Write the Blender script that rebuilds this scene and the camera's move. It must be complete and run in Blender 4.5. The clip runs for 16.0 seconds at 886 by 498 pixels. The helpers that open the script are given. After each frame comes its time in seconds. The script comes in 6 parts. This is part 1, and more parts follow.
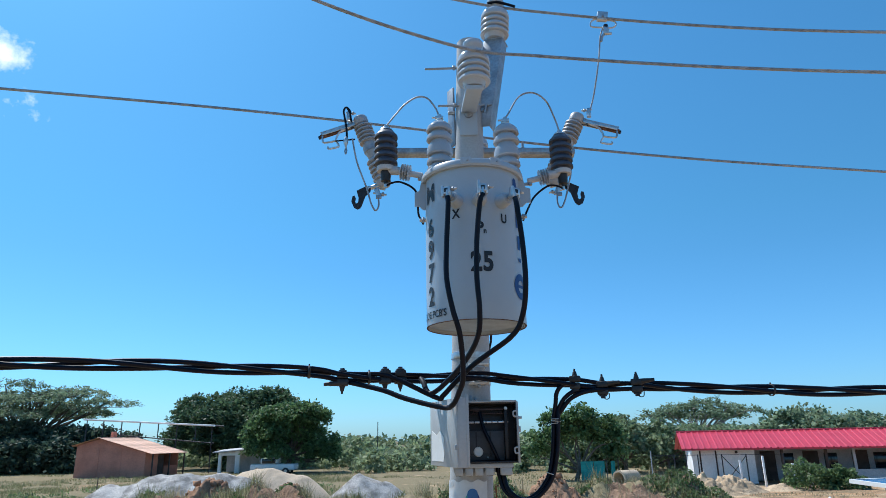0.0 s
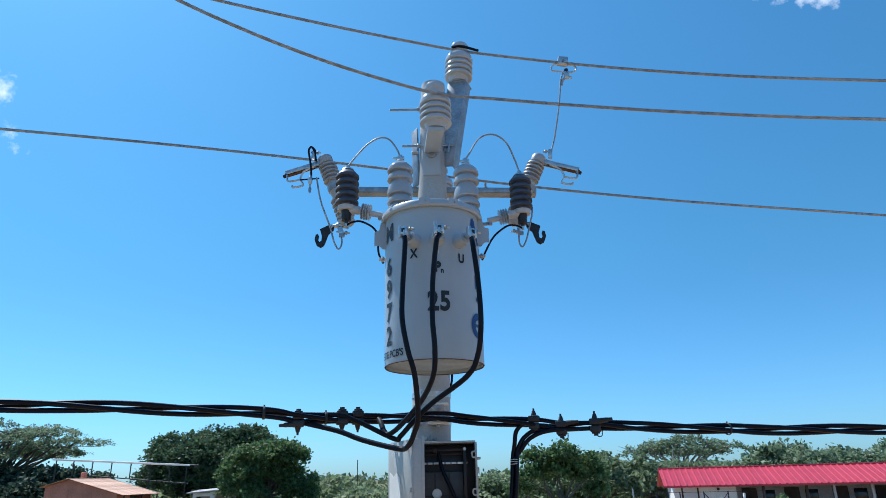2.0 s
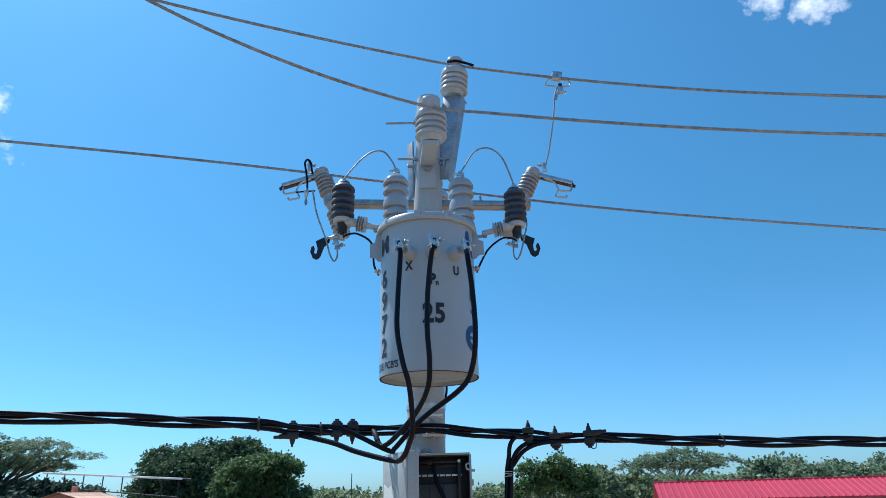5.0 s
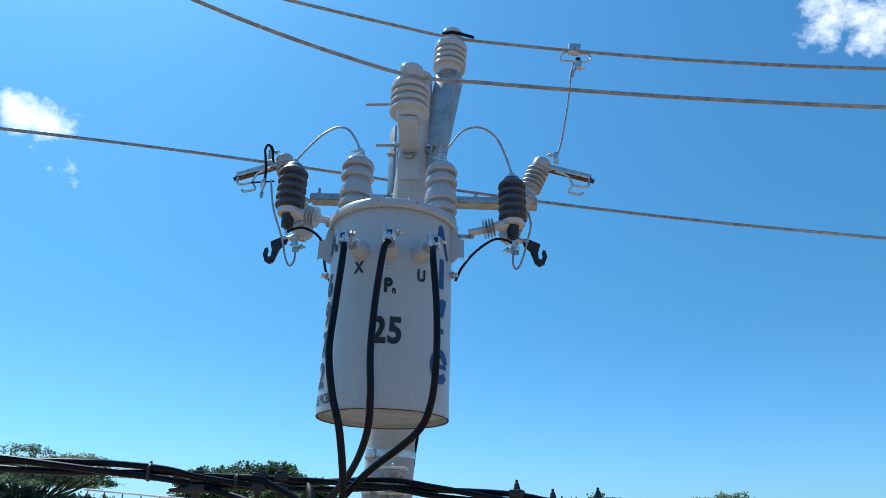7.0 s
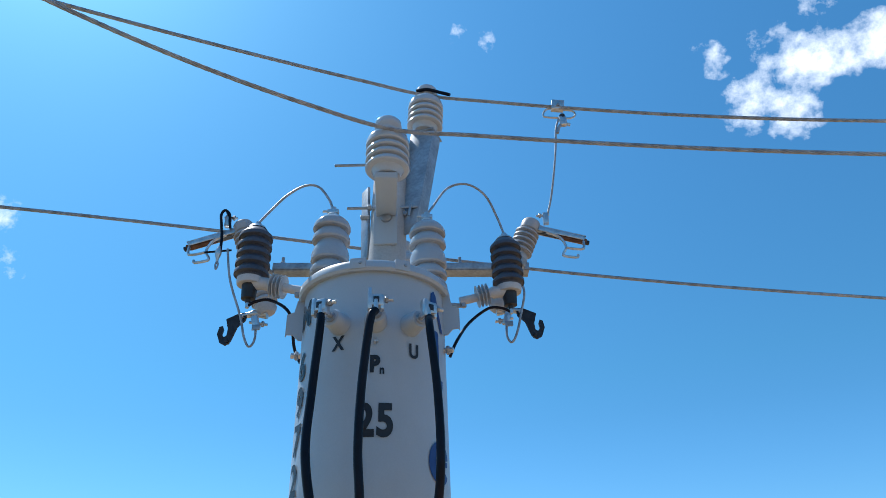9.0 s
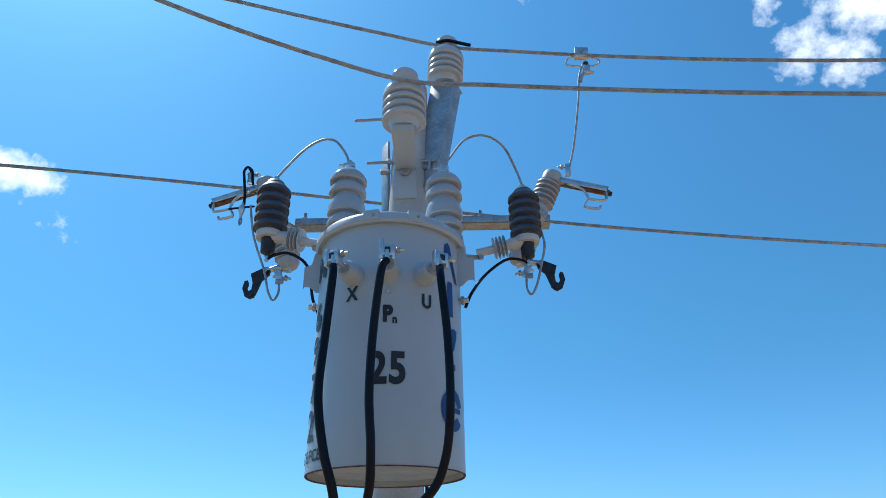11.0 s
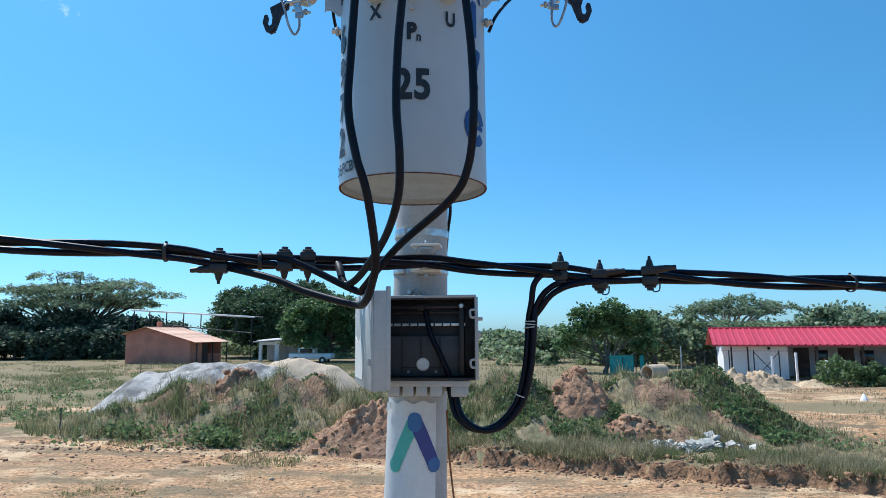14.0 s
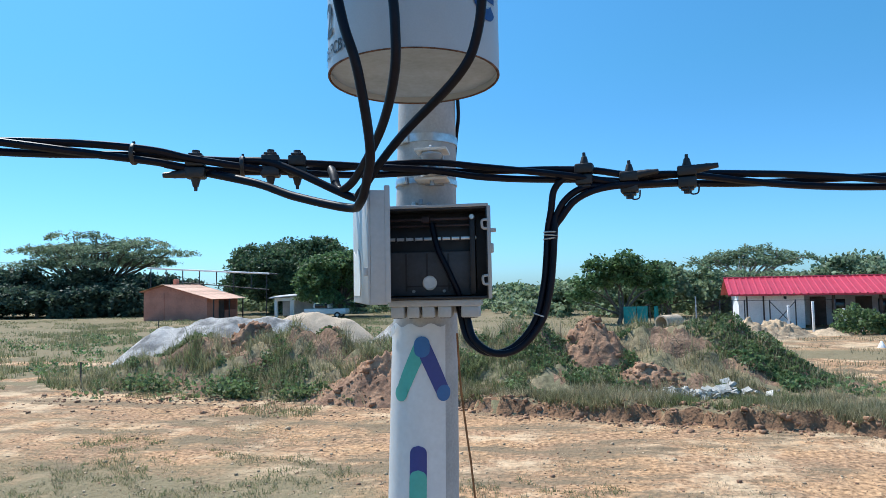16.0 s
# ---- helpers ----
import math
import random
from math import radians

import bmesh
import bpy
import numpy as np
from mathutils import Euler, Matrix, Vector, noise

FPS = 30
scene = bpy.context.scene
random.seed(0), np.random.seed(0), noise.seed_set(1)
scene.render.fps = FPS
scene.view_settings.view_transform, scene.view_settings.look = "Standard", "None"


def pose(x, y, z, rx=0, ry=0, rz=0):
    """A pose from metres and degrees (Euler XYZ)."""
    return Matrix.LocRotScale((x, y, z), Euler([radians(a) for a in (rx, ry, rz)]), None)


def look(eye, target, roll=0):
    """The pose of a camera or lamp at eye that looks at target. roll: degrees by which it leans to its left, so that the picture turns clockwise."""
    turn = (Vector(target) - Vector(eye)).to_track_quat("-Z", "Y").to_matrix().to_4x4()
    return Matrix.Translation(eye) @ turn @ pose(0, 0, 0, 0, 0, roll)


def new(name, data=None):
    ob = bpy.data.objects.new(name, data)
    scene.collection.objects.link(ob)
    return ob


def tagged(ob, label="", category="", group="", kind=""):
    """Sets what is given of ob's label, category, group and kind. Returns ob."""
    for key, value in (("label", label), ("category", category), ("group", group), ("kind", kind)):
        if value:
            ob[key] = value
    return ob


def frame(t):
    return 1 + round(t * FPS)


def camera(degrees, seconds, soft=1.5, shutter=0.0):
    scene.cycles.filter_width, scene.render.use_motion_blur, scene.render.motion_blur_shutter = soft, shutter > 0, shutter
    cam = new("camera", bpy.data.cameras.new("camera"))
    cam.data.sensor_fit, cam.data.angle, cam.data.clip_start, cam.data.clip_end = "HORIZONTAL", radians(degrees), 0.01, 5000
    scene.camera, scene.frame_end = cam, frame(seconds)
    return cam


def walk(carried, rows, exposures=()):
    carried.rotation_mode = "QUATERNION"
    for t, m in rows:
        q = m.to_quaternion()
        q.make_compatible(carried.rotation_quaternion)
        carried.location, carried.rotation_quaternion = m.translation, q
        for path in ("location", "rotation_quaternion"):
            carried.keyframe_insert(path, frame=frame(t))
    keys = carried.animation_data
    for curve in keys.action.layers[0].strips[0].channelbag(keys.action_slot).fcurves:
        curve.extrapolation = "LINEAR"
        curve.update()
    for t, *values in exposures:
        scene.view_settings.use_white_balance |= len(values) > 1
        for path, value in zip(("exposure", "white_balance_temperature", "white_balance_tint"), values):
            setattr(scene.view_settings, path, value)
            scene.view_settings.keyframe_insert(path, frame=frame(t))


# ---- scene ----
cam = camera(69.5, 16.0, soft=0.8)
PATH = [
    (0, (-0.045, -3.212, 3.113), (-0.132, -1.298, 3.685), -1.1),
    (0.5, (0.029, -3.242, 3.118), (-0.031, -1.339, 3.729), -0.7),
    (1, (0.056, -3.237, 3.121), (-0.022, -1.348, 3.772), -1.0),
    (1.5, (0.065, -3.235, 3.125), (0.019, -1.348, 3.785), -1.9),
    (2, (0.066, -3.234, 3.125), (0.037, -1.351, 3.799), -1.5),
    (2.5, (0.065, -3.237, 3.127), (0.034, -1.358, 3.811), -1.7),
    (3, (0.067, -3.248, 3.127), (0.054, -1.374, 3.824), -1.7),
    (3.2, (0.06, -3.25, 3.126), (0.049, -1.381, 3.838), -1.5),
    (5.3, (0.073, -3.255, 3.113), (0.059, -1.385, 3.821), -1.5),
    (5.5, (0.116, -3.246, 3.11), (0.094, -1.354, 3.757), -1.0),
    (6, (0.184, -2.981, 3.153), (0.22, -1.107, 3.851), -1.8),
    (6.5, (0.217, -2.682, 3.217), (0.217, -0.84, 3.997), -1.2),
    (7, (0.339, -2.547, 3.267), (0.191, -0.718, 4.062), 1.4),
    (7.5, (0.278, -2.414, 3.3), (0.203, -0.61, 4.162), -0.5),
    (8, (0.171, -2.307, 3.356), (0.196, -0.567, 4.34), -2.4),
    (8.2, (0.16, -2.278, 3.37), (0.188, -0.557, 4.388), -2.4),
    (10.3, (0.269, -2.217, 3.367), (0.154, -0.497, 4.38), -1.2),
    (10.5, (0.268, -2.213, 3.359), (0.136, -0.47, 4.33), -1.1),
    (11, (0.268, -2.219, 3.345), (0.148, -0.443, 4.256), -1.0),
    (11.5, (0.268, -2.22, 3.327), (0.132, -0.431, 4.21), -1.2),
    (12, (0.27, -2.218, 3.317), (0.129, -0.413, 4.168), -1.7),
    (12.5, (0.272, -2.23, 3.293), (0.112, -0.384, 4.046), -1.7),
    (13, (0.254, -2.229, 3.255), (0.067, -0.339, 3.882), -0.5),
    (13.5, (0.255, -2.245, 3.198), (0.064, -0.3, 3.621), 0.2),
    (14, (0.257, -2.243, 3.162), (0.052, -0.27, 3.421), -0.4),
    (14.5, (0.255, -2.241, 3.136), (0.041, -0.257, 3.274), -0.1),
    (15, (0.243, -2.242, 3.1), (-0.033, -0.266, 3.244), 0.3),
    (15.5, (0.19, -2.197, 3.083), (-0.065, -0.216, 3.168), -0.6),
    (16, (0.243, -1.989, 3.04), (-0.005, -0.008, 3.161), -1.1),
]
walk(cam, [(t, look(eye, target, roll)) for t, eye, target, roll in PATH], exposures=[(0, 0.20, 6150, 10), (7, 0.19, 6150, 10), (10.3, 0.17, 6150, 10), (11.5, 0.16, 6150, 10), (12.5, 0.18, 6150, 10), (13.5, 0.26, 6150, 10), (16, 0.36, 6150, 10)])

# ---- world and light ----
SUN = Vector((-0.43, 0.33, 0.84)).normalized()
world = bpy.data.worlds.new("world")
scene.world = world
world.use_nodes = True
wn, wl = world.node_tree.nodes, world.node_tree.links
sky = wn.new("ShaderNodeTexSky")
sky.sky_type, sky.sun_disc = "NISHITA", False
sky.sun_elevation, sky.sun_rotation = math.asin(SUN.z), math.atan2(SUN.x, SUN.y)
sky.air_density, sky.dust_density, sky.ozone_density, sky.altitude = 1.0, 0.5, 3.0, 0
tint = wn.new("ShaderNodeMix")
tint.data_type, tint.blend_type = "RGBA", "MULTIPLY"
tint.inputs[0].default_value = 1.0
height = wn.new("ShaderNodeSeparateXYZ")
rise = wn.new("ShaderNodeMapRange")
rise.inputs[1].default_value, rise.inputs[2].default_value = 0.0, 0.32
hue = wn.new("ShaderNodeMix")
hue.data_type = "RGBA"
hue.inputs[6].default_value, hue.inputs[7].default_value = (0.46, 0.80, 1.17, 1), (0.39, 0.865, 1.00, 1)
wl.new(rise.outputs[0], hue.inputs[0])
wl.new(height.outputs[2], rise.inputs[0])
lift = wn.new("ShaderNodeMapRange")
lift.inputs[1].default_value, lift.inputs[2].default_value, lift.inputs[3].default_value, lift.inputs[4].default_value = 0.26, 0.78, 0.90, 1.20
depth = wn.new("ShaderNodeVectorMath")
depth.operation = "SCALE"
wl.new(height.outputs[2], lift.inputs[0])
wl.new(hue.outputs[2], depth.inputs[0])
wl.new(lift.outputs[0], depth.inputs["Scale"])
wl.new(depth.outputs[0], tint.inputs[7])
wl.new(sky.outputs[0], tint.inputs[6])
# a few small fair-weather clouds
way = wn.new("ShaderNodeTexCoord")
wl.new(way.outputs["Generated"], height.inputs[0])
puff = wn.new("ShaderNodeTexNoise")
puff.inputs["Scale"].default_value, puff.inputs["Detail"].default_value, puff.inputs["Roughness"].default_value = 30.0, 10.0, 0.62
wl.new(way.outputs["Generated"], puff.inputs["Vector"])
cover = None
for direction, spread, weight in (((0.481, 0.611, 0.629), 0.999, 0.95), ((0.505, 0.6, 0.621), 0.999, 1.0), ((0.528, 0.588, 0.612), 0.9992, 0.8), ((0.455, 0.625, 0.634), 0.9994, 0.6), ((0.431, 0.668, 0.606), 0.999, 0.85), ((0.44, 0.655, 0.614), 0.9992, 0.7), ((0.47, 0.655, 0.592), 0.999, 0.8), ((0.492, 0.655, 0.574), 0.9993, 0.5), ((0.387, 0.641, 0.663), 0.9996, 0.7), ((0.451, 0.595, 0.666), 0.9995, 0.45), ((0.375, 0.632, 0.678), 0.9997, 0.3), ((0.556, 0.561, 0.613), 0.999, 1.0), ((0.58, 0.545, 0.605), 0.9988, 1.0), ((0.033, 0.656, 0.754), 0.9998, 0.45), ((0.077, 0.659, 0.748), 0.9998, 0.45), ((0.49, 0.555, 0.672), 0.9996, 0.4), ((-0.6, 0.643, 0.474), 0.9994, 0.95), ((-0.58, 0.662, 0.476), 0.9995, 0.85), ((-0.563, 0.676, 0.477), 0.9997, 0.6), ((-0.59, 0.687, 0.424), 0.9996, 0.25), ((-0.566, 0.708, 0.424), 0.9997, 0.35), ((-0.545, 0.722, 0.428), 0.9998, 0.2)):
    dot = wn.new("ShaderNodeVectorMath")
    dot.operation = "DOT_PRODUCT"
    dot.inputs[1].default_value = Vector(direction).normalized()
    wl.new(way.outputs["Generated"], dot.inputs[0])
    fall = wn.new("ShaderNodeMapRange")
    fall.inputs[1].default_value, fall.inputs[2].default_value, fall.inputs[4].default_value = spread, 1.0, weight
    wl.new(dot.outputs["Value"], fall.inputs[0])
    if cover is None:
        cover = fall.outputs[0]
    else:
        most = wn.new("ShaderNodeMath")
        most.operation = "MAXIMUM"
        wl.new(cover, most.inputs[0])
        wl.new(fall.outputs[0], most.inputs[1])
        cover = most.outputs[0]
thick = wn.new("ShaderNodeMath")
thick.operation = "MULTIPLY_ADD"
thick.inputs[1].default_value = 0.38
wl.new(cover, thick.inputs[0])
wl.new(puff.outputs[0], thick.inputs[2])
edge = wn.new("ShaderNodeMapRange")
edge.inputs[1].default_value, edge.inputs[2].default_value = 0.60, 0.94
wl.new(thick.outputs[0], edge.inputs[0])
mask = wn.new("ShaderNodeMath")
mask.operation = "MULTIPLY"
wl.new(edge.outputs[0], mask.inputs[0])
gate = wn.new("ShaderNodeMath")
gate.operation = "GREATER_THAN"
gate.inputs[1].default_value = 0.0001
wl.new(cover, gate.inputs[0])
wl.new(gate.outputs[0], mask.inputs[1])
cloud = wn.new("ShaderNodeMix")
cloud.data_type = "RGBA"
cloud.inputs[7].default_value = (8.0, 8.6, 9.4, 1)
wl.new(mask.outputs[0], cloud.inputs[0])
wl.new(tint.outputs[2], cloud.inputs[6])
wn["Background"].inputs[1].default_value = 0.135
wl.new(cloud.outputs[2], wn["Background"].inputs[0])
sun = new("sun", bpy.data.lights.new("sun", "SUN"))
sun.data.energy, sun.data.angle, sun.data.color = 4.5, radians(0.53), (1.0, 0.95, 0.88)
sun.matrix_world = look(SUN * 60, (0, 0, 0))


# ---- materials ----
def mat(name, col, rough=0.6, metal=0.0, var=0.12, scale=8.0, fine=90.0, bump=0.15, bump_depth=0.002, col2=None, island=0.0, each=0.0, spec=0.5):
    """A painted, mineral or leafy surface: two scales of mottling, fine relief, and a shift for each piece."""
    m = bpy.data.materials.new(name)
    m.use_nodes = True
    n, l = m.node_tree.nodes, m.node_tree.links
    b = n["Principled BSDF"]
    b.inputs["Roughness"].default_value, b.inputs["Metallic"].default_value = rough, metal
    b.inputs["Specular IOR Level"].default_value = spec
    tc = n.new("ShaderNodeTexCoord")
    big, small = n.new("ShaderNodeTexNoise"), n.new("ShaderNodeTexNoise")
    big.inputs["Scale"].default_value, big.inputs["Detail"].default_value = scale, 5.0
    small.inputs["Scale"].default_value, small.inputs["Detail"].default_value = fine, 4.0
    for t in (big, small):
        l.new(tc.outputs["Object"], t.inputs["Vector"])
    ramp = n.new("ShaderNodeMapRange")
    ramp.inputs[1].default_value, ramp.inputs[2].default_value = 0.38, 0.64
    l.new(big.outputs[0], ramp.inputs[0])
    mix = n.new("ShaderNodeMix")
    mix.data_type = "RGBA"
    c2 = col2 or tuple(c * (1 - 2 * var) for c in col)
    mix.inputs[6].default_value, mix.inputs[7].default_value = (*col, 1), (*c2, 1)
    l.new(ramp.outputs[0], mix.inputs[0])
    gain = n.new("ShaderNodeMapRange")
    gain.inputs[1].default_value, gain.inputs[2].default_value = 0.3, 0.7
    gain.inputs[3].default_value, gain.inputs[4].default_value = 1 - var, 1 + var
    l.new(small.outputs[0], gain.inputs[0])
    value = gain.outputs[0]
    for amount, source in ((island, ("ShaderNodeNewGeometry", "Random Per Island")), (each, ("ShaderNodeObjectInfo", "Random"))):
        if amount:
            src, rr, mu = n.new(source[0]), n.new("ShaderNodeMapRange"), n.new("ShaderNodeMath")
            rr.inputs[3].default_value, rr.inputs[4].default_value = 1 - amount, 1 + amount
            l.new(src.outputs[source[1]], rr.inputs[0])
            mu.operation = "MULTIPLY"
            l.new(value, mu.inputs[0])
            l.new(rr.outputs[0], mu.inputs[1])
            value = mu.outputs[0]
    out = n.new("ShaderNodeVectorMath")
    out.operation = "SCALE"
    l.new(mix.outputs[2], out.inputs[0])
    l.new(value, out.inputs["Scale"])
    l.new(out.outputs[0], b.inputs["Base Color"])
    if bump:
        bp = n.new("ShaderNodeBump")
        bp.inputs["Strength"].default_value, bp.inputs["Distance"].default_value = bump, bump_depth
        l.new(small.outputs[0], bp.inputs["Height"])
        l.new(bp.outputs[0], b.inputs["Normal"])
    rg = n.new("ShaderNodeMapRange")
    rg.inputs[3].default_value, rg.inputs[4].default_value = max(0.05, rough - 0.08), min(1, rough + 0.1)
    l.new(big.outputs[0], rg.inputs[0])
    l.new(rg.outputs[0], b.inputs["Roughness"])
    return m


def leaf_mat(name, col, col2, scale=0.5):
    """Foliage: diffuse with some light let through."""
    m = mat(name, col, 0.55, var=0.25, scale=scale, fine=6.0, bump=0, col2=col2, island=0.45, spec=0.3)
    n, l = m.node_tree.nodes, m.node_tree.links
    b = n["Principled BSDF"]
    tr, add = n.new("ShaderNodeBsdfTranslucent"), n.new("ShaderNodeMixShader")
    add.inputs[0].default_value = 0.45
    l.new(b.inputs["Base Color"].links[0].from_socket, tr.inputs["Color"])
    l.new(b.outputs[0], add.inputs[1])
    l.new(tr.outputs[0], add.inputs[2])
    l.new(add.outputs[0], n["Material Output"].inputs[0])
    return m


TANK_PAINT = mat("tank_paint", (0.40, 0.455, 0.505), 0.34, var=0.03, scale=5, fine=260, bump=0.05, bump_depth=0.0006)
# bluer copy of the tank paint; its tint offsets warm light bounced off the soil
UNDER_OFFSET_PAINT = mat("underside_paint_bounce_offset", (0.36, 0.45, 0.56), 0.6, var=0.08, scale=9, fine=60)
RUST = mat("rusty_edge", (0.16, 0.08, 0.05), 0.85, var=0.3, scale=40, fine=200)
PORCELAIN = mat("grey_porcelain", (0.37, 0.40, 0.435), 0.10, var=0.03, scale=12, fine=120, bump=0.03)
WHITE_PORCELAIN = mat("white_porcelain", (0.44, 0.48, 0.525), 0.10, var=0.03, scale=12, fine=120, bump=0.03)
SILICONE = mat("dark_silicone_rubber", (0.070, 0.080, 0.108), 0.5, var=0.15, scale=14, fine=140)
LIGHT_SILICONE = mat("light_grey_silicone", (0.40, 0.41, 0.43), 0.4, var=0.06, scale=14, fine=140)
FIBREGLASS = mat("white_fibreglass", (0.50, 0.515, 0.535), 0.45, var=0.05, scale=20, fine=150)
GALVANISED = mat("galvanised_steel", (0.36, 0.40, 0.44), 0.45, metal=0.55, var=0.14, scale=18, fine=70)
BRIGHT = mat("tinned_connector_metal", (0.62, 0.63, 0.64), 0.32, metal=0.8, var=0.12, scale=40, fine=160)
BLACK_STEEL = mat("black_hinge_casting", (0.03, 0.032, 0.04), 0.5, metal=0.3, var=0.2, scale=30)
ALUMINIUM = mat("weathered_aluminium_strand", (0.37, 0.40, 0.44), 0.45, metal=0.3, var=0.18, scale=30, fine=200)
CABLE = mat("black_cable_sheath", (0.003, 0.005, 0.014), 0.42, var=0.2, scale=25, fine=220, bump=0.1, spec=0.2)
CABLE_GREY = mat("dusty_cable_sheath", (0.026, 0.028, 0.034), 0.5, var=0.25, scale=18, fine=120)
BLACK_PLASTIC = mat("black_connector_plastic", (0.018, 0.019, 0.022), 0.5, var=0.2, scale=30)
TIE = mat("white_cable_tie", (0.6, 0.6, 0.58), 0.5)
POLE_GREY = mat("pole_concrete", (0.45, 0.455, 0.455), 0.75, var=0.09, scale=7, fine=110, bump=0.3)
STICKER = mat("white_vinyl_sticker", (0.66, 0.69, 0.71), 0.35, var=0.04, scale=6, fine=60, bump=0.05)
TEAL = mat("teal_print", (0.08, 0.42, 0.36), 0.4, var=0.05)
NAVY = mat("navy_print", (0.03, 0.05, 0.24), 0.4, var=0.05)
BLUE = mat("blue_print", (0.03, 0.14, 0.36), 0.4, var=0.05)
TANK_BLUE = mat("blue_vinyl", (0.01, 0.045, 0.20), 0.4, var=0.05)
INK = mat("black_vinyl", (0.012, 0.012, 0.016), 0.45, var=0.1)
BOX_GREY = mat("grey_polycarbonate", (0.42, 0.43, 0.43), 0.45, var=0.05, scale=10, fine=90)
# near-black moulding, also used for the painted shade of small recesses
BOX_DARK = mat("dark_moulding_and_recess_shade", (0.016, 0.017, 0.021), 0.5, var=0.15, scale=18)
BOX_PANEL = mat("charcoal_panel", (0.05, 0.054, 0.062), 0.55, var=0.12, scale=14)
COPPER = mat("tarnished_busbar", (0.055, 0.034, 0.034), 0.45, metal=0.5, var=0.2, scale=30)
WHITE_PLASTIC = mat("white_plastic", (0.78, 0.78, 0.75), 0.4, var=0.03)
ROPE = mat("brown_rope", (0.28, 0.13, 0.05), 0.8, var=0.2, scale=30)
DIRT = mat("sandy_orange_soil", (0.52, 0.325, 0.175), 0.95, var=0.2, scale=0.55, fine=5.5, bump=0.9, bump_depth=0.05, col2=(0.36, 0.205, 0.11), spec=0.1)
TURF = mat("dry_grassy_soil", (0.30, 0.235, 0.145), 0.95, var=0.3, scale=0.8, fine=7, bump=0.9, bump_depth=0.05, col2=(0.18, 0.165, 0.095), spec=0.1)
RED_SOIL = mat("red_clay_soil", (0.42, 0.25, 0.155), 0.95, var=0.25, scale=1.5, fine=9, bump=0.9, bump_depth=0.05, col2=(0.23, 0.135, 0.09), spec=0.1)
SAND = mat("pale_building_sand", (0.60, 0.47, 0.34), 0.95, var=0.1, scale=1.2, fine=14, bump=0.5, bump_depth=0.03, spec=0.1)
GRAVEL = mat("grey_gravel", (0.56, 0.525, 0.485), 0.9, var=0.28, scale=2.0, fine=24, bump=1.0, bump_depth=0.05, spec=0.1)
SCAR = mat("brown_subsoil", (0.30, 0.195, 0.130), 0.95, var=0.3, scale=1.8, fine=10, bump=1.0, bump_depth=0.07, col2=(0.17, 0.11, 0.075), spec=0.1)
STONE = mat("pale_rubble", (0.56, 0.53, 0.47), 0.9, var=0.2, scale=4, fine=30, each=0.25)
YELLOW_SOIL = mat("yellow_soil", (0.55, 0.41, 0.27), 0.95, var=0.2, scale=1.5, fine=9, bump=0.9, bump_depth=0.05, spec=0.1)
GRASS = leaf_mat("dry_green_grass", (0.190, 0.215, 0.095), (0.300, 0.270, 0.155), 0.9)
STRAW = leaf_mat("straw_grass", (0.40, 0.34, 0.21), (0.27, 0.25, 0.14), 0.6)
WEED = leaf_mat("weed_leaves", (0.120, 0.190, 0.075), (0.180, 0.235, 0.100), 0.8)
MANGO = leaf_mat("dark_glossy_leaves", (0.060, 0.108, 0.058), (0.105, 0.165, 0.080), 0.4)
MANGO_LIGHT = leaf_mat("mid_green_leaves", (0.135, 0.215, 0.085), (0.090, 0.160, 0.065), 0.4)
ACACIA = leaf_mat("feathery_grey_green_leaves", (0.245, 0.315, 0.195), (0.180, 0.250, 0.150), 0.3)
SCRUB = leaf_mat("scrub_leaves", (0.185, 0.250, 0.135), (0.250, 0.300, 0.165), 0.15)
DEEP = leaf_mat("shaded_wood_leaves", (0.062, 0.100, 0.070), (0.095, 0.135, 0.085), 0.3)
BARK = mat("grey_bark", (0.17, 0.14, 0.11), 0.9, var=0.25, scale=4, fine=40, bump=0.7)
DEADWOOD = mat("bleached_branches", (0.38, 0.34, 0.31), 0.9, var=0.2, scale=4, fine=40)
CLAY_WALL = mat("terracotta_render", (0.58, 0.24, 0.165), 0.9, var=0.12, scale=0.7, fine=9, bump=0.4)
CLAY_TILE = mat("faded_terracotta_roof", (0.84, 0.52, 0.37), 0.85, var=0.18, scale=1.5, fine=12, each=0.12)
RED_SHEET = mat("red_painted_sheet", (0.58, 0.045, 0.075), 0.4, var=0.08, scale=0.8, fine=12, bump=0.05, each=0.06)
WHITEWASH = mat("whitewashed_wall", (0.86, 0.86, 0.85), 0.85, var=0.08, scale=0.8, fine=12, bump=0.3)
GREY_WALL = mat("bare_cement_wall", (0.52, 0.52, 0.53), 0.9, var=0.12, scale=0.9, fine=12, bump=0.3)
# dark timber of posts and frames, and the painted shade inside doorways
SHADE_WALL = mat("dark_timber_and_doorway_shade", (0.09, 0.065, 0.055), 0.8, var=0.2, scale=2)
FENCE = mat("dark_fence_steel", (0.06, 0.06, 0.065), 0.6, metal=0.3, var=0.2, scale=6)
CLOTH = mat("turquoise_cloth", (0.04, 0.36, 0.31), 0.8, var=0.15, scale=2)
GLASS_DARK = mat("dark_window_glass", (0.02, 0.024, 0.03), 0.08, var=0.1)
CAR_WHITE = mat("white_car_paint", (0.72, 0.72, 0.72), 0.25, var=0.03)


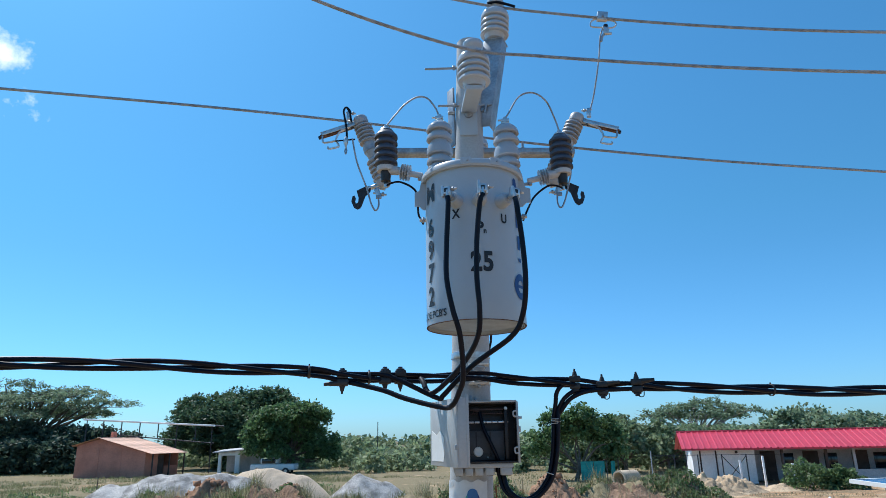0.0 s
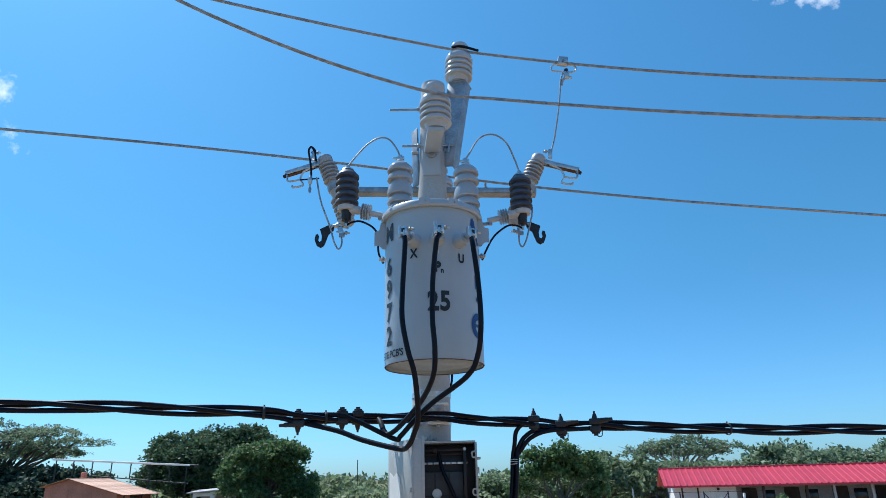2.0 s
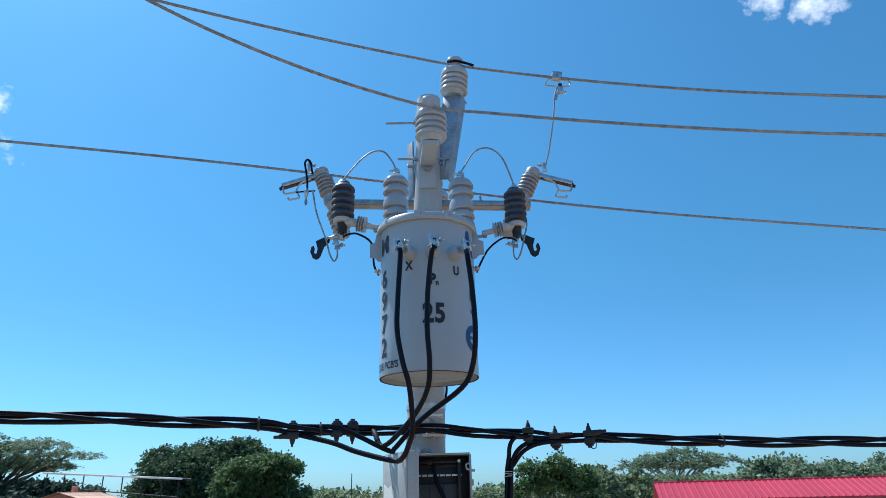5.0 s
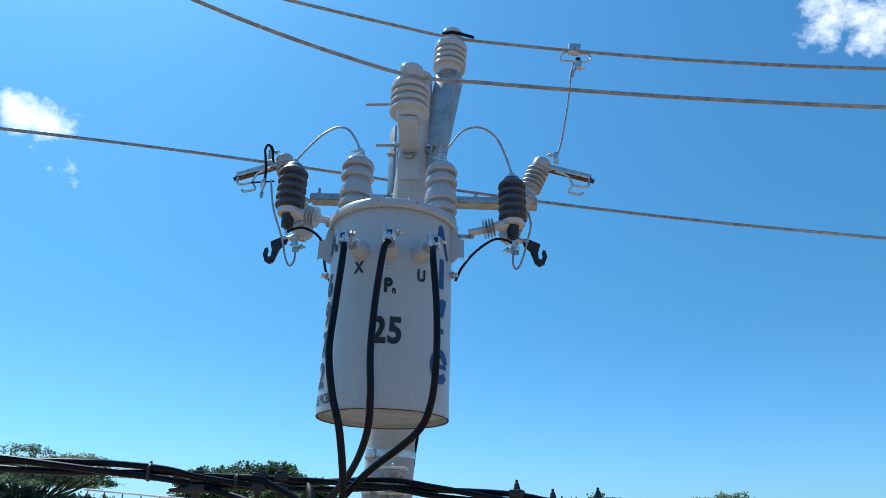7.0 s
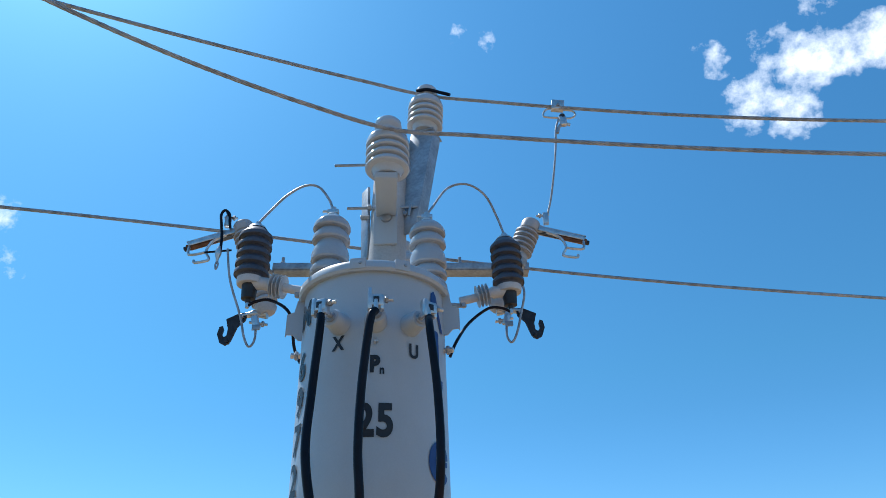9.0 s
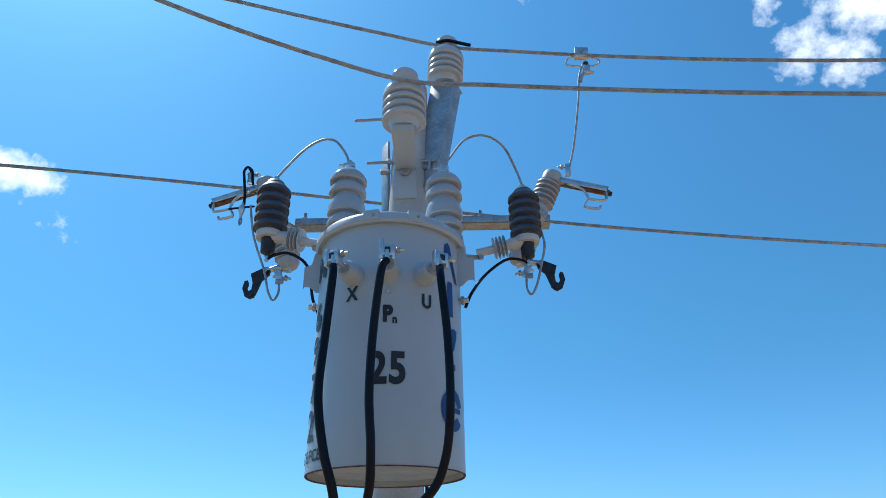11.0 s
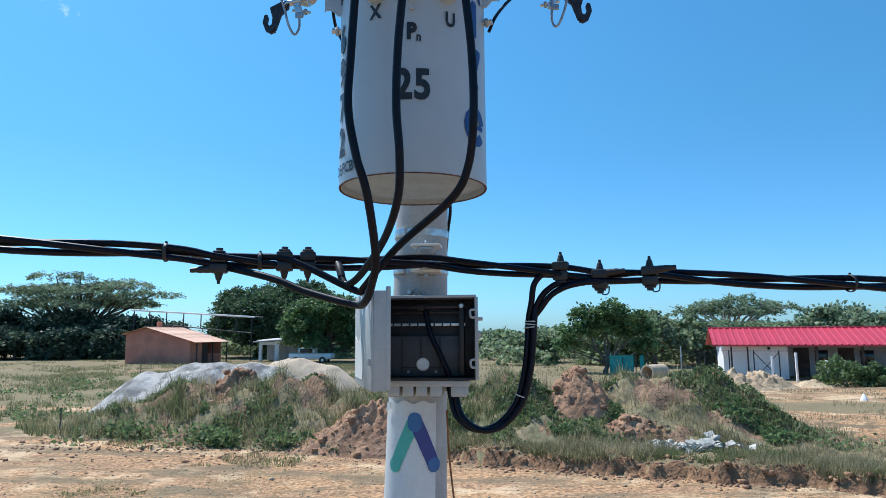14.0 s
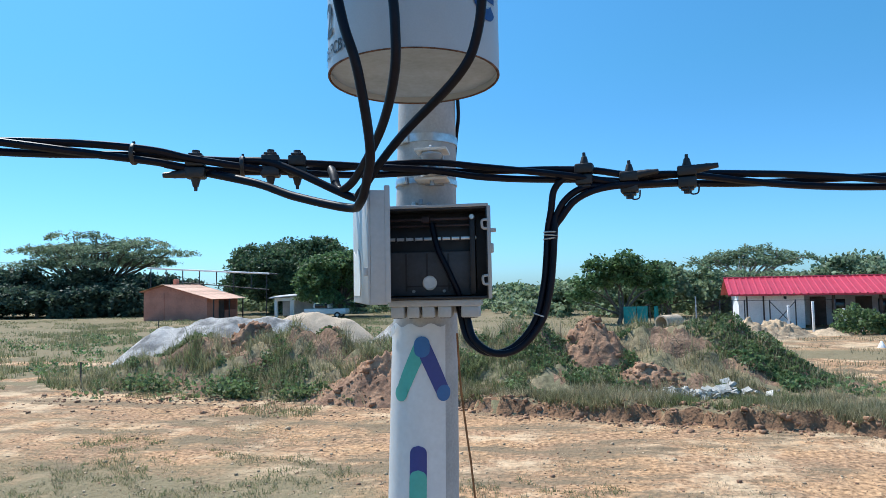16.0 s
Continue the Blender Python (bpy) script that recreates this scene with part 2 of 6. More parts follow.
def ground_mat():
    """Sandy soil that passes raggedly into dry grassy soil and, at the cut, into raw clay; cover and cut say where."""
    m = mat("yard_soil", (0.45, 0.27, 0.145), 0.95, var=0.55, scale=0.8, fine=11.0, bump=1.0, bump_depth=0.06, col2=(0.36, 0.22, 0.13), spec=0.1)
    n, l = m.node_tree.nodes, m.node_tree.links
    b = n["Principled BSDF"]
    soil = b.inputs["Base Color"].links[0].from_socket
    tc = n.new("ShaderNodeTexCoord")
    fray, pale = n.new("ShaderNodeTexNoise"), n.new("ShaderNodeTexNoise")
    fray.inputs["Scale"].default_value, fray.inputs["Detail"].default_value, fray.inputs["Roughness"].default_value = 0.9, 9.0, 0.7
    pale.inputs["Scale"].default_value, pale.inputs["Detail"].default_value, pale.inputs["Roughness"].default_value = 0.42, 7.0, 0.66
    for t in (fray, pale):
        l.new(tc.outputs["Object"], t.inputs["Vector"])

    def blend(under, colour, factor):
        mx = n.new("ShaderNodeMix")
        mx.data_type = "RGBA"
        l.new(factor, mx.inputs[0])
        l.new(under, mx.inputs[6])
        mx.inputs[7].default_value = (*colour, 1)
        return mx.outputs[2]

    def ranged(source, lo, hi):
        r = n.new("ShaderNodeMapRange")
        r.inputs[1].default_value, r.inputs[2].default_value = lo, hi
        l.new(source, r.inputs[0])
        return r.outputs[0]
    colour = blend(soil, (0.67, 0.485, 0.305), ranged(pale.outputs[0], 0.51, 0.62))
    speck, crust = n.new("ShaderNodeTexNoise"), n.new("ShaderNodeTexNoise")
    speck.inputs["Scale"].default_value, speck.inputs["Detail"].default_value, speck.inputs["Roughness"].default_value = 2.2, 10.0, 0.78
    crust.inputs["Scale"].default_value, crust.inputs["Detail"].default_value, crust.inputs["Roughness"].default_value = 0.55, 10.0, 0.74
    stretch = n.new("ShaderNodeMapping")
    stretch.inputs["Scale"].default_value = (0.42, 1.4, 1.0)
    l.new(tc.outputs["Object"], stretch.inputs["Vector"])
    for t in (speck, crust):
        l.new(stretch.outputs[0], t.inputs["Vector"])
    colour = blend(colour, (0.235, 0.170, 0.105), ranged(crust.outputs[0], 0.49, 0.58))
    for name, tone, gain in (("cover", (0.235, 0.190, 0.112), 0.9), ("cut", (0.23, 0.135, 0.08), 0.6)):
        at = n.new("ShaderNodeAttribute")
        at.attribute_name = name
        add = n.new("ShaderNodeMath")
        add.operation = "MULTIPLY_ADD"
        add.inputs[1].default_value = gain
        l.new(fray.outputs[0], add.inputs[0])
        l.new(at.outputs["Fac"], add.inputs[2])
        colour = blend(colour, tone, ranged(add.outputs[0], 0.5 + gain * 0.5 - 0.14, 0.5 + gain * 0.5 + 0.16))
    colour = blend(colour, (0.47, 0.34, 0.215), ranged(pale.outputs[0], 0.595, 0.66))
    colour = blend(colour, (0.17, 0.125, 0.08), ranged(speck.outputs[0], 0.56, 0.66))
    l.new(colour, b.inputs["Base Color"])
    return m


YARD = ground_mat()
SOLAR = mat("blue_solar_cells", (0.02, 0.04, 0.13), 0.12, var=0.1, scale=3)


# ---- building helpers ----
ORIGIN = {}


def thing(name, at, label, category, group="", kind=""):
    """An Empty at the base of a thing; its parts are given in world metres."""
    e = new(name)
    e.empty_display_size = 0.1
    e.location = at
    ORIGIN[e.name] = Vector(at)
    return tagged(e, label, category, group, kind)


def finish(name, me, material, parent, label, flat):
    me.materials.append(material)
    if not flat:
        me.polygons.foreach_set("use_smooth", [True] * len(me.polygons))
        me.set_sharp_from_angle(angle=radians(38))
    ob = new(name, me)
    if parent is not None:
        org = ORIGIN[parent.name]
        ORIGIN[ob.name] = org
        me.transform(Matrix.Translation(-org))
        ob.parent = parent
    else:
        ORIGIN[ob.name] = Vector((0, 0, 0))
    if label:
        tagged(ob, label)
    return ob


def part(name, bm, material, parent=None, label="", flat=False):
    me = bpy.data.meshes.new(name)
    bm.normal_update()
    bm.to_mesh(me)
    bm.free()
    return finish(name, me, material, parent, label, flat)


def solid(name, verts, faces, material, parent=None, label="", flat=True):
    me = bpy.data.meshes.new(name)
    me.from_pydata(verts, [], faces)
    return finish(name, me, material, parent, label, flat)


def box(x0, x1, y0, y1, z0, z1, bevel=0.0, m=None):
    bm = bmesh.new()
    bmesh.ops.create_cube(bm, size=1, matrix=Matrix.Translation(((x0 + x1) / 2, (y0 + y1) / 2, (z0 + z1) / 2)) @ Matrix.Diagonal((x1 - x0, y1 - y0, z1 - z0, 1)))
    if bevel:
        bmesh.ops.bevel(bm, geom=bm.edges[:], offset=bevel, segments=2, affect="EDGES", profile=0.5)
    if m is not None:
        bm.transform(m)
    return bm


def axis(p, d):
    """A frame at p whose z runs along d."""
    return Matrix.Translation(p) @ Vector(d).to_track_quat("Z", "Y").to_matrix().to_4x4()


def lathe(profile, m=None, seg=28):
    """A turned body from (radius, height) pairs."""
    bm = bmesh.new()
    rings = []
    for r, z in profile:
        if r < 1e-5:
            rings.append([bm.verts.new((0, 0, z))])
        else:
            rings.append([bm.verts.new((r * math.cos(2 * math.pi * k / seg), r * math.sin(2 * math.pi * k / seg), z)) for k in range(seg)])
    for a, b in zip(rings, rings[1:]):
        for k in range(seg):
            j = (k + 1) % seg
            if len(a) == 1 and len(b) > 1:
                bm.faces.new((a[0], b[j], b[k]))
            elif len(b) == 1 and len(a) > 1:
                bm.faces.new((a[k], a[j], b[0]))
            elif len(a) > 1:
                bm.faces.new((a[k], a[j], b[j], b[k]))
    bmesh.ops.recalc_face_normals(bm, faces=bm.faces[:])
    if m is not None:
        bm.transform(m)
    return bm


def rod(p, q, r, seg=12, r2=None):
    p, q = Vector(p), Vector(q)
    h = (q - p).length
    r2 = r if r2 is None else r2
    c = min(r, r2) * 0.2
    return lathe([(0, 0), (r - c, 0), (r, c), (r2, h - c), (r2 - c, h), (0, h)], axis(p, q - p), seg)


def smooth(points, per=6):
    """A Catmull-Rom curve through the points."""
    p = [Vector(a) for a in points]
    p = [p[0] * 2 - p[1], *p, p[-1] * 2 - p[-2]]
    out = []
    for i in range(1, len(p) - 2):
        for k in range(per):
            t = k / per
            out.append(0.5 * (2 * p[i] + (p[i + 1] - p[i - 1]) * t + (2 * p[i - 1] - 5 * p[i] + 4 * p[i + 1] - p[i + 2]) * t * t + (3 * p[i] - p[i - 1] - 3 * p[i + 1] + p[i + 2]) * t ** 3))
    return [*out, p[-2]]


def frames_along(path):
    """The side and up directions at each point of a path, carried along without twist."""
    t = [(b - a).normalized() for a, b in zip(path, path[1:])]
    t.append(t[-1])
    n = t[0].orthogonal().normalized()
    out = []
    for d in t:
        n = (n - d * n.dot(d)).normalized()
        out.append((n, d.cross(n)))
    return out


def tube(points, r, seg=10, per=6, bm=None, raw=False):
    path = [Vector(a) for a in points] if raw else smooth(points, per)
    bm = bm or bmesh.new()
    rings = []
    for i, (p, (n, b)) in enumerate(zip(path, frames_along(path))):
        rr = r[min(len(r) - 1, i * len(r) // len(path))] if isinstance(r, (list, tuple)) else r
        rings.append([bm.verts.new(p + (n * math.cos(2 * math.pi * k / seg) + b * math.sin(2 * math.pi * k / seg)) * rr) for k in range(seg)])
    for a, c in zip(rings, rings[1:]):
        for k in range(seg):
            bm.faces.new((a[k], a[(k + 1) % seg], c[(k + 1) % seg], c[k]))
    bm.faces.new(rings[0][::-1])
    bm.faces.new(rings[-1])
    return bm


def strand(points, r, turns, of, per=8):
    """One wire or core of several laid round a common path."""
    path = smooth(points, per)
    s, out = 0.0, []
    for i, (p, (n, b)) in enumerate(zip(path, frames_along(path))):
        if i:
            s += (p - path[i - 1]).length
        a = 2 * math.pi * (s * turns + of)
        out.append(p + (n * math.cos(a) + b * math.sin(a)) * r)
    return out


def prism(outline, thick, m):
    """A plate of that outline in its own xy plane, thick along z."""
    bm = bmesh.new()
    lo = [bm.verts.new((x, y, -thick / 2)) for x, y in outline]
    hi = [bm.verts.new((x, y, thick / 2)) for x, y in outline]
    bm.faces.new(lo[::-1])
    bm.faces.new(hi)
    for k in range(len(lo)):
        j = (k + 1) % len(lo)
        bm.faces.new((lo[k], lo[j], hi[j], hi[k]))
    bmesh.ops.recalc_face_normals(bm, faces=bm.faces[:])
    bm.transform(m)
    return bm


def sheds(z0, z1, core, rim, count, droop=0.35):
    """The profile of a row of sheds from z0 up to z1."""
    h = (z1 - z0) / count
    out = []
    for k in range(count):
        z = z0 + k * h
        out += [(core, z), (core + (rim - core) * 0.75, z + h * (0.42 - droop * 0.25)), (rim, z + h * (0.40 - droop * 0.3)), (rim * 1.0, z + h * 0.42), (rim * 0.965, z + h * 0.52), (core + (rim - core) * 0.35, z + h * 0.78), (core, z + h)]
    return out


# ---- the pole ----
POLE_Y = 0.08


def pole_x(z):
    return -0.0905 + 0.0243 * (z - 2.42)


def pole_r(z):
    return 0.1115 - 0.0140 * (z - 2.42)


def on_pole(az, z, out=0.003):
    """A point of the pole's skin: az in degrees from the front towards +x."""
    r = pole_r(z) + out
    return Vector((pole_x(z) + r * math.sin(radians(az)), POLE_Y - r * math.cos(radians(az)), z))


def pole_band(z, h, out=0.004, az0=0, az1=360, seg=48):
    bm = bmesh.new()
    rows = []
    for zz, oo in ((z, 0.0005), (z, out), (z + h, out), (z + h, 0.0005)):
        rows.append([bm.verts.new(on_pole(az0 + (az1 - az0) * k / seg, zz, oo)) for k in range(seg + 1)])
    for a, b in zip(rows, rows[1:]):
        for k in range(seg):
            bm.faces.new((a[k], a[k + 1], b[k + 1], b[k]))
    return bm


pole = thing("utility_pole", (pole_x(0), POLE_Y, 0), "pale grey tapered concrete utility pole with a white vinyl sticker", "utility pole")
bm = bmesh.new()
rows = []
for i in range(24):
    z = -0.3 + i * (5.36 + 0.3) / 23
    rows.append([bm.verts.new(on_pole(k * 7.5, z, 0.0)) for k in range(48)])
for a, b in zip(rows, rows[1:]):
    for k in range(48):
        bm.faces.new((a[k], a[(k + 1) % 48], b[(k + 1) % 48], b[k]))
bm.faces.new(rows[-1])
bm.faces.new(rows[0][::-1])
bmesh.ops.recalc_face_normals(bm, faces=bm.faces[:])
part("shaft", bm, POLE_GREY, pole)
bm = bmesh.new()
rows = []
for i in range(30):
    z = 1.55 + i * (2.925 - 1.55) / 29
    rows.append([bm.verts.new(on_pole(-96 + k * 5, z + (0.006 * math.sin(k * 0.9) if i == 29 else 0), 0.003)) for k in range(29)])
for a, b in zip(rows, rows[1:]):
    for k in range(28):
        bm.faces.new((a[k], a[k + 1], b[k + 1], b[k]))
sticker = part("sticker", bm, STICKER, pole, "white vinyl sticker with teal and navy strokes")


def stroke(u0, z0, u1, z1, width, material, out):
    """A round-ended printed stroke on the pole; u in degrees from the front."""
    bm = bmesh.new()
    deg = math.degrees(1 / pole_r(2.7))
    a, b = Vector((u0 / deg, z0)), Vector((u1 / deg, z1))
    d = b - a
    length = d.length
    d.normalize()
    side = Vector((-d.y, d.x))
    w = width / 2
    rows = []
    for i in range(31):
        s = -w + (length + 2 * w) * i / 30
        k = s if s < 0 else max(0.0, s - length)
        half = math.sqrt(max(w * w - k * k, 1e-9))
        rows.append([bm.verts.new(on_pole((a + d * s + side * half * (j / 3 - 1)).x * deg, (a + d * s + side * half * (j / 3 - 1)).y, out)) for j in range(7)])
    for p, q in zip(rows, rows[1:]):
        for j in range(6):
            bm.faces.new((p[j], p[j + 1], q[j + 1], q[j]))
    bmesh.ops.recalc_face_normals(bm, faces=bm.faces[:])
    part("printed_stroke", bm, material, sticker)


stroke(3, 2.868, -33, 2.715, 0.045, TEAL, 0.0045)
stroke(3, 2.868, 40, 2.715, 0.045, NAVY, 0.0055)
stroke(3, 2.868, 3.2, 2.85, 0.047, BLUE, 0.0065)
stroke(40, 2.717, 40, 2.714, 0.047, BLUE, 0.0065)
stroke(-33, 2.717, -33, 2.714, 0.047, TEAL, 0.0062)
stroke(-1, 2.535, -1, 2.46, 0.050, NAVY, 0.0045)
stroke(-1, 2.462, -1, 2.352, 0.050, TEAL, 0.0055)
bm = prism([(0, 0), (0.030, 0.012), (0.026, 0.036), (0.006, 0.030)], 0.002, Matrix.Translation(on_pole(-62, 2.888, 0.012)) @ pose(0, 0, 0, 90, 0, -50))
part("peeling_corner", bm, STICKER, sticker)

for z, h in ((3.505, 0.026), (3.372, 0.016)):
    band = thing("steel_band", on_pole(0, z, 0.0), "shiny stainless steel strap clamped round the pole", "strap", "steel bands on the pole")
    part("strap", pole_band(z, h), BRIGHT, band)
    part("buckle", box(-0.022, 0.022, -0.008, 0.008, -0.004, h + 0.004, 0.003, Matrix.Translation(on_pole(-38, z, 0.006)) @ pose(0, 0, 0, 0, 0, -38)), BRIGHT, band)

spool = thing("spool_bracket", on_pole(0, 3.37, 0), "white spool insulator in a steel clevis on the pole", "insulator")
c = Vector((-0.026, -0.078, 0))
part("spool", lathe([(0, 3.376), (0.030, 3.376), (0.036, 3.384), (0.030, 3.396), (0.020, 3.405), (0.020, 3.425), (0.030, 3.434), (0.036, 3.444), (0.030, 3.452), (0, 3.452)], Matrix.Translation((c.x, c.y, 0))), WHITE_PORCELAIN, spool)
for z in (3.366, 3.454):
    part("clevis_plate", box(c.x - 0.05, c.x + 0.05, c.y - 0.03, -0.02, z, z + 0.009, 0.002), WHITE_PLASTIC, spool)
part("clevis_back", box(c.x - 0.03, c.x + 0.03, -0.026, -0.012, 3.36, 3.47, 0.002), GALVANISED, spool)
part("pin", rod((c.x, c.y, 3.35), (c.x, c.y, 3.475), 0.007), GALVANISED, spool)
down = thing("pole_bolt", on_pole(0, 3.30, 0), "small bolt heads and steel tab on the pole above the enclosure", "bolt")
part("bolt", rod(on_pole(-12, 3.302, -0.01), on_pole(-12, 3.302, 0.014), 0.009, 6), BRIGHT, down)
part("tab", box(-0.006, 0.006, -0.004, 0.004, 0, 0.028, 0.001, Matrix.Translation(on_pole(0, 3.29, 0.004))), GALVANISED, down)
part("bolt", rod(on_pole(14, 3.30, -0.01), on_pole(14, 3.30, 0.012), 0.009, 6), GALVANISED, down)
earth = thing("earthing_cable", on_pole(62, 2.0, 0), "thin dark earthing cable running down the pole", "cable")
part("sheath", tube([on_pole(80, 4.3, 0.006), on_pole(80, 3.9, 0.006), on_pole(82, 3.68, 0.010), on_pole(90, 3.60, 0.010), on_pole(115, 3.52, 0.005), on_pole(135, 3.3, 0.006), on_pole(150, 2.9, 0.008), on_pole(160, 2.0, 0.008), on_pole(160, 0.02, 0.01)], 0.006, 8), CABLE, earth)
rope = thing("hanging_rope", (0.16, 0.02, 0), "thin brown rope hanging beside the pole", "rope")
part("rope_strand", tube([(0.036, -0.03, 2.90), (0.042, -0.01, 2.74), (0.058, 0.0, 2.58), (0.072, 0.0, 2.46), (0.10, 0.01, 2.1), (0.15, 0.02, 1.0), (0.16, 0.02, 0.0)], 0.0035, 6), ROPE, rope)

# ---- the transformer ----
TX, TY, TR = -0.030, -0.350, 0.2245
Z0, Z1 = 3.592, 4.285
trafo = thing("transformer", (TX, TY, Z0), "light grey cylindrical pole-mounted transformer with black lettering, hung on the pole", "transformer")
tank_at = Matrix.Translation((TX, TY, 0))
part("tank", lathe([(TR - 0.006, Z0 + 0.022), (TR - 0.006, Z0 + 0.003), (TR - 0.001, Z0), (TR, Z0 + 0.004), (TR, Z0 + 0.15), (TR, Z0 + 0.3), (TR, Z0 + 0.45), (TR, Z1 + 0.01)], tank_at, 96), TANK_PAINT, trafo)
part("bottom_plate", lathe([(0, Z0 + 0.018), (TR - 0.005, Z0 + 0.018)], tank_at, 64), UNDER_OFFSET_PAINT, trafo, "painted underside, tinted blue to offset the warm ground bounce")
part("bottom_edge", lathe([(TR - 0.0062, Z0 + 0.001), (TR - 0.001, Z0 - 0.0015), (TR + 0.0008, Z0 + 0.002)], tank_at, 96), RUST, trafo)
part("lid", lathe([(TR - 0.002, Z1), (TR + 0.014, Z1 - 0.002), (TR + 0.020, Z1 + 0.006), (TR + 0.019, Z1 + 0.024), (TR + 0.011, Z1 + 0.034), (TR - 0.03, Z1 + 0.040), (TR * 0.5, Z1 + 0.050), (0, Z1 + 0.054)], tank_at, 96), TANK_PAINT, trafo)


def on_tank(az, z, out=0.0):
    r = TR + out
    return Vector((TX + r * math.sin(radians(az)), TY - r * math.cos(radians(az)), z))


for az in (-6, 26, 100, -110, 175):
    m = Matrix.Translation(on_tank(az, Z1 + 0.018, 0.016)) @ pose(0, 0, 0, 0, 0, az)
    part("lid_clamp", box(-0.024, 0.024, -0.005, 0.020, -0.016, 0.020, 0.003, m), TANK_PAINT, trafo)
    part("clamp_screw", rod(m @ Vector((0.008, -0.004, 0.002)), m @ Vector((0.008, -0.010, 0.002)), 0.005, 6), GALVANISED, trafo)
for az, s in ((80, 1), (-80, -1)):
    m = Matrix.Translation(on_tank(az, 0, 0)) @ pose(0, 0, 0, 0, 0, az)
    # side bracket with a hooked outline
    out = [(-0.005, 4.150), (0.012, 4.150), (0.030, 4.168), (0.048, 4.168), (0.052, 4.160), (0.052, 4.235), (0.030, 4.245), (0.022, 4.285), (-0.005, 4.285)]
    part("side_bracket", prism([(x, z) for x, z in out], 0.006, m @ pose(0, 0, 0, 90, 0, -90)), TANK_PAINT, trafo)
    part("ground_stud", rod(on_tank(az, 4.10, -0.01), on_tank(az, 4.10, 0.03), 0.009, 8), BRIGHT, trafo)
    part("ground_nut", rod(on_tank(az, 4.10, 0.006), on_tank(az, 4.10, 0.018), 0.014, 6), GALVANISED, trafo)
for z in (3.78, 4.12):
    part("hanger_lug", box(-0.06, 0.04, TY + TR - 0.02, 0.005, z, z + 0.07, 0.004), TANK_PAINT, trafo)

BUSH = [(0, 0), (0.058, 0), (0.060, 0.010), (0.058, 0.018)]
for z, h in ((0.020, 0.045), (0.065, 0.045), (0.110, 0.078), (0.188, 0.048), (0.236, 0.046)):
    BUSH += [(0.045, z), (0.060, z + 0.001), (0.064, z + 0.005), (0.0635, z + h * 0.36), (0.058, z + h * 0.64), (0.050, z + h * 0.86), (0.045, z + h * 0.97)]
BUSH += [(0.034, 0.289), (0, 0.294)]
for x, y in ((-0.180, -0.385), (0.146, -0.330)):
    base = Vector((x, y, Z1 + 0.029))
    b = part("bushing", lathe(BUSH, Matrix.Translation(base), 36), PORCELAIN, trafo, "glazed pale grey porcelain high-voltage bushing")
    part("bushing_cap", lathe([(0, 0.29), (0.022, 0.29), (0.024, 0.300), (0.016, 0.308), (0.011, 0.312), (0.011, 0.335), (0, 0.337)], Matrix.Translation(base), 20), BRIGHT, b)
    part("terminal", box(-0.020, 0.020, -0.010, 0.010, 0.310, 0.326, 0.003, Matrix.Translation(base)), BRIGHT, b)
    part("terminal_bolt", rod(base + Vector((-0.036, -0.004, 0.318)), base + Vector((0.012, -0.004, 0.318)), 0.005, 8), BRIGHT, b)

LV = []
for az, out in ((-19, 0.105), (7.5, 0.108), (34, 0.100)):
    z = 4.122
    b = part("low_voltage_bushing", lathe([(0, -0.01), (0.033, -0.01), (0.033, 0.014), (0.029, 0.022), (0.029, 0.045), (0.024, 0.056), (0, 0.058)], axis(on_tank(az, z), on_tank(az, z, 1) - on_tank(az, z)), 24), TANK_PAINT, trafo, "painted low-voltage bushing with a tinned clamp")
    tip = on_tank(az, z + 0.012, out)
    part("stud", rod(on_tank(az, z, 0.04), tip + (on_tank(az, z, 1) - on_tank(az, z)) * 0.015, 0.0085, 10), BRIGHT, b)
    m = Matrix.Translation(tip) @ pose(0, 0, 0, 0, 0, az)
    part("clamp_body", box(-0.019, 0.019, -0.016, 0.014, -0.018, 0.016, 0.003, m), BRIGHT, b)
    # dark patch on the solid clamp, painted as the shade of its opening
    part("clamp_window", box(-0.009, 0.007, -0.0175, -0.015, -0.010, 0.008, 0.001, m), BOX_DARK, b)
    part("clamp_ear", box(-0.024, -0.012, -0.018, 0.006, -0.030, 0.034 if az == 7.5 else 0.022, 0.003, m), BRIGHT, b)
    part("clamp_jaw", box(0.010, 0.020, -0.014, 0.010, -0.028, 0.012, 0.003, m), BRIGHT, b)
    part("clamp_bolt", rod(m @ Vector((-0.018, -0.004, 0.004)), m @ Vector((0.046, -0.004, 0.004)), 0.0055, 8), BRIGHT, b)
    part("clamp_nut", rod(m @ Vector((0.022, -0.004, 0.004)), m @ Vector((0.032, -0.004, 0.004)), 0.010, 6), GALVANISED, b)
    part("washer", rod(on_tank(az, z, 0.056), on_tank(az, z, 0.061), 0.016, 16), GALVANISED, b)
    LV.append(tip)
part("drain_valve", rod(on_tank(8, 4.062, -0.004), on_tank(8, 4.062, 0.012), 0.006, 8), BRIGHT, trafo)


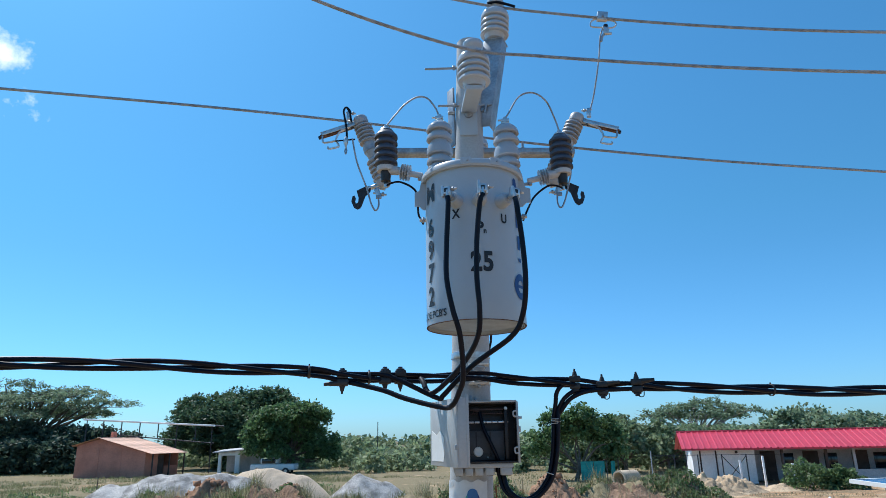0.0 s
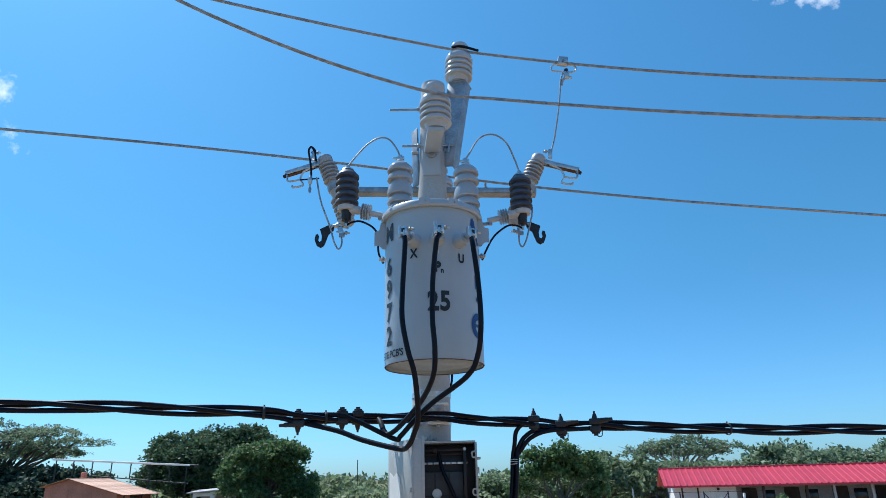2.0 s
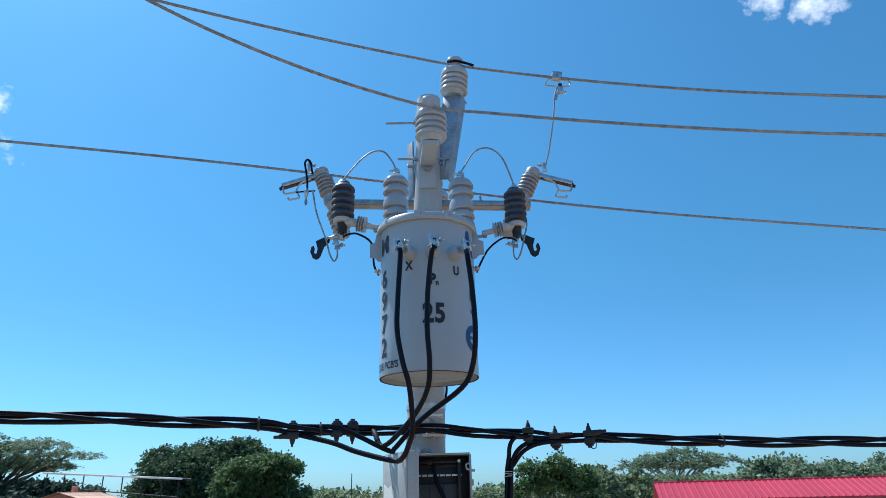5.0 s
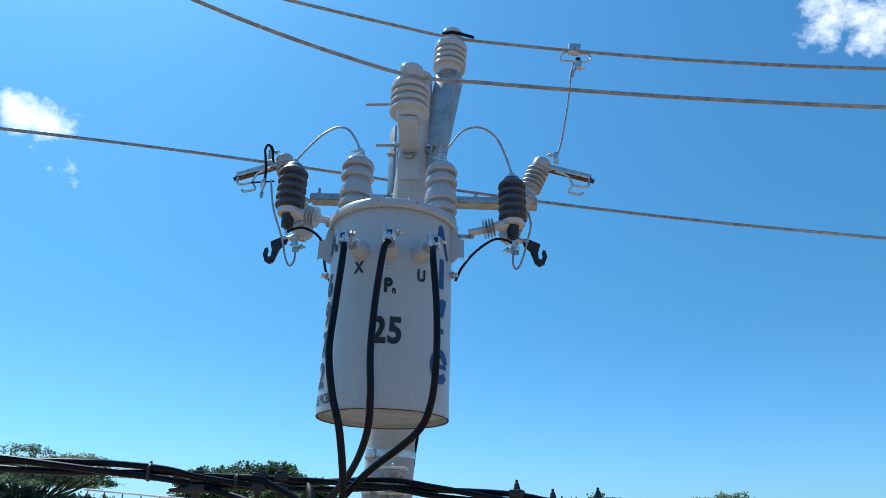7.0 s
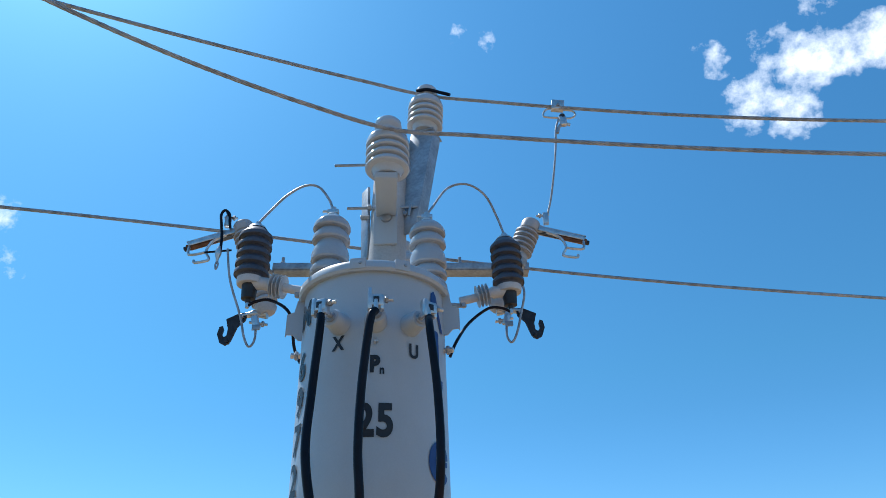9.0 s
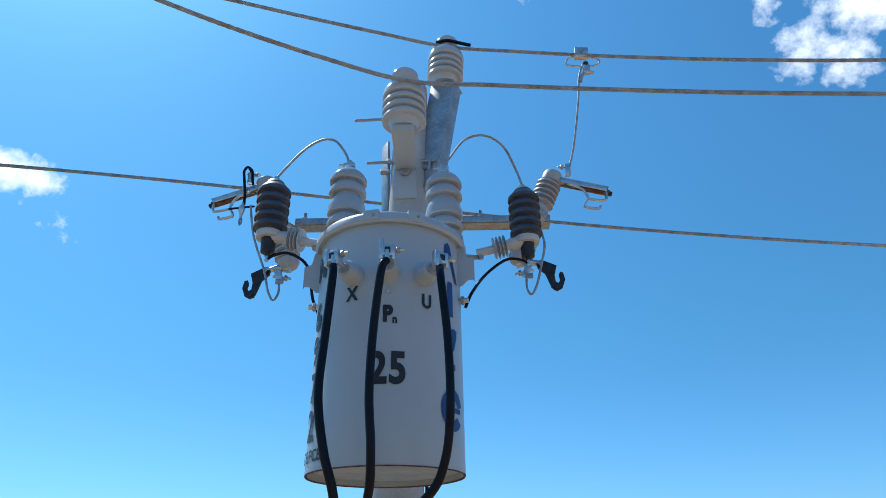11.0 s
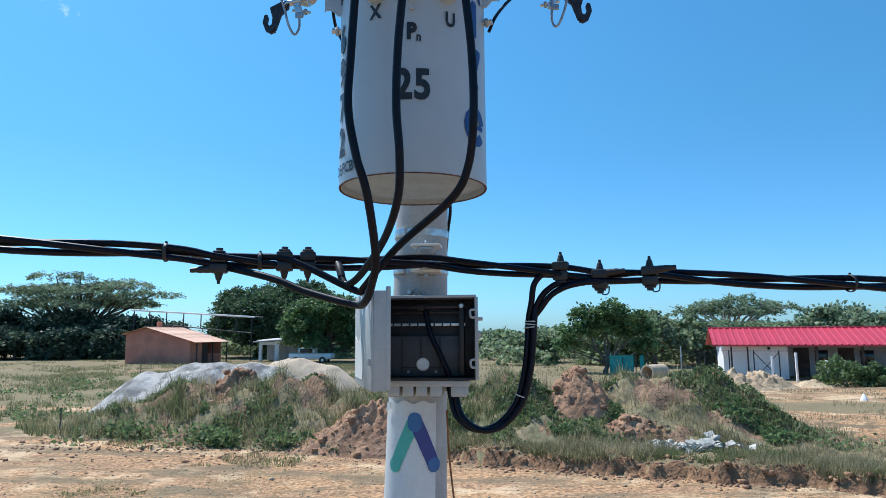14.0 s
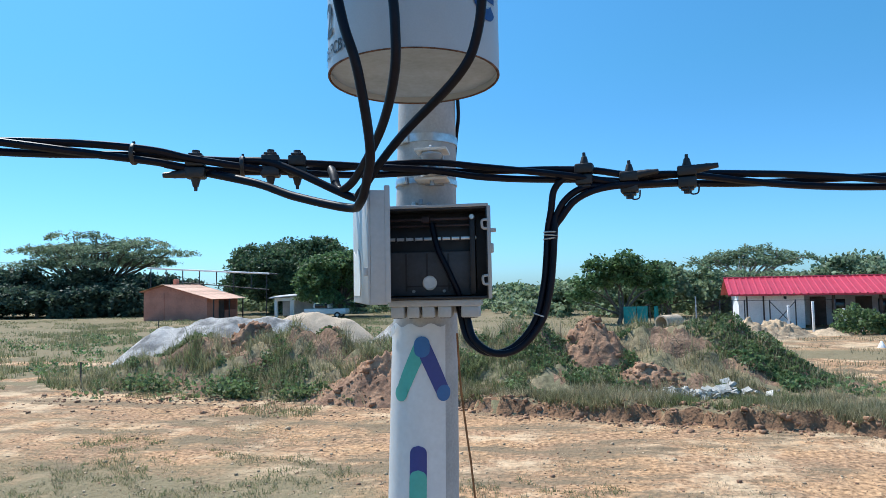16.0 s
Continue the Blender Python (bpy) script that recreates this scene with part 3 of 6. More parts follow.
def lettering(text, height, az, z, weight=0.05, squeeze=0.8, lean=0.0):
    """Vinyl letters wrapped on the tank."""
    cu = bpy.data.curves.new("lettering", "FONT")
    cu.body, cu.size, cu.align_x, cu.align_y, cu.offset, cu.resolution_u = text, height / 0.69, "CENTER", "CENTER", weight * height, 4
    ob = bpy.data.objects.new("lettering", cu)
    me = bpy.data.meshes.new_from_object(ob)
    bpy.data.objects.remove(ob)
    for v in me.vertices:
        v.co = on_tank(az + math.degrees((v.co.x * squeeze + v.co.y * lean) / TR), z + v.co.y, 0.0028)
    me.materials.clear()
    finish("lettering", me, INK, trafo, "", True)


lettering("X", 0.040, -19.5, 4.062)
lettering("U", 0.040, 36.5, 4.042)
lettering("P", 0.044, 7.4, 3.994, 0.085)
lettering("n", 0.024, 12.6, 3.979, 0.06)
lettering("2", 0.082, 1.8, 3.838, 0.055)
lettering("5", 0.082, 15.2, 3.838, 0.055)
for text, z in (("M", 4.194), ("6", 4.029), ("9", 3.925), ("7", 3.818), ("2", 3.711)):
    lettering(text, 0.080, -59, z, 0.045, 0.85)
lettering("E DE PCB'S", 0.030, -56, 3.632, 0.03, 0.85)


def tank_patch(outline, az, z, material, out=0.0024):
    """A flat-cut vinyl shape bent onto the tank; outline in metres round (az, z)."""
    bm = bmesh.new()
    bm.faces.new([bm.verts.new((x, y, 0)) for x, y in outline])
    bmesh.ops.triangulate(bm, faces=bm.faces[:])
    for v in bm.verts:
        v.co = on_tank(az + math.degrees(v.co.x / TR), z + v.co.y, out)
    bmesh.ops.recalc_face_normals(bm, faces=bm.faces[:])
    part("vinyl_shape", bm, material, trafo, "", True)


tank_patch([(-0.036, 0.012), (-0.030, 0.052), (-0.016, 0.062), (-0.004, 0.050), (0.040, -0.062), (0.022, -0.062), (-0.012, 0.014), (-0.022, 0.0)], 63, 4.202, TANK_BLUE)
tank_patch([(-0.011, -0.056), (0.011, -0.056), (0.013, -0.048), (0.013, 0.048), (0.009, 0.056), (-0.009, 0.056), (-0.013, 0.048), (-0.013, -0.048)], 61, 4.078, TANK_BLUE)
tank_patch([(-0.012, -0.04), (0.010, -0.04), (0.010, 0.0), (0.028, 0.006), (0.030, 0.026), (0.012, 0.028), (-0.012, 0.022)], 62, 3.960, TANK_BLUE)
tank_patch([(-0.012, -0.009), (0.012, -0.009), (0.012, 0.009), (-0.012, 0.009)], 63, 3.872, TANK_BLUE)
ring = [(math.cos(a) * 0.052, math.sin(a) * 0.058) for a in [radians(-35 - 310 * k / 28) for k in range(29)]]
hole = [(math.cos(a) * 0.024, math.sin(a) * 0.028) for a in [radians(-345 + 310 * k / 28) for k in range(29)]]
for k in range(28):
    tank_patch([ring[k], ring[k + 1], hole[27 - k], hole[28 - k]], 62, 3.750, TANK_BLUE)
tank_patch([(-0.026, -0.006), (0.040, -0.006), (0.040, 0.008), (-0.026, 0.008)], 62, 3.750, TANK_BLUE, 0.003)

# ---- low-voltage leads from the tank ----
leads = [
    ("X", [LV[0] + Vector((0, -0.012, -0.03)), (-0.135, -0.682, 4.06), (-0.145, -0.68, 3.891), (-0.147, -0.695, 3.742), (-0.125, -0.695, 3.611), (-0.099, -0.675, 3.510), (-0.092, -0.60, 3.361), (-0.112, -0.55, 3.296), (-0.141, -0.50, 3.250), (-0.185, -0.45, 3.243), (-0.344, -0.40, 3.285), (-0.456, -0.375, 3.327), (-0.634, -0.352, 3.372), (-0.72, -0.37, 3.392)]),
    ("N", [LV[1] + Vector((0, -0.012, -0.03)), (0.0, -0.70, 4.07), (-0.019, -0.685, 3.902), (-0.024, -0.68, 3.743), (-0.017, -0.67, 3.613), (-0.028, -0.63, 3.511), (-0.089, -0.50, 3.423), (-0.189, -0.35, 3.340), (-0.240, -0.305, 3.312), (-0.262, -0.285, 3.325), (-0.279, -0.262, 3.361), (-0.295, -0.235, 3.385)]),
    ("U", [LV[2] + Vector((0, -0.012, -0.03)), (0.156, -0.662, 4.05), (0.171, -0.66, 3.886), (0.174, -0.66, 3.714), (0.156, -0.625, 3.590), (0.108, -0.59, 3.512), (-0.042, -0.45, 3.424), (-0.125, -0.38, 3.358), (-0.187, -0.322, 3.301), (-0.217, -0.304, 3.292), (-0.374, -0.30, 3.368), (-0.455, -0.305, 3.398), (-0.53, -0.32, 3.402)]),
]
for key, pts in leads:
    lead = thing("lead_cable", pts[-1], "thick black low-voltage cable hanging from the transformer to the line connectors", "cable", "leads of the transformer")
    part("sheath", tube(pts, 0.0112, 12, 8), CABLE, lead)
    part("cable_lug", rod(Vector(pts[0]) + Vector((0, 0, 0.030)), Vector(pts[0]) + Vector((0, -0.002, -0.006)), 0.0075, 12), BRIGHT, lead)
part("taped_end", tube([(-0.270, -0.276, 3.338), (-0.279, -0.262, 3.361), (-0.290, -0.245, 3.380)], 0.0125, 10, 4), CABLE_GREY, lead)

# ---- twisted low-voltage line ----
LINE = [(-7.5, -4.031, 3.752), (-4.2, -2.272, 3.48), (-2.6, -1.429, 3.385), (-1.75, -0.981, 3.404), (-1.40, -0.797, 3.414), (-1.03, -0.601, 3.409), (-0.743, -0.441, 3.404), (-0.635, -0.381, 3.391), (-0.457, -0.286, 3.385), (-0.225, -0.17, 3.393),
        (-0.026, -0.122, 3.397), (0.135, -0.113, 3.380), (0.419, -0.117, 3.357), (0.551, -0.105, 3.340), (0.702, -0.107, 3.342), (0.932, -0.096, 3.327), (1.32, -0.102, 3.307), (1.60, -0.107, 3.296), (2.6, -0.143, 3.281), (4.5, -0.20, 3.30), (8.0, -0.3, 3.38)]
line = thing("twisted_cable_line", (0, -0.12, 3.37), "twisted bundle of three black insulated low-voltage cables", "cable")
for k in range(3):
    part("core", tube(strand(LINE, 0.0170, 0.72, k / 3 + 0.05, 14), 0.0100, 8, raw=True), CABLE, line)
tiewrap = thing("cable_tie", (-0.78, -0.42, 3.41), "black tie knotted round the cable bundle", "cable tie", "ties on the cable line")
for p in ((-0.76, -0.45, 3.404), (-0.52, -0.32, 3.387), (1.33, -0.102, 3.307)):
    part("wrap", lathe([(0.026, -0.006), (0.0285, -0.003), (0.0285, 0.003), (0.026, 0.006)], axis(p, (1, 0.3, 0)), 16), BLACK_PLASTIC, tiewrap)
    part("tail", box(-0.003, 0.003, -0.003, 0.003, 0.024, 0.034, 0.001, Matrix.Translation(p)), BLACK_PLASTIC, tiewrap)


def connector(p, up, tap, size=0.88, loop=False):
    """An insulation-piercing connector: two jaws, a shear-head bolt and a tap sleeve."""
    p = Vector(p)
    t = thing("piercing_connector", p, "black insulation-piercing connector clamped on the cable line", "connector", "connectors on the cable line")
    m = Matrix.Translation(p) @ pose(0, 0, 0, 0, 0, 16 if p.x < 0 else -14) @ Matrix.Diagonal((size, size, size * up, 1))
    part("jaw", box(-0.028, 0.028, -0.024, 0.022, 0.002, 0.036, 0.006, m), BLACK_PLASTIC, t)
    part("jaw", box(-0.030, 0.030, -0.026, 0.024, -0.034, -0.001, 0.007, m), BLACK_PLASTIC, t)
    part("washer", box(-0.020, 0.020, -0.018, 0.016, 0.036, 0.044, 0.003, m), BLACK_STEEL, t)
    part("bolt", lathe([(0, -0.072), (0.005, -0.072), (0.006, -0.060), (0.009, -0.058), (0.012, -0.046), (0.015, -0.036), (0.015, -0.030), (0, -0.030)], m, 10), BLACK_PLASTIC, t)
    part("bolt_head", lathe([(0, 0.044), (0.012, 0.044), (0.012, 0.054), (0, 0.055)], m, 6), BLACK_STEEL, t)
    if tap:
        part("end_sleeve", tube([m @ Vector((tap * 0.025, -0.012, -0.020)), m @ Vector((tap * 0.060, -0.014, -0.024)), m @ Vector((tap * 0.092, -0.014, -0.027))], [0.013, 0.012, 0.011, 0.009, 0.008, 0.007], 10, 4), BLACK_PLASTIC, t)
    if loop:
        part("cap_strap", tube([m @ Vector((0.004, -0.02, 0.034)), m @ Vector((0.010, -0.022, 0.058)), m @ Vector((0.030, -0.022, 0.056)), m @ Vector((0.034, -0.02, 0.030))], 0.0022, 6), BLACK_PLASTIC, t)


connector((-0.630, -0.372, 3.377), 1, -1)
connector((-0.452, -0.290, 3.388), 1, 0)
connector((-0.386, -0.258, 3.390), 1, 0)
connector((0.426, -0.118, 3.360), -1, 0)
connector((0.552, -0.116, 3.332), -1, 1, loop=True)
connector((0.706, -0.140, 3.338), -1, 1, loop=True)

# ---- riser cables into the enclosure ----
riser = thing("riser_cables", (0.06, -0.07, 2.95), "bundle of three black cables looping from the line into the enclosure", "cable")
COMMON = [(0.326, -0.10, 3.20), (0.320, -0.10, 3.12), (0.309, -0.10, 3.033), (0.281, -0.10, 2.935), (0.217, -0.10, 2.862), (0.145, -0.10, 2.846), (0.085, -0.085, 2.884), (0.064, -0.07, 2.945), (0.058, -0.07, 2.985)]
starts = [[(0.424, -0.11, 3.352), (0.372, -0.118, 3.352), (0.338, -0.116, 3.318), (0.328, -0.108, 3.26)], [(0.545, -0.112, 3.324), (0.43, -0.122, 3.322), (0.372, -0.12, 3.290), (0.342, -0.108, 3.24)], [(0.69, -0.135, 3.324), (0.50, -0.13, 3.320), (0.405, -0.128, 3.290), (0.355, -0.11, 3.235)]]
for k, first in enumerate(starts):
    off = Vector(((-0.009, 0.010, 0.009)[k], (0.004, -0.010, 0.007)[k], 0))
    part("cable", tube([*first, *[Vector(p) + off for p in COMMON]], 0.0102, 10, 7), CABLE, riser)
for p, d in (((0.326, -0.102, 3.196), (0, 0, 1)), ((0.326, -0.102, 3.186), (0.1, 0, 1)), ((0.324, -0.102, 3.177), (-0.1, 0, 1)), ((0.287, -0.102, 2.955), (0.35, 0, 1))):
    part("white_tie", lathe([(0.0205, -0.002), (0.0225, 0), (0.0205, 0.002)], axis(p, d), 16), TIE, riser)

# ---- the enclosure ----
ex0, ex1, ey0, ey1, ez0, ez1 = -0.250, 0.145, -0.130, -0.022, 3.006, 3.278
case = thing("breaker_enclosure", (-0.05, -0.03, ez0), "open dark breaker enclosure with a grey hinged cover on the pole", "electrical box")
w = 0.008
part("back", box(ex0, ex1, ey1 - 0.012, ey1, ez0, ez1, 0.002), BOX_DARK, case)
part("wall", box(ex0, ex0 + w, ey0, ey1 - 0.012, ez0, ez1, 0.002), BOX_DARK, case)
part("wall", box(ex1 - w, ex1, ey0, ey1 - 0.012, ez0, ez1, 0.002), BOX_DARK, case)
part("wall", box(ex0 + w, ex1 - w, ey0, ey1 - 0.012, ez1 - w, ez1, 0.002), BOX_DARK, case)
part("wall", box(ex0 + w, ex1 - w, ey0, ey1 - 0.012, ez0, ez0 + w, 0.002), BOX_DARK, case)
part("rim", box(ex1 - 0.004, ex1 + 0.006, ey0 - 0.006, ey0 + 0.02, ez0, ez1, 0.002), BOX_GREY, case)
part("rim", box(ex0, ex1, ey0 - 0.005, ey0 + 0.012, ez1 - 0.002, ez1 + 0.007, 0.002), BOX_GREY, case)
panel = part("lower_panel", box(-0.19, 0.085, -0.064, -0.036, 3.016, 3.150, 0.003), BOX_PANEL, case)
# dark strips laid on the panel as the shade of its slots
for x in (-0.112, -0.048, 0.018):
    part("slot", box(x - 0.003, x + 0.003, -0.066, -0.062, 3.030, 3.145), BOX_DARK, panel)
part("slot", box(-0.115, 0.04, -0.066, -0.062, 3.043, 3.047), BOX_DARK, panel)
part("white_disc", rod((-0.040, -0.064, 3.055), (-0.040, -0.072, 3.055), 0.022, 28), WHITE_PLASTIC, case, "round white plastic disc")
for x in (-0.09, 0.004):
    part("screw", rod((x, -0.063, 3.030), (x, -0.069, 3.030), 0.005, 10), GALVANISED, panel)
part("rail", box(-0.19, 0.105, -0.078, -0.068, 3.184, 3.193, 0.001), BRIGHT, case, "bright metal rail")
for k in range(9):
    part("rail_clip", box(-0.17 + k * 0.028, -0.165 + k * 0.028, -0.081, -0.066, 3.182, 3.195), BOX_DARK, case)
part("busbar", box(-0.18, 0.105, -0.088, -0.080, 3.243, 3.251, 0.001), COPPER, case, "tarnished copper busbar")
part("busbar", box(-0.18, 0.105, -0.070, -0.062, 3.226, 3.232, 0.001), COPPER, case)
part("busbar_block", box(-0.058, -0.034, -0.094, -0.074, 3.236, 3.256, 0.002), COPPER, case)
for x in (0.094,):
    part("post", box(x - 0.008, x + 0.008, -0.090, -0.036, 3.02, 3.256, 0.002), BOX_DARK, case)
    part("bolt", rod((x, -0.09, 3.250), (x, -0.104, 3.250), 0.009, 6), BRIGHT, case)
part("inner_cable", tube([(-0.03, -0.075, 3.235), (-0.012, -0.088, 3.16), (0.02, -0.09, 3.09), (0.046, -0.085, 3.03), (0.058, -0.07, 2.99)], 0.009, 10), CABLE, case)
for z in (3.222, 3.060):
    part("hasp", tube([(ex1 - 0.004, ey0 - 0.006, z - 0.012), (ex1 - 0.016, ey0 - 0.012, z - 0.010), (ex1 - 0.018, ey0 - 0.012, z + 0.010), (ex1 - 0.004, ey0 - 0.006, z + 0.014)], 0.004, 8), BOX_GREY, case)
for z, d in ((3.205, 0.018), (3.155, 0.010)):
    part("latch", box(ex1 + 0.004, ex1 + 0.004 + d, ey0 - 0.004, ey0 + 0.008, z - 0.016 if d < 0.015 else z - 0.006, z + 0.012 if d < 0.015 else z + 0.006, 0.003), BOX_GREY, case)
# the cover, swung open on its hinges
hinge = Vector((-0.257, -0.13, 3.002))
turn = math.degrees(math.atan2(0.36, 0.133))
m = Matrix.Translation(hinge) @ pose(0, 0, 0, 0, 0, -turn)
cw, ch, cd = 0.384, 0.278, 0.044
cover = part("cover", box(0, cw, -0.003, 0.003, 0, ch, 0.002, m), BOX_GREY, case, "light grey cover swung open, with a peeling sticker")
part("cover_wall", box(cw - 0.006, cw, 0.003, cd, 0, ch, 0.002, m), BOX_GREY, cover)
part("cover_wall", box(0, 0.006, 0.003, cd, 0, ch, 0.002, m), BOX_GREY, cover)
part("cover_wall", box(0.006, cw - 0.006, 0.003, cd, 0, 0.006, 0.002, m), BOX_GREY, cover)
part("cover_wall", box(0.006, cw - 0.006, 0.003, cd, ch - 0.006, ch, 0.002, m), BOX_GREY, cover)
part("cover_flange", box(cw - 0.006, cw + 0.002, cd - 0.006, cd + 0.008, 0.004, ch + 0.012, 0.003, m), BOX_GREY, cover)
part("cover_sticker", prism([(0.03, 0.02), (0.20, 0.02), (0.22, 0.06), (0.21, 0.12), (0.16, 0.15), (0.10, 0.13), (0.03, 0.15)], 0.0015, m @ Matrix.Translation((0, -0.0042, 0)) @ pose(0, 0, 0, 90, 0, 0)), WHITE_PLASTIC, cover)
for z in (0.03, 0.23):
    part("hinge", rod(m @ Vector((0.0, 0.012, z)), m @ Vector((0.0, 0.012, z + 0.025)), 0.006, 10), BOX_DARK, cover)
part("cover_latch", box(cw - 0.012, cw - 0.004, -0.012, -0.002, 0.07, 0.09, 0.002, m), BOX_GREY, cover)
# cable entries below
part("entry_strip", box(-0.158, 0.118, -0.120, -0.030, 2.985, 3.005, 0.003), BOX_GREY, case)
for x0, x1 in ((-0.152, -0.112), (-0.103, -0.066), (-0.058, -0.020), (-0.011, 0.030), (0.058, 0.112)):
    e = part("cable_entry", box(x0, x1, -0.116, -0.040, 2.952, 2.986, 0.005), BOX_GREY, case)
    # dark sheet under the solid entry, painted as its shaded mouth
    part("entry_mouth", box(x0 + 0.006, x1 - 0.006, -0.110, -0.046, 2.9505, 2.9535), BOX_DARK, e)
part("mounting_rail", box(-0.16, 0.06, -0.034, -0.022, 2.962, 3.006, 0.003), GALVANISED, case)

# ---- crossarm, brackets and line insulators ----
arm = thing("crossarm", (0, 0.13, 4.645), "galvanised steel crossarm bolted behind the transformer", "crossarm")
am = Matrix.Translation((0.0, 0, 4.696)) @ pose(0, 0, 0, 0, 2.4, 0)
part("web", box(-0.525, 0.56, 0.117, 0.123, -0.022, 0.008, 0.001, am), GALVANISED, arm)
part("top_flange", box(-0.525, 0.56, 0.123, 0.175, 0.004, 0.010, 0.001, am), GALVANISED, arm)
part("bottom_flange", box(-0.525, 0.56, 0.123, 0.185, -0.026, -0.020, 0.001, am), GALVANISED, arm)
for x in (-0.49, 0.27):
    zb = 4.700 - 0.042 * x
    part("bolt", rod((x, 0.145, zb - 0.02), (x, 0.145, zb + 0.045), 0.007, 8), GALVANISED, arm)
    part("nut", rod((x, 0.145, zb + 0.010), (x, 0.145, zb + 0.022), 0.012, 6), GALVANISED, arm)
for z, x0, y in ((5.205, -0.281, 0.08), (4.931, -0.205, 0.03)):
    through_bolt = thing("threaded_rod", (x0, y, z), "threaded steel rod sticking out beside the pole", "bolt", "through bolts on the pole")
    part("shank", rod((x0, y, z), (0.10, y, z - 0.006), 0.0068, 10), GALVANISED, through_bolt)
    part("nut", rod((-0.118, y, z), (-0.100, y, z), 0.014, 6), GALVANISED, through_bolt)
strap = thing("steel_flat_bar", (-0.12, 0.1, 4.72), "galvanised flat bar bolted along the side of the pole", "bracket")
part("bar", box(-0.006, 0.006, -0.03, 0.03, 0, 0.36, 0.002, Matrix.Translation((-0.128, 0.085, 4.70)) @ pose(0, 0, 0, 0, -1.0, 35)), GALVANISED, strap)
part("nut", rod((-0.150, 0.06, 4.90), (-0.108, 0.06, 4.90), 0.012, 6), GALVANISED, strap)

HEAD = [(0, 0.0), (0.050, 0.0), (0.054, 0.012), (0.058, 0.022), (0.062, 0.030), (0.080, 0.031), (0.0845, 0.036), (0.083, 0.046), (0.074, 0.060), (0.066, 0.068), (0.080, 0.069), (0.0845, 0.074), (0.083, 0.084), (0.074, 0.098), (0.066, 0.106), (0.080, 0.107), (0.0845, 0.112), (0.083, 0.122), (0.074, 0.136), (0.066, 0.144),
        (0.080, 0.145), (0.0845, 0.151), (0.084, 0.172), (0.078, 0.190), (0.064, 0.206), (0.048, 0.215), (0.041, 0.224), (0.040, 0.234), (0.044, 0.244), (0.052, 0.252), (0.054, 0.262), (0.052, 0.280), (0.046, 0.288), (0, 0.291)]
HEAD = [(r, z * 0.935) for r, z in HEAD]


def line_post(at, label, lean=(0, 0, 1)):
    t = thing("line_insulator", at, label, "insulator", "line insulators on the pole")
    part("porcelain", lathe(HEAD, axis(at, lean), 40), WHITE_PORCELAIN, t)
    part("pin", rod(Vector(at) - Vector(lean) * 0.012, Vector(at) + Vector(lean) * 0.01, 0.030, 12), GALVANISED, t)
    return t


F = Vector((0.000, -0.305, 4.836))
front = line_post(F, "white porcelain line-post insulator on a bracket in front of the pole")
part("maker_mark", box(-0.011, 0.011, -0.0845, -0.080, 0.172, 0.190, 0.002, Matrix.Translation(F)), BOX_GREY, front)
part("tie_wire", tube([F + Vector((-0.035, -0.035, 0.216)), F + Vector((-0.044, 0, 0.216)), F + Vector((0, 0.046, 0.214)), F + Vector((0.044, 0, 0.212)), F + Vector((0.038, -0.03, 0.206))], 0.003, 8), ALUMINIUM, front)
post = line_post((0.134, 0.070, 5.372), "white porcelain line-post insulator on a leaning steel post above the pole", Vector((0.06, 0, 1)).normalized())
part("black_splice", tube([(0.10, 0.028, 5.600), (0.153, 0.022, 5.602), (0.21, 0.030, 5.590), (0.262, 0.026, 5.566)], 0.008, 8), CABLE, post, "black taped tie over the conductor")
part("black_splice_wrap", tube([(0.105, 0.045, 5.615), (0.14, 0.034, 5.620), (0.18, 0.045, 5.606)], 0.0075, 8), CABLE, post)
rear = line_post((0.0, 0.452, 4.725), "white porcelain line-post insulator behind the pole")

bracket = thing("insulator_bracket", (0.0, 0.0, 4.726), "light grey steel bracket bolted to the front of the pole", "bracket")
plate = part("back_plate", box(-0.084, 0.014, -0.012, 0.002, 4.722, 4.884, 0.003), TANK_PAINT, bracket)
part("bolt_head", lathe([(0, 0.0), (0.024, 0.0), (0.023, 0.010), (0.012, 0.016), (0, 0.016)], axis((-0.033, -0.012, 4.848), (0, -1, 0)), 20), GALVANISED, plate)
m = Matrix.Translation((-0.033, -0.005, 4.884)) @ pose(0, 0, 0, 8.5, 0, 5.5)
part("arm", box(-0.042, 0.042, -0.345, 0, -0.026, 0.0, 0.003, m), TANK_PAINT, bracket)
rear_bracket = thing("insulator_bracket", (0.0, 0.2, 4.70), "steel bracket arm behind the pole", "bracket")
part("arm_web", box(-0.05, 0.04, 0.14, 0.50, 4.680, 4.688, 0.002), GALVANISED, rear_bracket)
spar = thing("insulator_post", (0.075, 0.06, 4.80), "galvanised steel channel leaning beside the pole top", "bracket")
m = Matrix.Translation((0.034, 0.05, 4.80)) @ pose(0, 0, 0, 0, 9.5, 0) @ pose(0, 0, 0, 0, 0, -22)
part("web", box(-0.060, 0.056, -0.004, 0.004, 0, 0.575, 0.001, m), GALVANISED, spar)
part("flange", box(0.050, 0.056, 0.004, 0.075, 0, 0.575, 0.001, m), GALVANISED, spar)
part("flange", box(-0.060, -0.054, 0.004, 0.075, 0, 0.575, 0.001, m), GALVANISED, spar)
part("cap_plate", box(-0.058, 0.058, -0.01, 0.09, 0.570, 0.578, 0.002, m), GALVANISED, spar)
part("bolt", rod(m @ Vector((0.0, -0.02, 0.10)), m @ Vector((0.0, 0.02, 0.10)), 0.012, 6), GALVANISED, spar)
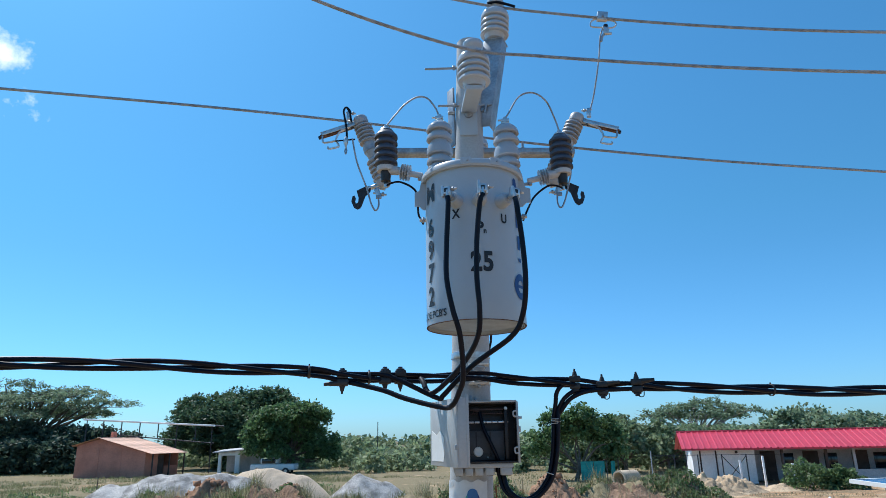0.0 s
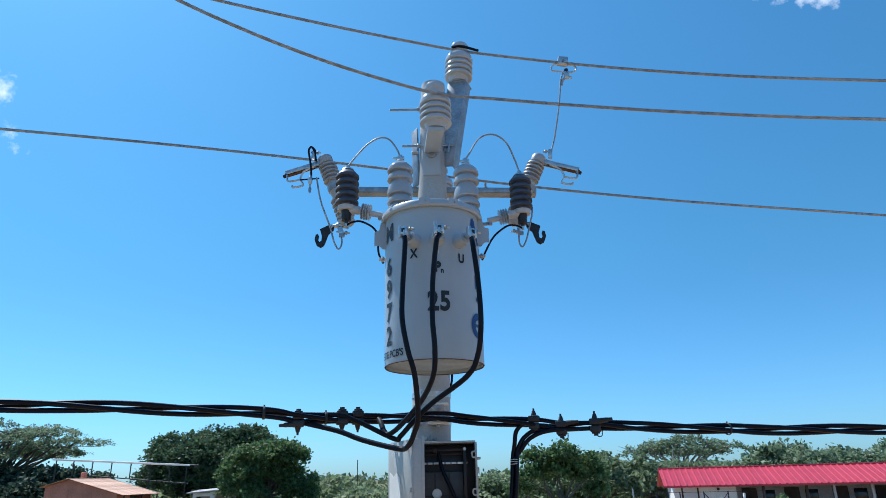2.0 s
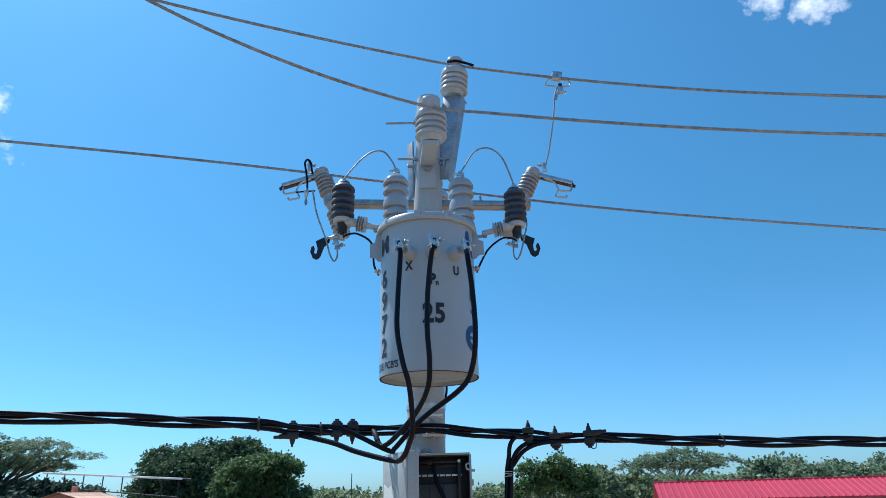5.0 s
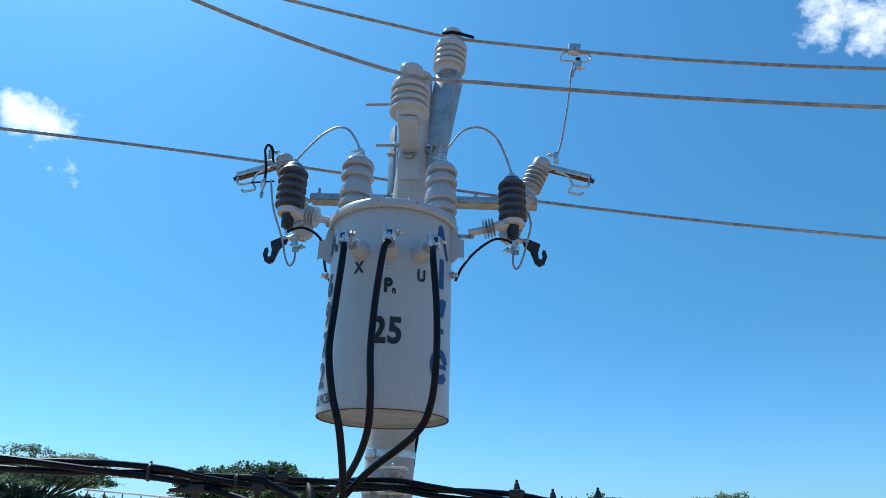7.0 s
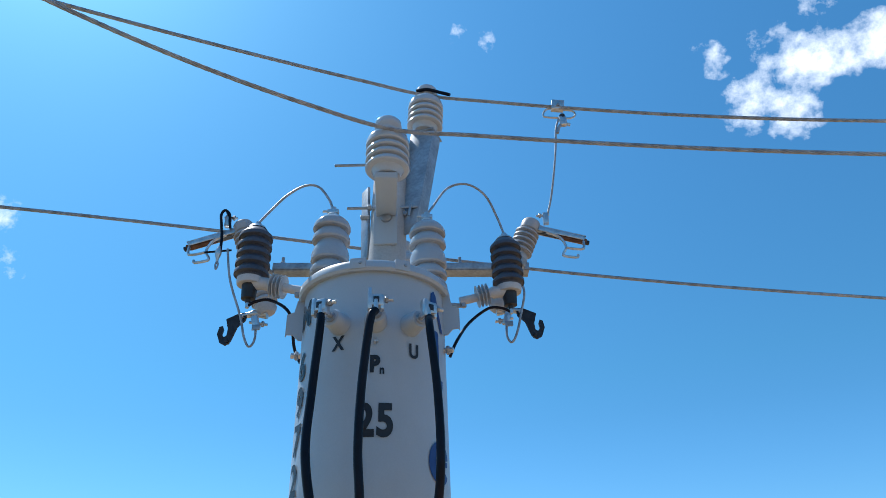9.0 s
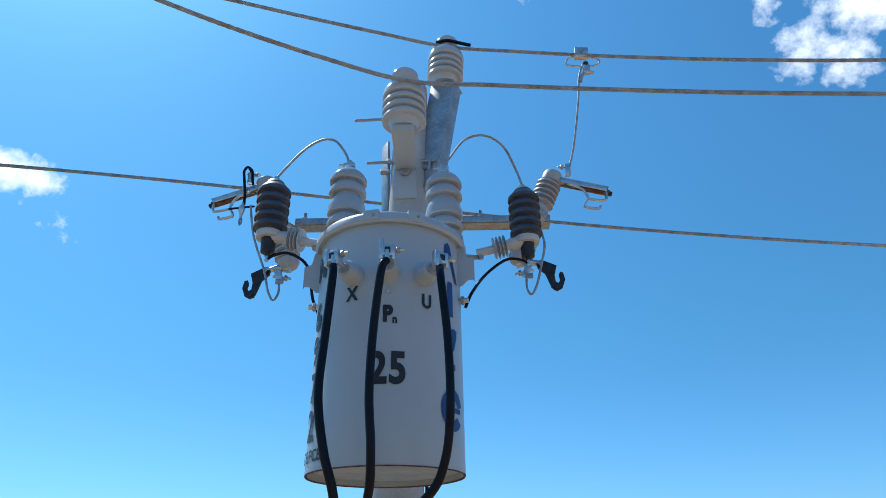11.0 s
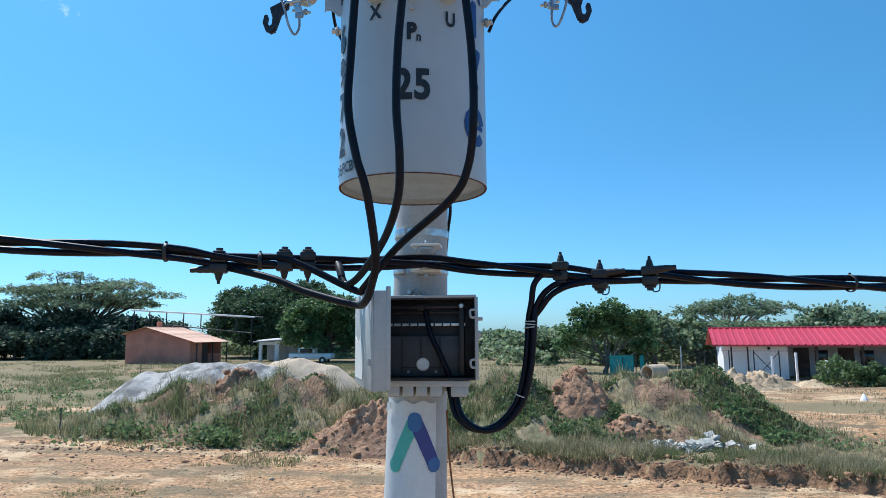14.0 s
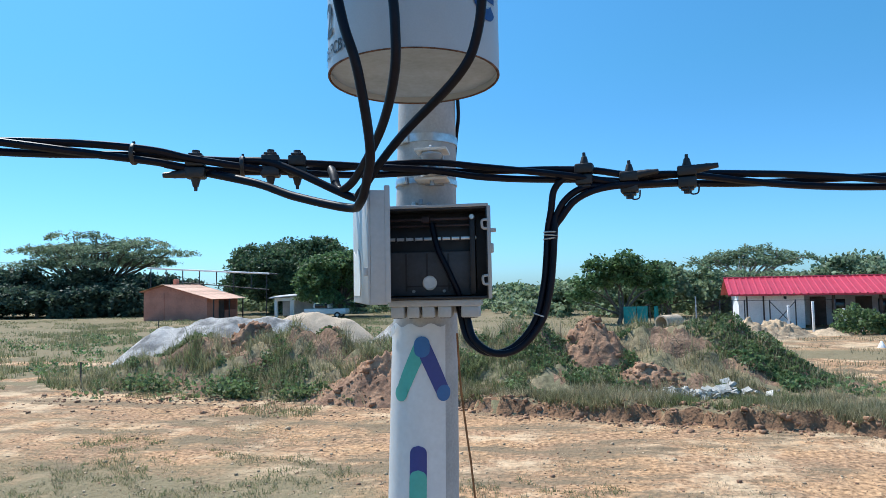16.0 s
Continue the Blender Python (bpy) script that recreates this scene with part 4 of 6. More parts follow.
part("stub_bolt", rod(m @ Vector((0.022, -0.02, 0.08)), m @ Vector((0.022, -0.02, 0.14)), 0.006, 8), GALVANISED, spar)


# ---- medium-voltage conductors ----
def conductor(p0, left, right, label):
    """A six-strand wire through p0; each side: drift in y, slope and bend in z."""
    def run(side, a, far):
        dy, dz, bend = a
        ss = [0.0, 0.3, 0.6, 0.9, 1.2, 1.6, 2.0, 2.5] + ([4.0, 6.0, 9.0] if far else [])
        return [(p0[0] + side * s, p0[1] + dy * s, p0[2] + dz * s + bend * (s * s if s < 2 else 4 * s - 4)) for s in ss]
    near = [*run(-1, left, False)[::-1], *run(1, right, False)[1:]]
    t = thing("overhead_wire", p0, label, "wire", "overhead wires")
    for k in range(6):
        part("strand", tube(strand(near, 0.0054, 5.0, k / 6, 22), 0.0031, 5, raw=True), ALUMINIUM, t)
    for side, a in ((-1, left), (1, right)):
        part("span", tube(run(side, a, True)[6:], 0.0084, 8), ALUMINIUM, t)


conductor((0.0241, -0.3858, 5.0003), (-0.4837, -0.0158, 0.1423), (-0.0069, -0.1596, 0.0217), "weathered bare aluminium overhead wire on the front insulator")
conductor((0.1502, 0.0444, 5.5854), (-0.467, -0.0959, 0.028), (-0.0561, -0.2487, 0.0339), "weathered bare aluminium overhead wire on the top insulator")
conductor((0.0, 0.4767, 4.9544), (-0.2092, 0.0818, -0.0121), (0.114, -0.1226, 0.0163), "weathered bare aluminium overhead wire behind the pole")


# ---- arresters ----
def arrester(x, y, z, s, label):
    """A surge arrester on its insulating arm; s: +1 on the +x side of the tank."""
    t = thing("surge_arrester", (x, y, z), label, "arrester", "surge arresters on the tank")
    part("housing", lathe([(0, 0), (0.040, 0), (0.044, 0.008), *sheds(0.010, 0.186, 0.041, 0.057, 5, 1.0), (0.036, 0.190), (0.030, 0.198), (0, 0.199)], Matrix.Translation((x, y, z)), 36), SILICONE, t)
    part("top_cap", lathe([(0, 0.196), (0.034, 0.196), (0.028, 0.206), (0.012, 0.212), (0.010, 0.226), (0, 0.227)], Matrix.Translation((x, y, z)), 20), BRIGHT, t)
    part("top_nut", rod((x - 0.012, y, z + 0.214), (x + 0.012, y, z + 0.218), 0.008, 6), BRIGHT, t)
    d = part("disconnector", lathe([(0, -0.086), (0.008, -0.086), (0.010, -0.076), (0.023, -0.072), (0.026, -0.02), (0.030, 0.0), (0, 0)], Matrix.Translation((x, y, z)), 20), BLACK_PLASTIC, t, "black ground-lead disconnector")
    part("stud", rod((x, y, z - 0.104), (x, y, z - 0.08), 0.007, 8), BRIGHT, d)
    inner = Vector((x - s * 0.178, y - 0.015, z - 0.056))
    a = part("support_arm", tube([(x - s * 0.004, y, z - 0.012), (x - s * 0.06, y - 0.004, z - 0.022), (x - s * 0.10, y - 0.008, z - 0.036), inner], [0.024, 0.022, 0.018, 0.016, 0.015, 0.015], 14), FIBREGLASS, t, "white insulating arm with four fins")
    part("arm_collar", lathe([(0.0, -0.022), (0.042, -0.022), (0.045, -0.014), (0.045, 0.0), (0.0, 0.003)], Matrix.Translation((x, y, z)), 24), FIBREGLASS, a)
    for k in range(4):
        c = Vector((x - s * (0.078 + 0.0125 * k), y - 0.006 - 0.001 * k, z - 0.028 - 0.0032 * k))
        part("fin", lathe([(0.014, -0.0022), (0.040, -0.0008), (0.040, 0.0008), (0.014, 0.0022)], axis(c, (s, 0.05, 0.22)), 24), FIBREGLASS, a)
    part("arm_bolt", rod(inner + Vector((s * 0.012, 0, 0.012)), inner + Vector((s * 0.012, 0, -0.024)), 0.010, 6), GALVANISED, a)
    foot = Vector((TX + s * 0.252, -0.32, 4.262))
    part("arm_strap", tube([inner + Vector((s * 0.02, 0, -0.014)), inner + Vector((-s * 0.006, 0, -0.016)), foot + Vector((-s * 0.012, 0, 0.02)), foot + Vector((-s * 0.016, 0, -0.03))], 0.009, 8), GALVANISED, t)
    part("ground_lead", tube([(x, y, z - 0.098), (x - s * 0.03, y - 0.004, z - 0.083), (x - s * 0.08, y - 0.01, z - 0.085), (x - s * 0.15, y - 0.03, z - 0.145), (TX + s * 0.262, -0.315, 4.16), (TX + s * 0.238, -0.32, 4.105)], 0.0052, 8), CABLE, t)


arrester(0.430, -0.195, 4.408, 1, "dark grey ribbed surge arrester on a white arm")
arrester(-0.445, -0.365, 4.386, -1, "dark grey ribbed surge arrester on a white arm")


# ---- fuse cutouts ----
def cutout(top, foot, s, label):
    """An open fuse cutout with no fuse tube: leaning insulator, upper contact arm with its horns, and lower hinge."""
    top, foot = Vector(top), Vector(foot)
    t = thing("fuse_cutout", foot, label, "fuse cutout", "fuse cutouts on the crossarm")
    h = (top - foot).length
    prof = [(0, 0), (0.030, 0.004), (0.042, 0.02), (0.042, 0.045), *sheds(0.05, 0.05 + h * 0.30, 0.033, 0.052, 5, 0.8), (0.036, h * 0.46), (0.041, h * 0.50), (0.041, h * 0.60), (0.036, h * 0.63), *sheds(h * 0.64, h * 0.90, 0.033, 0.052, 5, 0.8), (0.040, h * 0.91), (0.042, h * 0.94), (0.042, h * 0.985), (0.036, h + 0.004), (0, h + 0.008)]
    part("insulator", lathe(prof, axis(foot, top - foot), 32), LIGHT_SILICONE, t)
    mid = foot.lerp(top, 0.54)
    part("mid_band", lathe([(0.041, -0.016), (0.045, -0.014), (0.045, 0.014), (0.041, 0.016)], axis(mid, top - foot), 24), GALVANISED, t)
    part("mount_arm", tube([mid, mid + Vector((-s * 0.02, -0.02, -0.01)), Vector((mid.x - s * 0.06, 0.14, 4.69))], 0.010, 8), GALVANISED, t)

    def up(u, w, v=0.0):
        return top + Vector((s * u, v, w))
    arm_m = axis(up(0.028, -0.028), up(0.222, -0.088) - up(0.028, -0.028))
    L = (up(0.222, -0.088) - up(0.028, -0.028)).length
    low = [v for v in (Vector((1, 0, 0)), Vector((-1, 0, 0)), Vector((0, 1, 0)), Vector((0, -1, 0))) if (arm_m.to_3x3() @ v).z < -0.5][0]
    side = Vector((-low.y, low.x, 0))

    def slab(w0, w1, d0, d1, l0, l1, bevel=0.001):
        bm = box(w0, w1, d0, d1, l0, l1, bevel)
        bm.transform(arm_m @ Matrix(((side.x, low.x, 0, 0), (side.y, low.y, 0, 0), (0, 0, 1, 0), (0, 0, 0, 1))))
        bmesh.ops.recalc_face_normals(bm, faces=bm.faces[:])
        return bm
    c = part("contact_arm", slab(-0.021, 0.021, 0.0, 0.004, 0.0, L), BRIGHT, t, "bright upper contact arm with wire horns")
    for w0 in (-0.021, 0.018):
        part("arm_side", slab(w0, w0 + 0.003, 0.004, 0.024, 0.0, L * 0.98), BRIGHT, c)
    part("contact", slab(-0.014, 0.014, 0.010, 0.028, L * 0.42, L * 1.04, 0.004), RUST, c, "rusty brown contact spring")
    part("contact_tip", slab(-0.010, 0.010, 0.014, 0.030, L * 1.0, L * 1.10, 0.004), BLACK_STEEL, c)
    part("arm_root", rod(up(0.0, -0.030), up(0.045, -0.036), 0.017, 10), GALVANISED, c)
    v = -0.026
    part("horn", tube([up(0.052, -0.066, v), up(0.100, -0.090, v), up(0.118, -0.112, v), up(0.128, -0.146, v), up(0.112, -0.176, v), up(0.118, -0.188, v), up(0.166, -0.196, v), up(0.174, -0.184, v)], 0.0058, 8, 5), BRIGHT, c)
    part("horn_bar", tube([up(0.128, -0.150, -0.030), up(0.160, -0.156, -0.028), up(0.196, -0.156, -0.024), up(0.206, -0.140, -0.020), up(0.208, -0.112, -0.014)], 0.0058, 8, 5), BRIGHT, c)
    lug = up(0.060, 0.020, -0.015)
    part("line_terminal", box(-0.012, 0.012, -0.012, 0.012, -0.040, 0.016, 0.004, Matrix.Translation(lug)), BRIGHT, c)
    part("terminal_bolt", rod(lug + Vector((-s * 0.040, 0, 0.004)), lug + Vector((s * 0.018, 0, 0.010)), 0.0058, 8), BRIGHT, c)
    part("terminal_nut", rod(lug + Vector((-s * 0.030, 0, 0.005)), lug + Vector((-s * 0.018, 0, 0.007)), 0.011, 6), GALVANISED, c)

    def dn(u, w, v=0.0):
        return foot + Vector((s * u, v, w))
    hinge = part("lower_hinge", tube([dn(0.0, 0.0), dn(0.04, 0.006), dn(0.085, 0.0), dn(0.12, -0.012)], [0.018, 0.016, 0.012, 0.010], 10), BRIGHT, t)
    out = [(0.078, 0.006), (0.106, 0.008), (0.160, -0.018), (0.148, -0.060), (0.150, -0.088), (0.160, -0.094), (0.168, -0.082), (0.164, -0.062), (0.170, -0.046), (0.182, -0.050), (0.188, -0.080), (0.174, -0.116), (0.152, -0.128), (0.132, -0.112), (0.112, -0.052), (0.084, -0.026)]
    part("trunnion_hook", prism(out, 0.009, Matrix.Translation(dn(0, 0, -0.006)) @ Matrix.Diagonal((s, 1, 1, 1)) @ pose(0, 0, 0, 90, 0, 0)), BLACK_STEEL, hinge, "black trunnion hook of the empty hinge")
    part("hook_spacer", rod(dn(0.146, -0.112, -0.018), dn(0.146, -0.112, 0.010), 0.007, 10), BLACK_STEEL, hinge)
    part("hook_pin", rod(dn(0.098, -0.010, -0.026), dn(0.098, -0.010, 0.022), 0.009, 10), BRIGHT, hinge)
    lt = dn(0.040, -0.040, -0.012)
    part("load_terminal", box(-0.014, 0.014, -0.010, 0.010, -0.026, 0.030, 0.004, Matrix.Translation(lt) @ pose(0, 0, 0, 0, s * 18, 0)), BRIGHT, hinge)
    part("load_plate", box(-0.010, 0.022, -0.014, -0.008, -0.036, -0.012, 0.002, Matrix.Translation(lt)), GALVANISED, hinge)
    part("load_bolt", rod(lt + Vector((-s * 0.048, 0, -0.010)), lt + Vector((s * 0.026, 0, 0.004)), 0.0058, 8), BRIGHT, hinge)
    part("load_nut", rod(lt + Vector((-s * 0.034, 0, -0.007)), lt + Vector((-s * 0.022, 0, -0.005)), 0.012, 6), GALVANISED, hinge)
    high = dn(0.110, 0.130, -0.03) if s > 0 else up(0.030, -0.150, -0.05)
    part("load_wire", tube([high, high.lerp(dn(0.100, -0.010, -0.03), 0.5) + Vector((s * 0.012, -0.01, 0)), dn(0.100, -0.014, -0.03), dn(0.074, -0.105, -0.03), dn(0.050, -0.146, -0.03), dn(0.034, -0.116, -0.022), dn(0.038, -0.050, -0.014)], 0.0048, 8), ALUMINIUM, t)


cutout((0.593, 0.120, 4.880), (0.405, 0.125, 4.462), 1, "open grey fuse cutout without its tube, fed from the hot-line clamp")
cutout((-0.660, 0.070, 4.894), (-0.508, 0.075, 4.464), -1, "open grey fuse cutout without its tube, tapped from the rear wire")

# ---- jumpers and the hot-line clamp ----
for pts, label in (
    ([(0.146, -0.334, 4.640), (0.165, -0.33, 4.672), (0.225, -0.29, 4.785), (0.300, -0.26, 4.822), (0.368, -0.235, 4.785), (0.410, -0.205, 4.700), (0.430, -0.195, 4.634)], "thin grey jumper wire arching from a bushing to its arrester"),
    ([(-0.180, -0.389, 4.640), (-0.198, -0.385, 4.688), (-0.238, -0.380, 4.746), (-0.290, -0.375, 4.758), (-0.352, -0.370, 4.722), (-0.410, -0.367, 4.655), (-0.443, -0.365, 4.612)], "thin grey jumper wire arching from a bushing to its arrester"),
    ([(0.765, 0.020, 5.395), (0.742, 0.022, 5.330), (0.730, 0.030, 5.235), (0.710, 0.050, 5.110), (0.686, 0.090, 4.985), (0.662, 0.105, 4.905)], "thin jumper wire dropping from the hot-line clamp to a cutout"),
):
    j = thing("jumper_wire", pts[-1], label, "wire", "jumper wires")
    part("conductor", tube(pts, 0.0046, 8, 8), ALUMINIUM, j)
CL = Vector((0.765, 0.020, 5.468))
clamp = thing("hot_line_clamp", CL, "bright hot-line clamp with a wire stirrup on the top wire", "clamp")
part("body", box(-0.030, 0.030, -0.016, 0.016, -0.032, 0.022, 0.004, Matrix.Translation(CL) @ pose(0, 0, 0, 0, 9, 0)), BRIGHT, clamp)
part("body_bolt", rod(CL + Vector((0.0, -0.014, -0.012)), CL + Vector((0.0, -0.022, -0.012)), 0.008, 6), GALVANISED, clamp)
part("stirrup", tube([CL + Vector(p) for p in ((-0.026, 0, -0.018), (-0.058, 0.004, -0.024), (-0.072, 0.006, -0.052), (-0.060, 0.006, -0.066), (0.0, 0.006, -0.074), (0.050, 0.006, -0.078), (0.076, 0.006, -0.060), (0.066, 0.004, -0.036), (0.026, 0, -0.030))], 0.0048, 8), BRIGHT, clamp)
part("grip", box(-0.016, 0.016, -0.012, 0.012, -0.026, 0.022, 0.005, Matrix.Translation(CL + Vector((0.014, 0, -0.100)))), BRIGHT, clamp)
part("grip_jaw", rod(CL + Vector((0.014, 0, -0.088)), CL + Vector((0.014, 0, -0.060)), 0.013, 8), BLACK_STEEL, clamp)
part("grip_bolt", rod(CL + Vector((0.010, 0, -0.112)), CL + Vector((0.044, 0, -0.124)), 0.008, 8), BRIGHT, clamp)
part("grip_tail", tube([CL + Vector((0.006, 0, -0.116)), CL + Vector((-0.012, 0, -0.140)), CL + Vector((-0.020, 0.002, -0.168))], 0.0078, 8), GALVANISED, clamp)
TC = Vector((-0.712, 0.050, 4.908))
tap = thing("tap_clamp", TC, "small clamp with a black taped tap wire looped over a cutout", "clamp")
part("taped_wire", tube([TC + Vector(p) for p in ((-0.004, -0.01, 0.020), (-0.020, -0.014, 0.042), (-0.034, -0.016, 0.020), (-0.026, -0.020, -0.03), (-0.014, -0.022, -0.10), (-0.010, -0.022, -0.17))], 0.0060, 8), CABLE, tap)
part("taped_wire", tube([TC + Vector(p) for p in ((-0.014, -0.01, 0.040), (0.0, -0.01, 0.020), (0.006, -0.012, -0.02), (0.012, -0.012, -0.05))], 0.006, 8), CABLE, tap)
part("grip_body", lathe([(0, -0.060), (0.006, -0.058), (0.010, -0.035), (0.017, -0.020), (0.019, 0.0), (0.012, 0.016), (0.007, 0.030), (0, 0.032)], Matrix.Translation(TC + Vector((-0.014, -0.030, -0.175))) @ Matrix.Diagonal((0.75, 0.75, 0.85, 1)), 10), BRIGHT, tap)
part("grip_eye", tube([TC + Vector((-0.014, -0.030, -0.222)), TC + Vector((-0.018, -0.030, -0.238)), TC + Vector((-0.014, -0.030, -0.258)), TC + Vector((-0.008, -0.030, -0.240)), TC + Vector((-0.012, -0.030, -0.222))], 0.0040, 8), GALVANISED, tap)
part("cross_wire", rod(TC + Vector((-0.075, -0.022, -0.172)), TC + Vector((0.036, -0.022, -0.166)), 0.0045, 8), CABLE, tap)

# ---- ground ----
rng = np.random.default_rng(7)


def wave(x, y, f, s=0.0):
    """A cheap smooth field in -1..1."""
    return (np.sin(x * f * 1.0 + 1.3 * np.sin(y * f * 0.7 + s) + s * 2.1) + np.sin(y * f * 1.3 + 1.7 * np.sin(x * f * 0.6 - s) + s) + np.sin((x + y) * f * 2.3 + s * 3.7) * 0.5) / 2.5


def bank_line(x):
    """Where the cut bank runs, as y over x."""
    return np.interp(x, [-6.0, -1.28, 0.6, 3.24, 5.5, 7.07, 12.0, 20.0], [15.4, 14.6, 13.43, 12.6, 11.9, 11.45, 10.2, 9.0]) + 0.20 * wave(x, 0 * x, 2.3) + 0.12 * wave(x, 0 * x, 6.0, 1) + 0.07 * wave(x, 0 * x, 15.0, 2)


def base_height(x, y):
    near = np.exp(-(np.maximum(0, np.hypot(x, y - 12) - 25) / 30) ** 2)
    h = (0.07 * wave(x, y, 0.35) + 0.035 * wave(x, y, 1.4, 2) + 0.018 * wave(x, y, 4.2, 5) + 0.010 * wave(x, y, 10.5, 3)) * near
    step = np.clip((y - bank_line(x)) / 0.08, 0, 1) * (0.27 + 0.08 * wave(x, y, 5.0, 4) + 0.04 * wave(x, y, 13.0, 2)) * np.clip((x + 3.5) / 2.5, 0, 1) * np.clip((26 - y) / 8, 0, 1)
    furrow = -0.05 * np.exp(-((y - bank_line(x) + 0.14) / 0.16) ** 2) * np.clip((x + 2.5) / 2.0, 0, 1)
    return h + step + furrow


def grid_axis(lo, f0, f1, hi, step):
    a = np.arange(f0, f1 + 1e-6, step)
    left = f0 - np.geomspace(step, f0 - lo, 26)
    right = f1 + np.geomspace(step, hi - f1, 30)
    return np.concatenate([left[::-1], a, right])


def sheet(xs, ys, zf):
    X, Y = np.meshgrid(xs, ys)
    Z = zf(X, Y)
    v = np.stack([X.ravel(), Y.ravel(), Z.ravel()], 1)
    nx, ny = len(xs), len(ys)
    i = np.arange(nx * (ny - 1)).reshape(ny - 1, nx)[:, :-1].ravel()
    f = np.stack([i, i + 1, i + nx + 1, i + nx], 1)
    return v, f


def from_arrays(name, v, f, materials, parent=None, pick=None, flat=False, label="", smoothed=True):
    """One mesh from arrays of vertices and of triangles or quads."""
    me = bpy.data.meshes.new(name)
    k = f.shape[1]
    me.vertices.add(len(v))
    me.vertices.foreach_set("co", np.asarray(v, np.float32).ravel())
    me.loops.add(f.size)
    me.loops.foreach_set("vertex_index", f.astype(np.int32).ravel())
    me.polygons.add(len(f))
    me.polygons.foreach_set("loop_start", np.arange(0, f.size, k, dtype=np.int32))
    me.update(calc_edges=True)
    for m in materials:
        me.materials.append(m)
    if pick is not None:
        me.polygons.foreach_set("material_index", pick.astype(np.int32))
    if smoothed:
        me.polygons.foreach_set("use_smooth", np.ones(len(f), dtype=bool))
    ob = new(name, me)
    if parent is not None:
        me.transform(Matrix.Translation(-ORIGIN[parent.name]))
        ob.parent = parent
        ORIGIN[ob.name] = ORIGIN[parent.name]
    else:
        ORIGIN[ob.name] = Vector((0, 0, 0))
    if label:
        tagged(ob, label)
    return ob


gx, gy = grid_axis(-1500, -20, 20, 1500, 0.14), grid_axis(-400, 5, 28, 2600, 0.075)
v, f = sheet(gx, gy, base_height)
cx, cy = v[:, 0], v[:, 1]
ragged = 0.9 * wave(cx, cy, 0.7) + 0.6 * wave(cx, cy, 2.1, 3)
field = np.clip((cy - np.where(cx > -2.5, bank_line(cx) + 0.15, 16.4)) / 0.5 + 0.5, 0, 1) * (cy > -60)
track = np.clip((cx - 7.3 - 0.10 * (cy - 15) - 0.5 * ragged) / 1.2, 0, 1) * np.clip((cy - 14.6) / 1.2, 0, 1) * np.clip((25 - cy) / 1.5, 0, 1)
court = np.clip((cx - 9.5) / 2, 0, 1) * np.clip((cy - 26.5) / 2, 0, 1) * np.clip((42 - cy) / 2, 0, 1) * 0.6
strips = np.exp(-((cy - 24.5 - 0.5 * ragged) / 0.9) ** 2) + np.exp(-((cy - 19.6 - 0.7 * ragged) / 0.8) ** 2) + 0.8 * np.exp(-((cy - 16.6 - 0.6 * ragged) / 0.5) ** 2)
bald = np.clip(ragged - 0.4, 0, 1) * (cx < -6) * (cy < 60) + np.clip(strips, 0, 1) * (cx < -13)
worn = np.where(cy < 13, 0.24 + 0.14 * np.clip((-cx - 1) / 2, 0, 1) + 0.30 * np.clip((-cx - 0.5) / 3, 0, 1) * np.clip((9.6 - cy) / 2, 0, 1), 0)
cover = np.clip(field * (1 - track) * (1 - court) - bald, 0, 1) * 0.95 + worn * (1 - field)
cut = np.exp(-((cy - bank_line(cx) - 0.02) / 0.14) ** 2) * np.clip((cx + 3) / 2, 0, 1)
ground = from_arrays("ground", v, f, [YARD])
for name, values in (("cover", cover), ("cut", cut)):
    ground.data.attributes.new(name, "FLOAT", "POINT").data.foreach_set("value", values.astype(np.float32))
tagged(ground, "bare sandy orange soil with patches of dry grass", "ground", kind="structure")

# ---- overgrown spoil ridge ----
BUMPS = [(-12.2, 18.6, 0.9, 1.5, 1.3), (-10.4, 19.4, 1.45, 1.6, 1.5), (-8.2, 18.5, 1.50, 1.5, 1.4), (-6.2, 18.2, 1.62, 1.5, 1.4), (-4.2, 17.4, 1.42, 1.3, 1.3), (-2.0, 17.7, 1.30, 1.6, 1.4), (0.3, 17.7, 1.42, 1.6, 1.5),
         (2.4, 18.0, 1.25, 1.4, 1.4), (4.3, 17.7, 1.60, 1.4, 1.5), (5.7, 17.7, 1.58, 1.3, 1.4), (6.9, 17.0, 0.80, 1.1, 1.1), (8.0, 16.2, 0.25, 1.0, 0.9), (-5.0, 16.6, 0.8, 1.0, 0.8), (1.2, 16.0, 0.55, 1.6, 1.0), (5.2, 15.7, 0.45, 1.6, 0.9)]


def ridge_height(x, y):
    s = 0
    for bx, by, h, sx, sy in BUMPS:
        s = s + (h * np.exp(-0.5 * (((x - bx) / (sx * 0.85)) ** 2 + ((y - by) / (sy * 0.85)) ** 2))) ** 3
    h = s ** (1 / 3)
    lump = 1 + 0.22 * wave(x, y, 1.9, 1) + 0.13 * wave(x, y, 4.7, 2) + 0.08 * wave(x, y, 11, 3)
    return h * lump


def worn_flank(x, y):
    """The slipped face of the ridge, bare of growth."""
    return ((x - 4.6) / 0.85) ** 2 + ((y - 16.9) / 0.7) ** 2 + 0.5 * wave(x, y, 4.0, 1) < 1


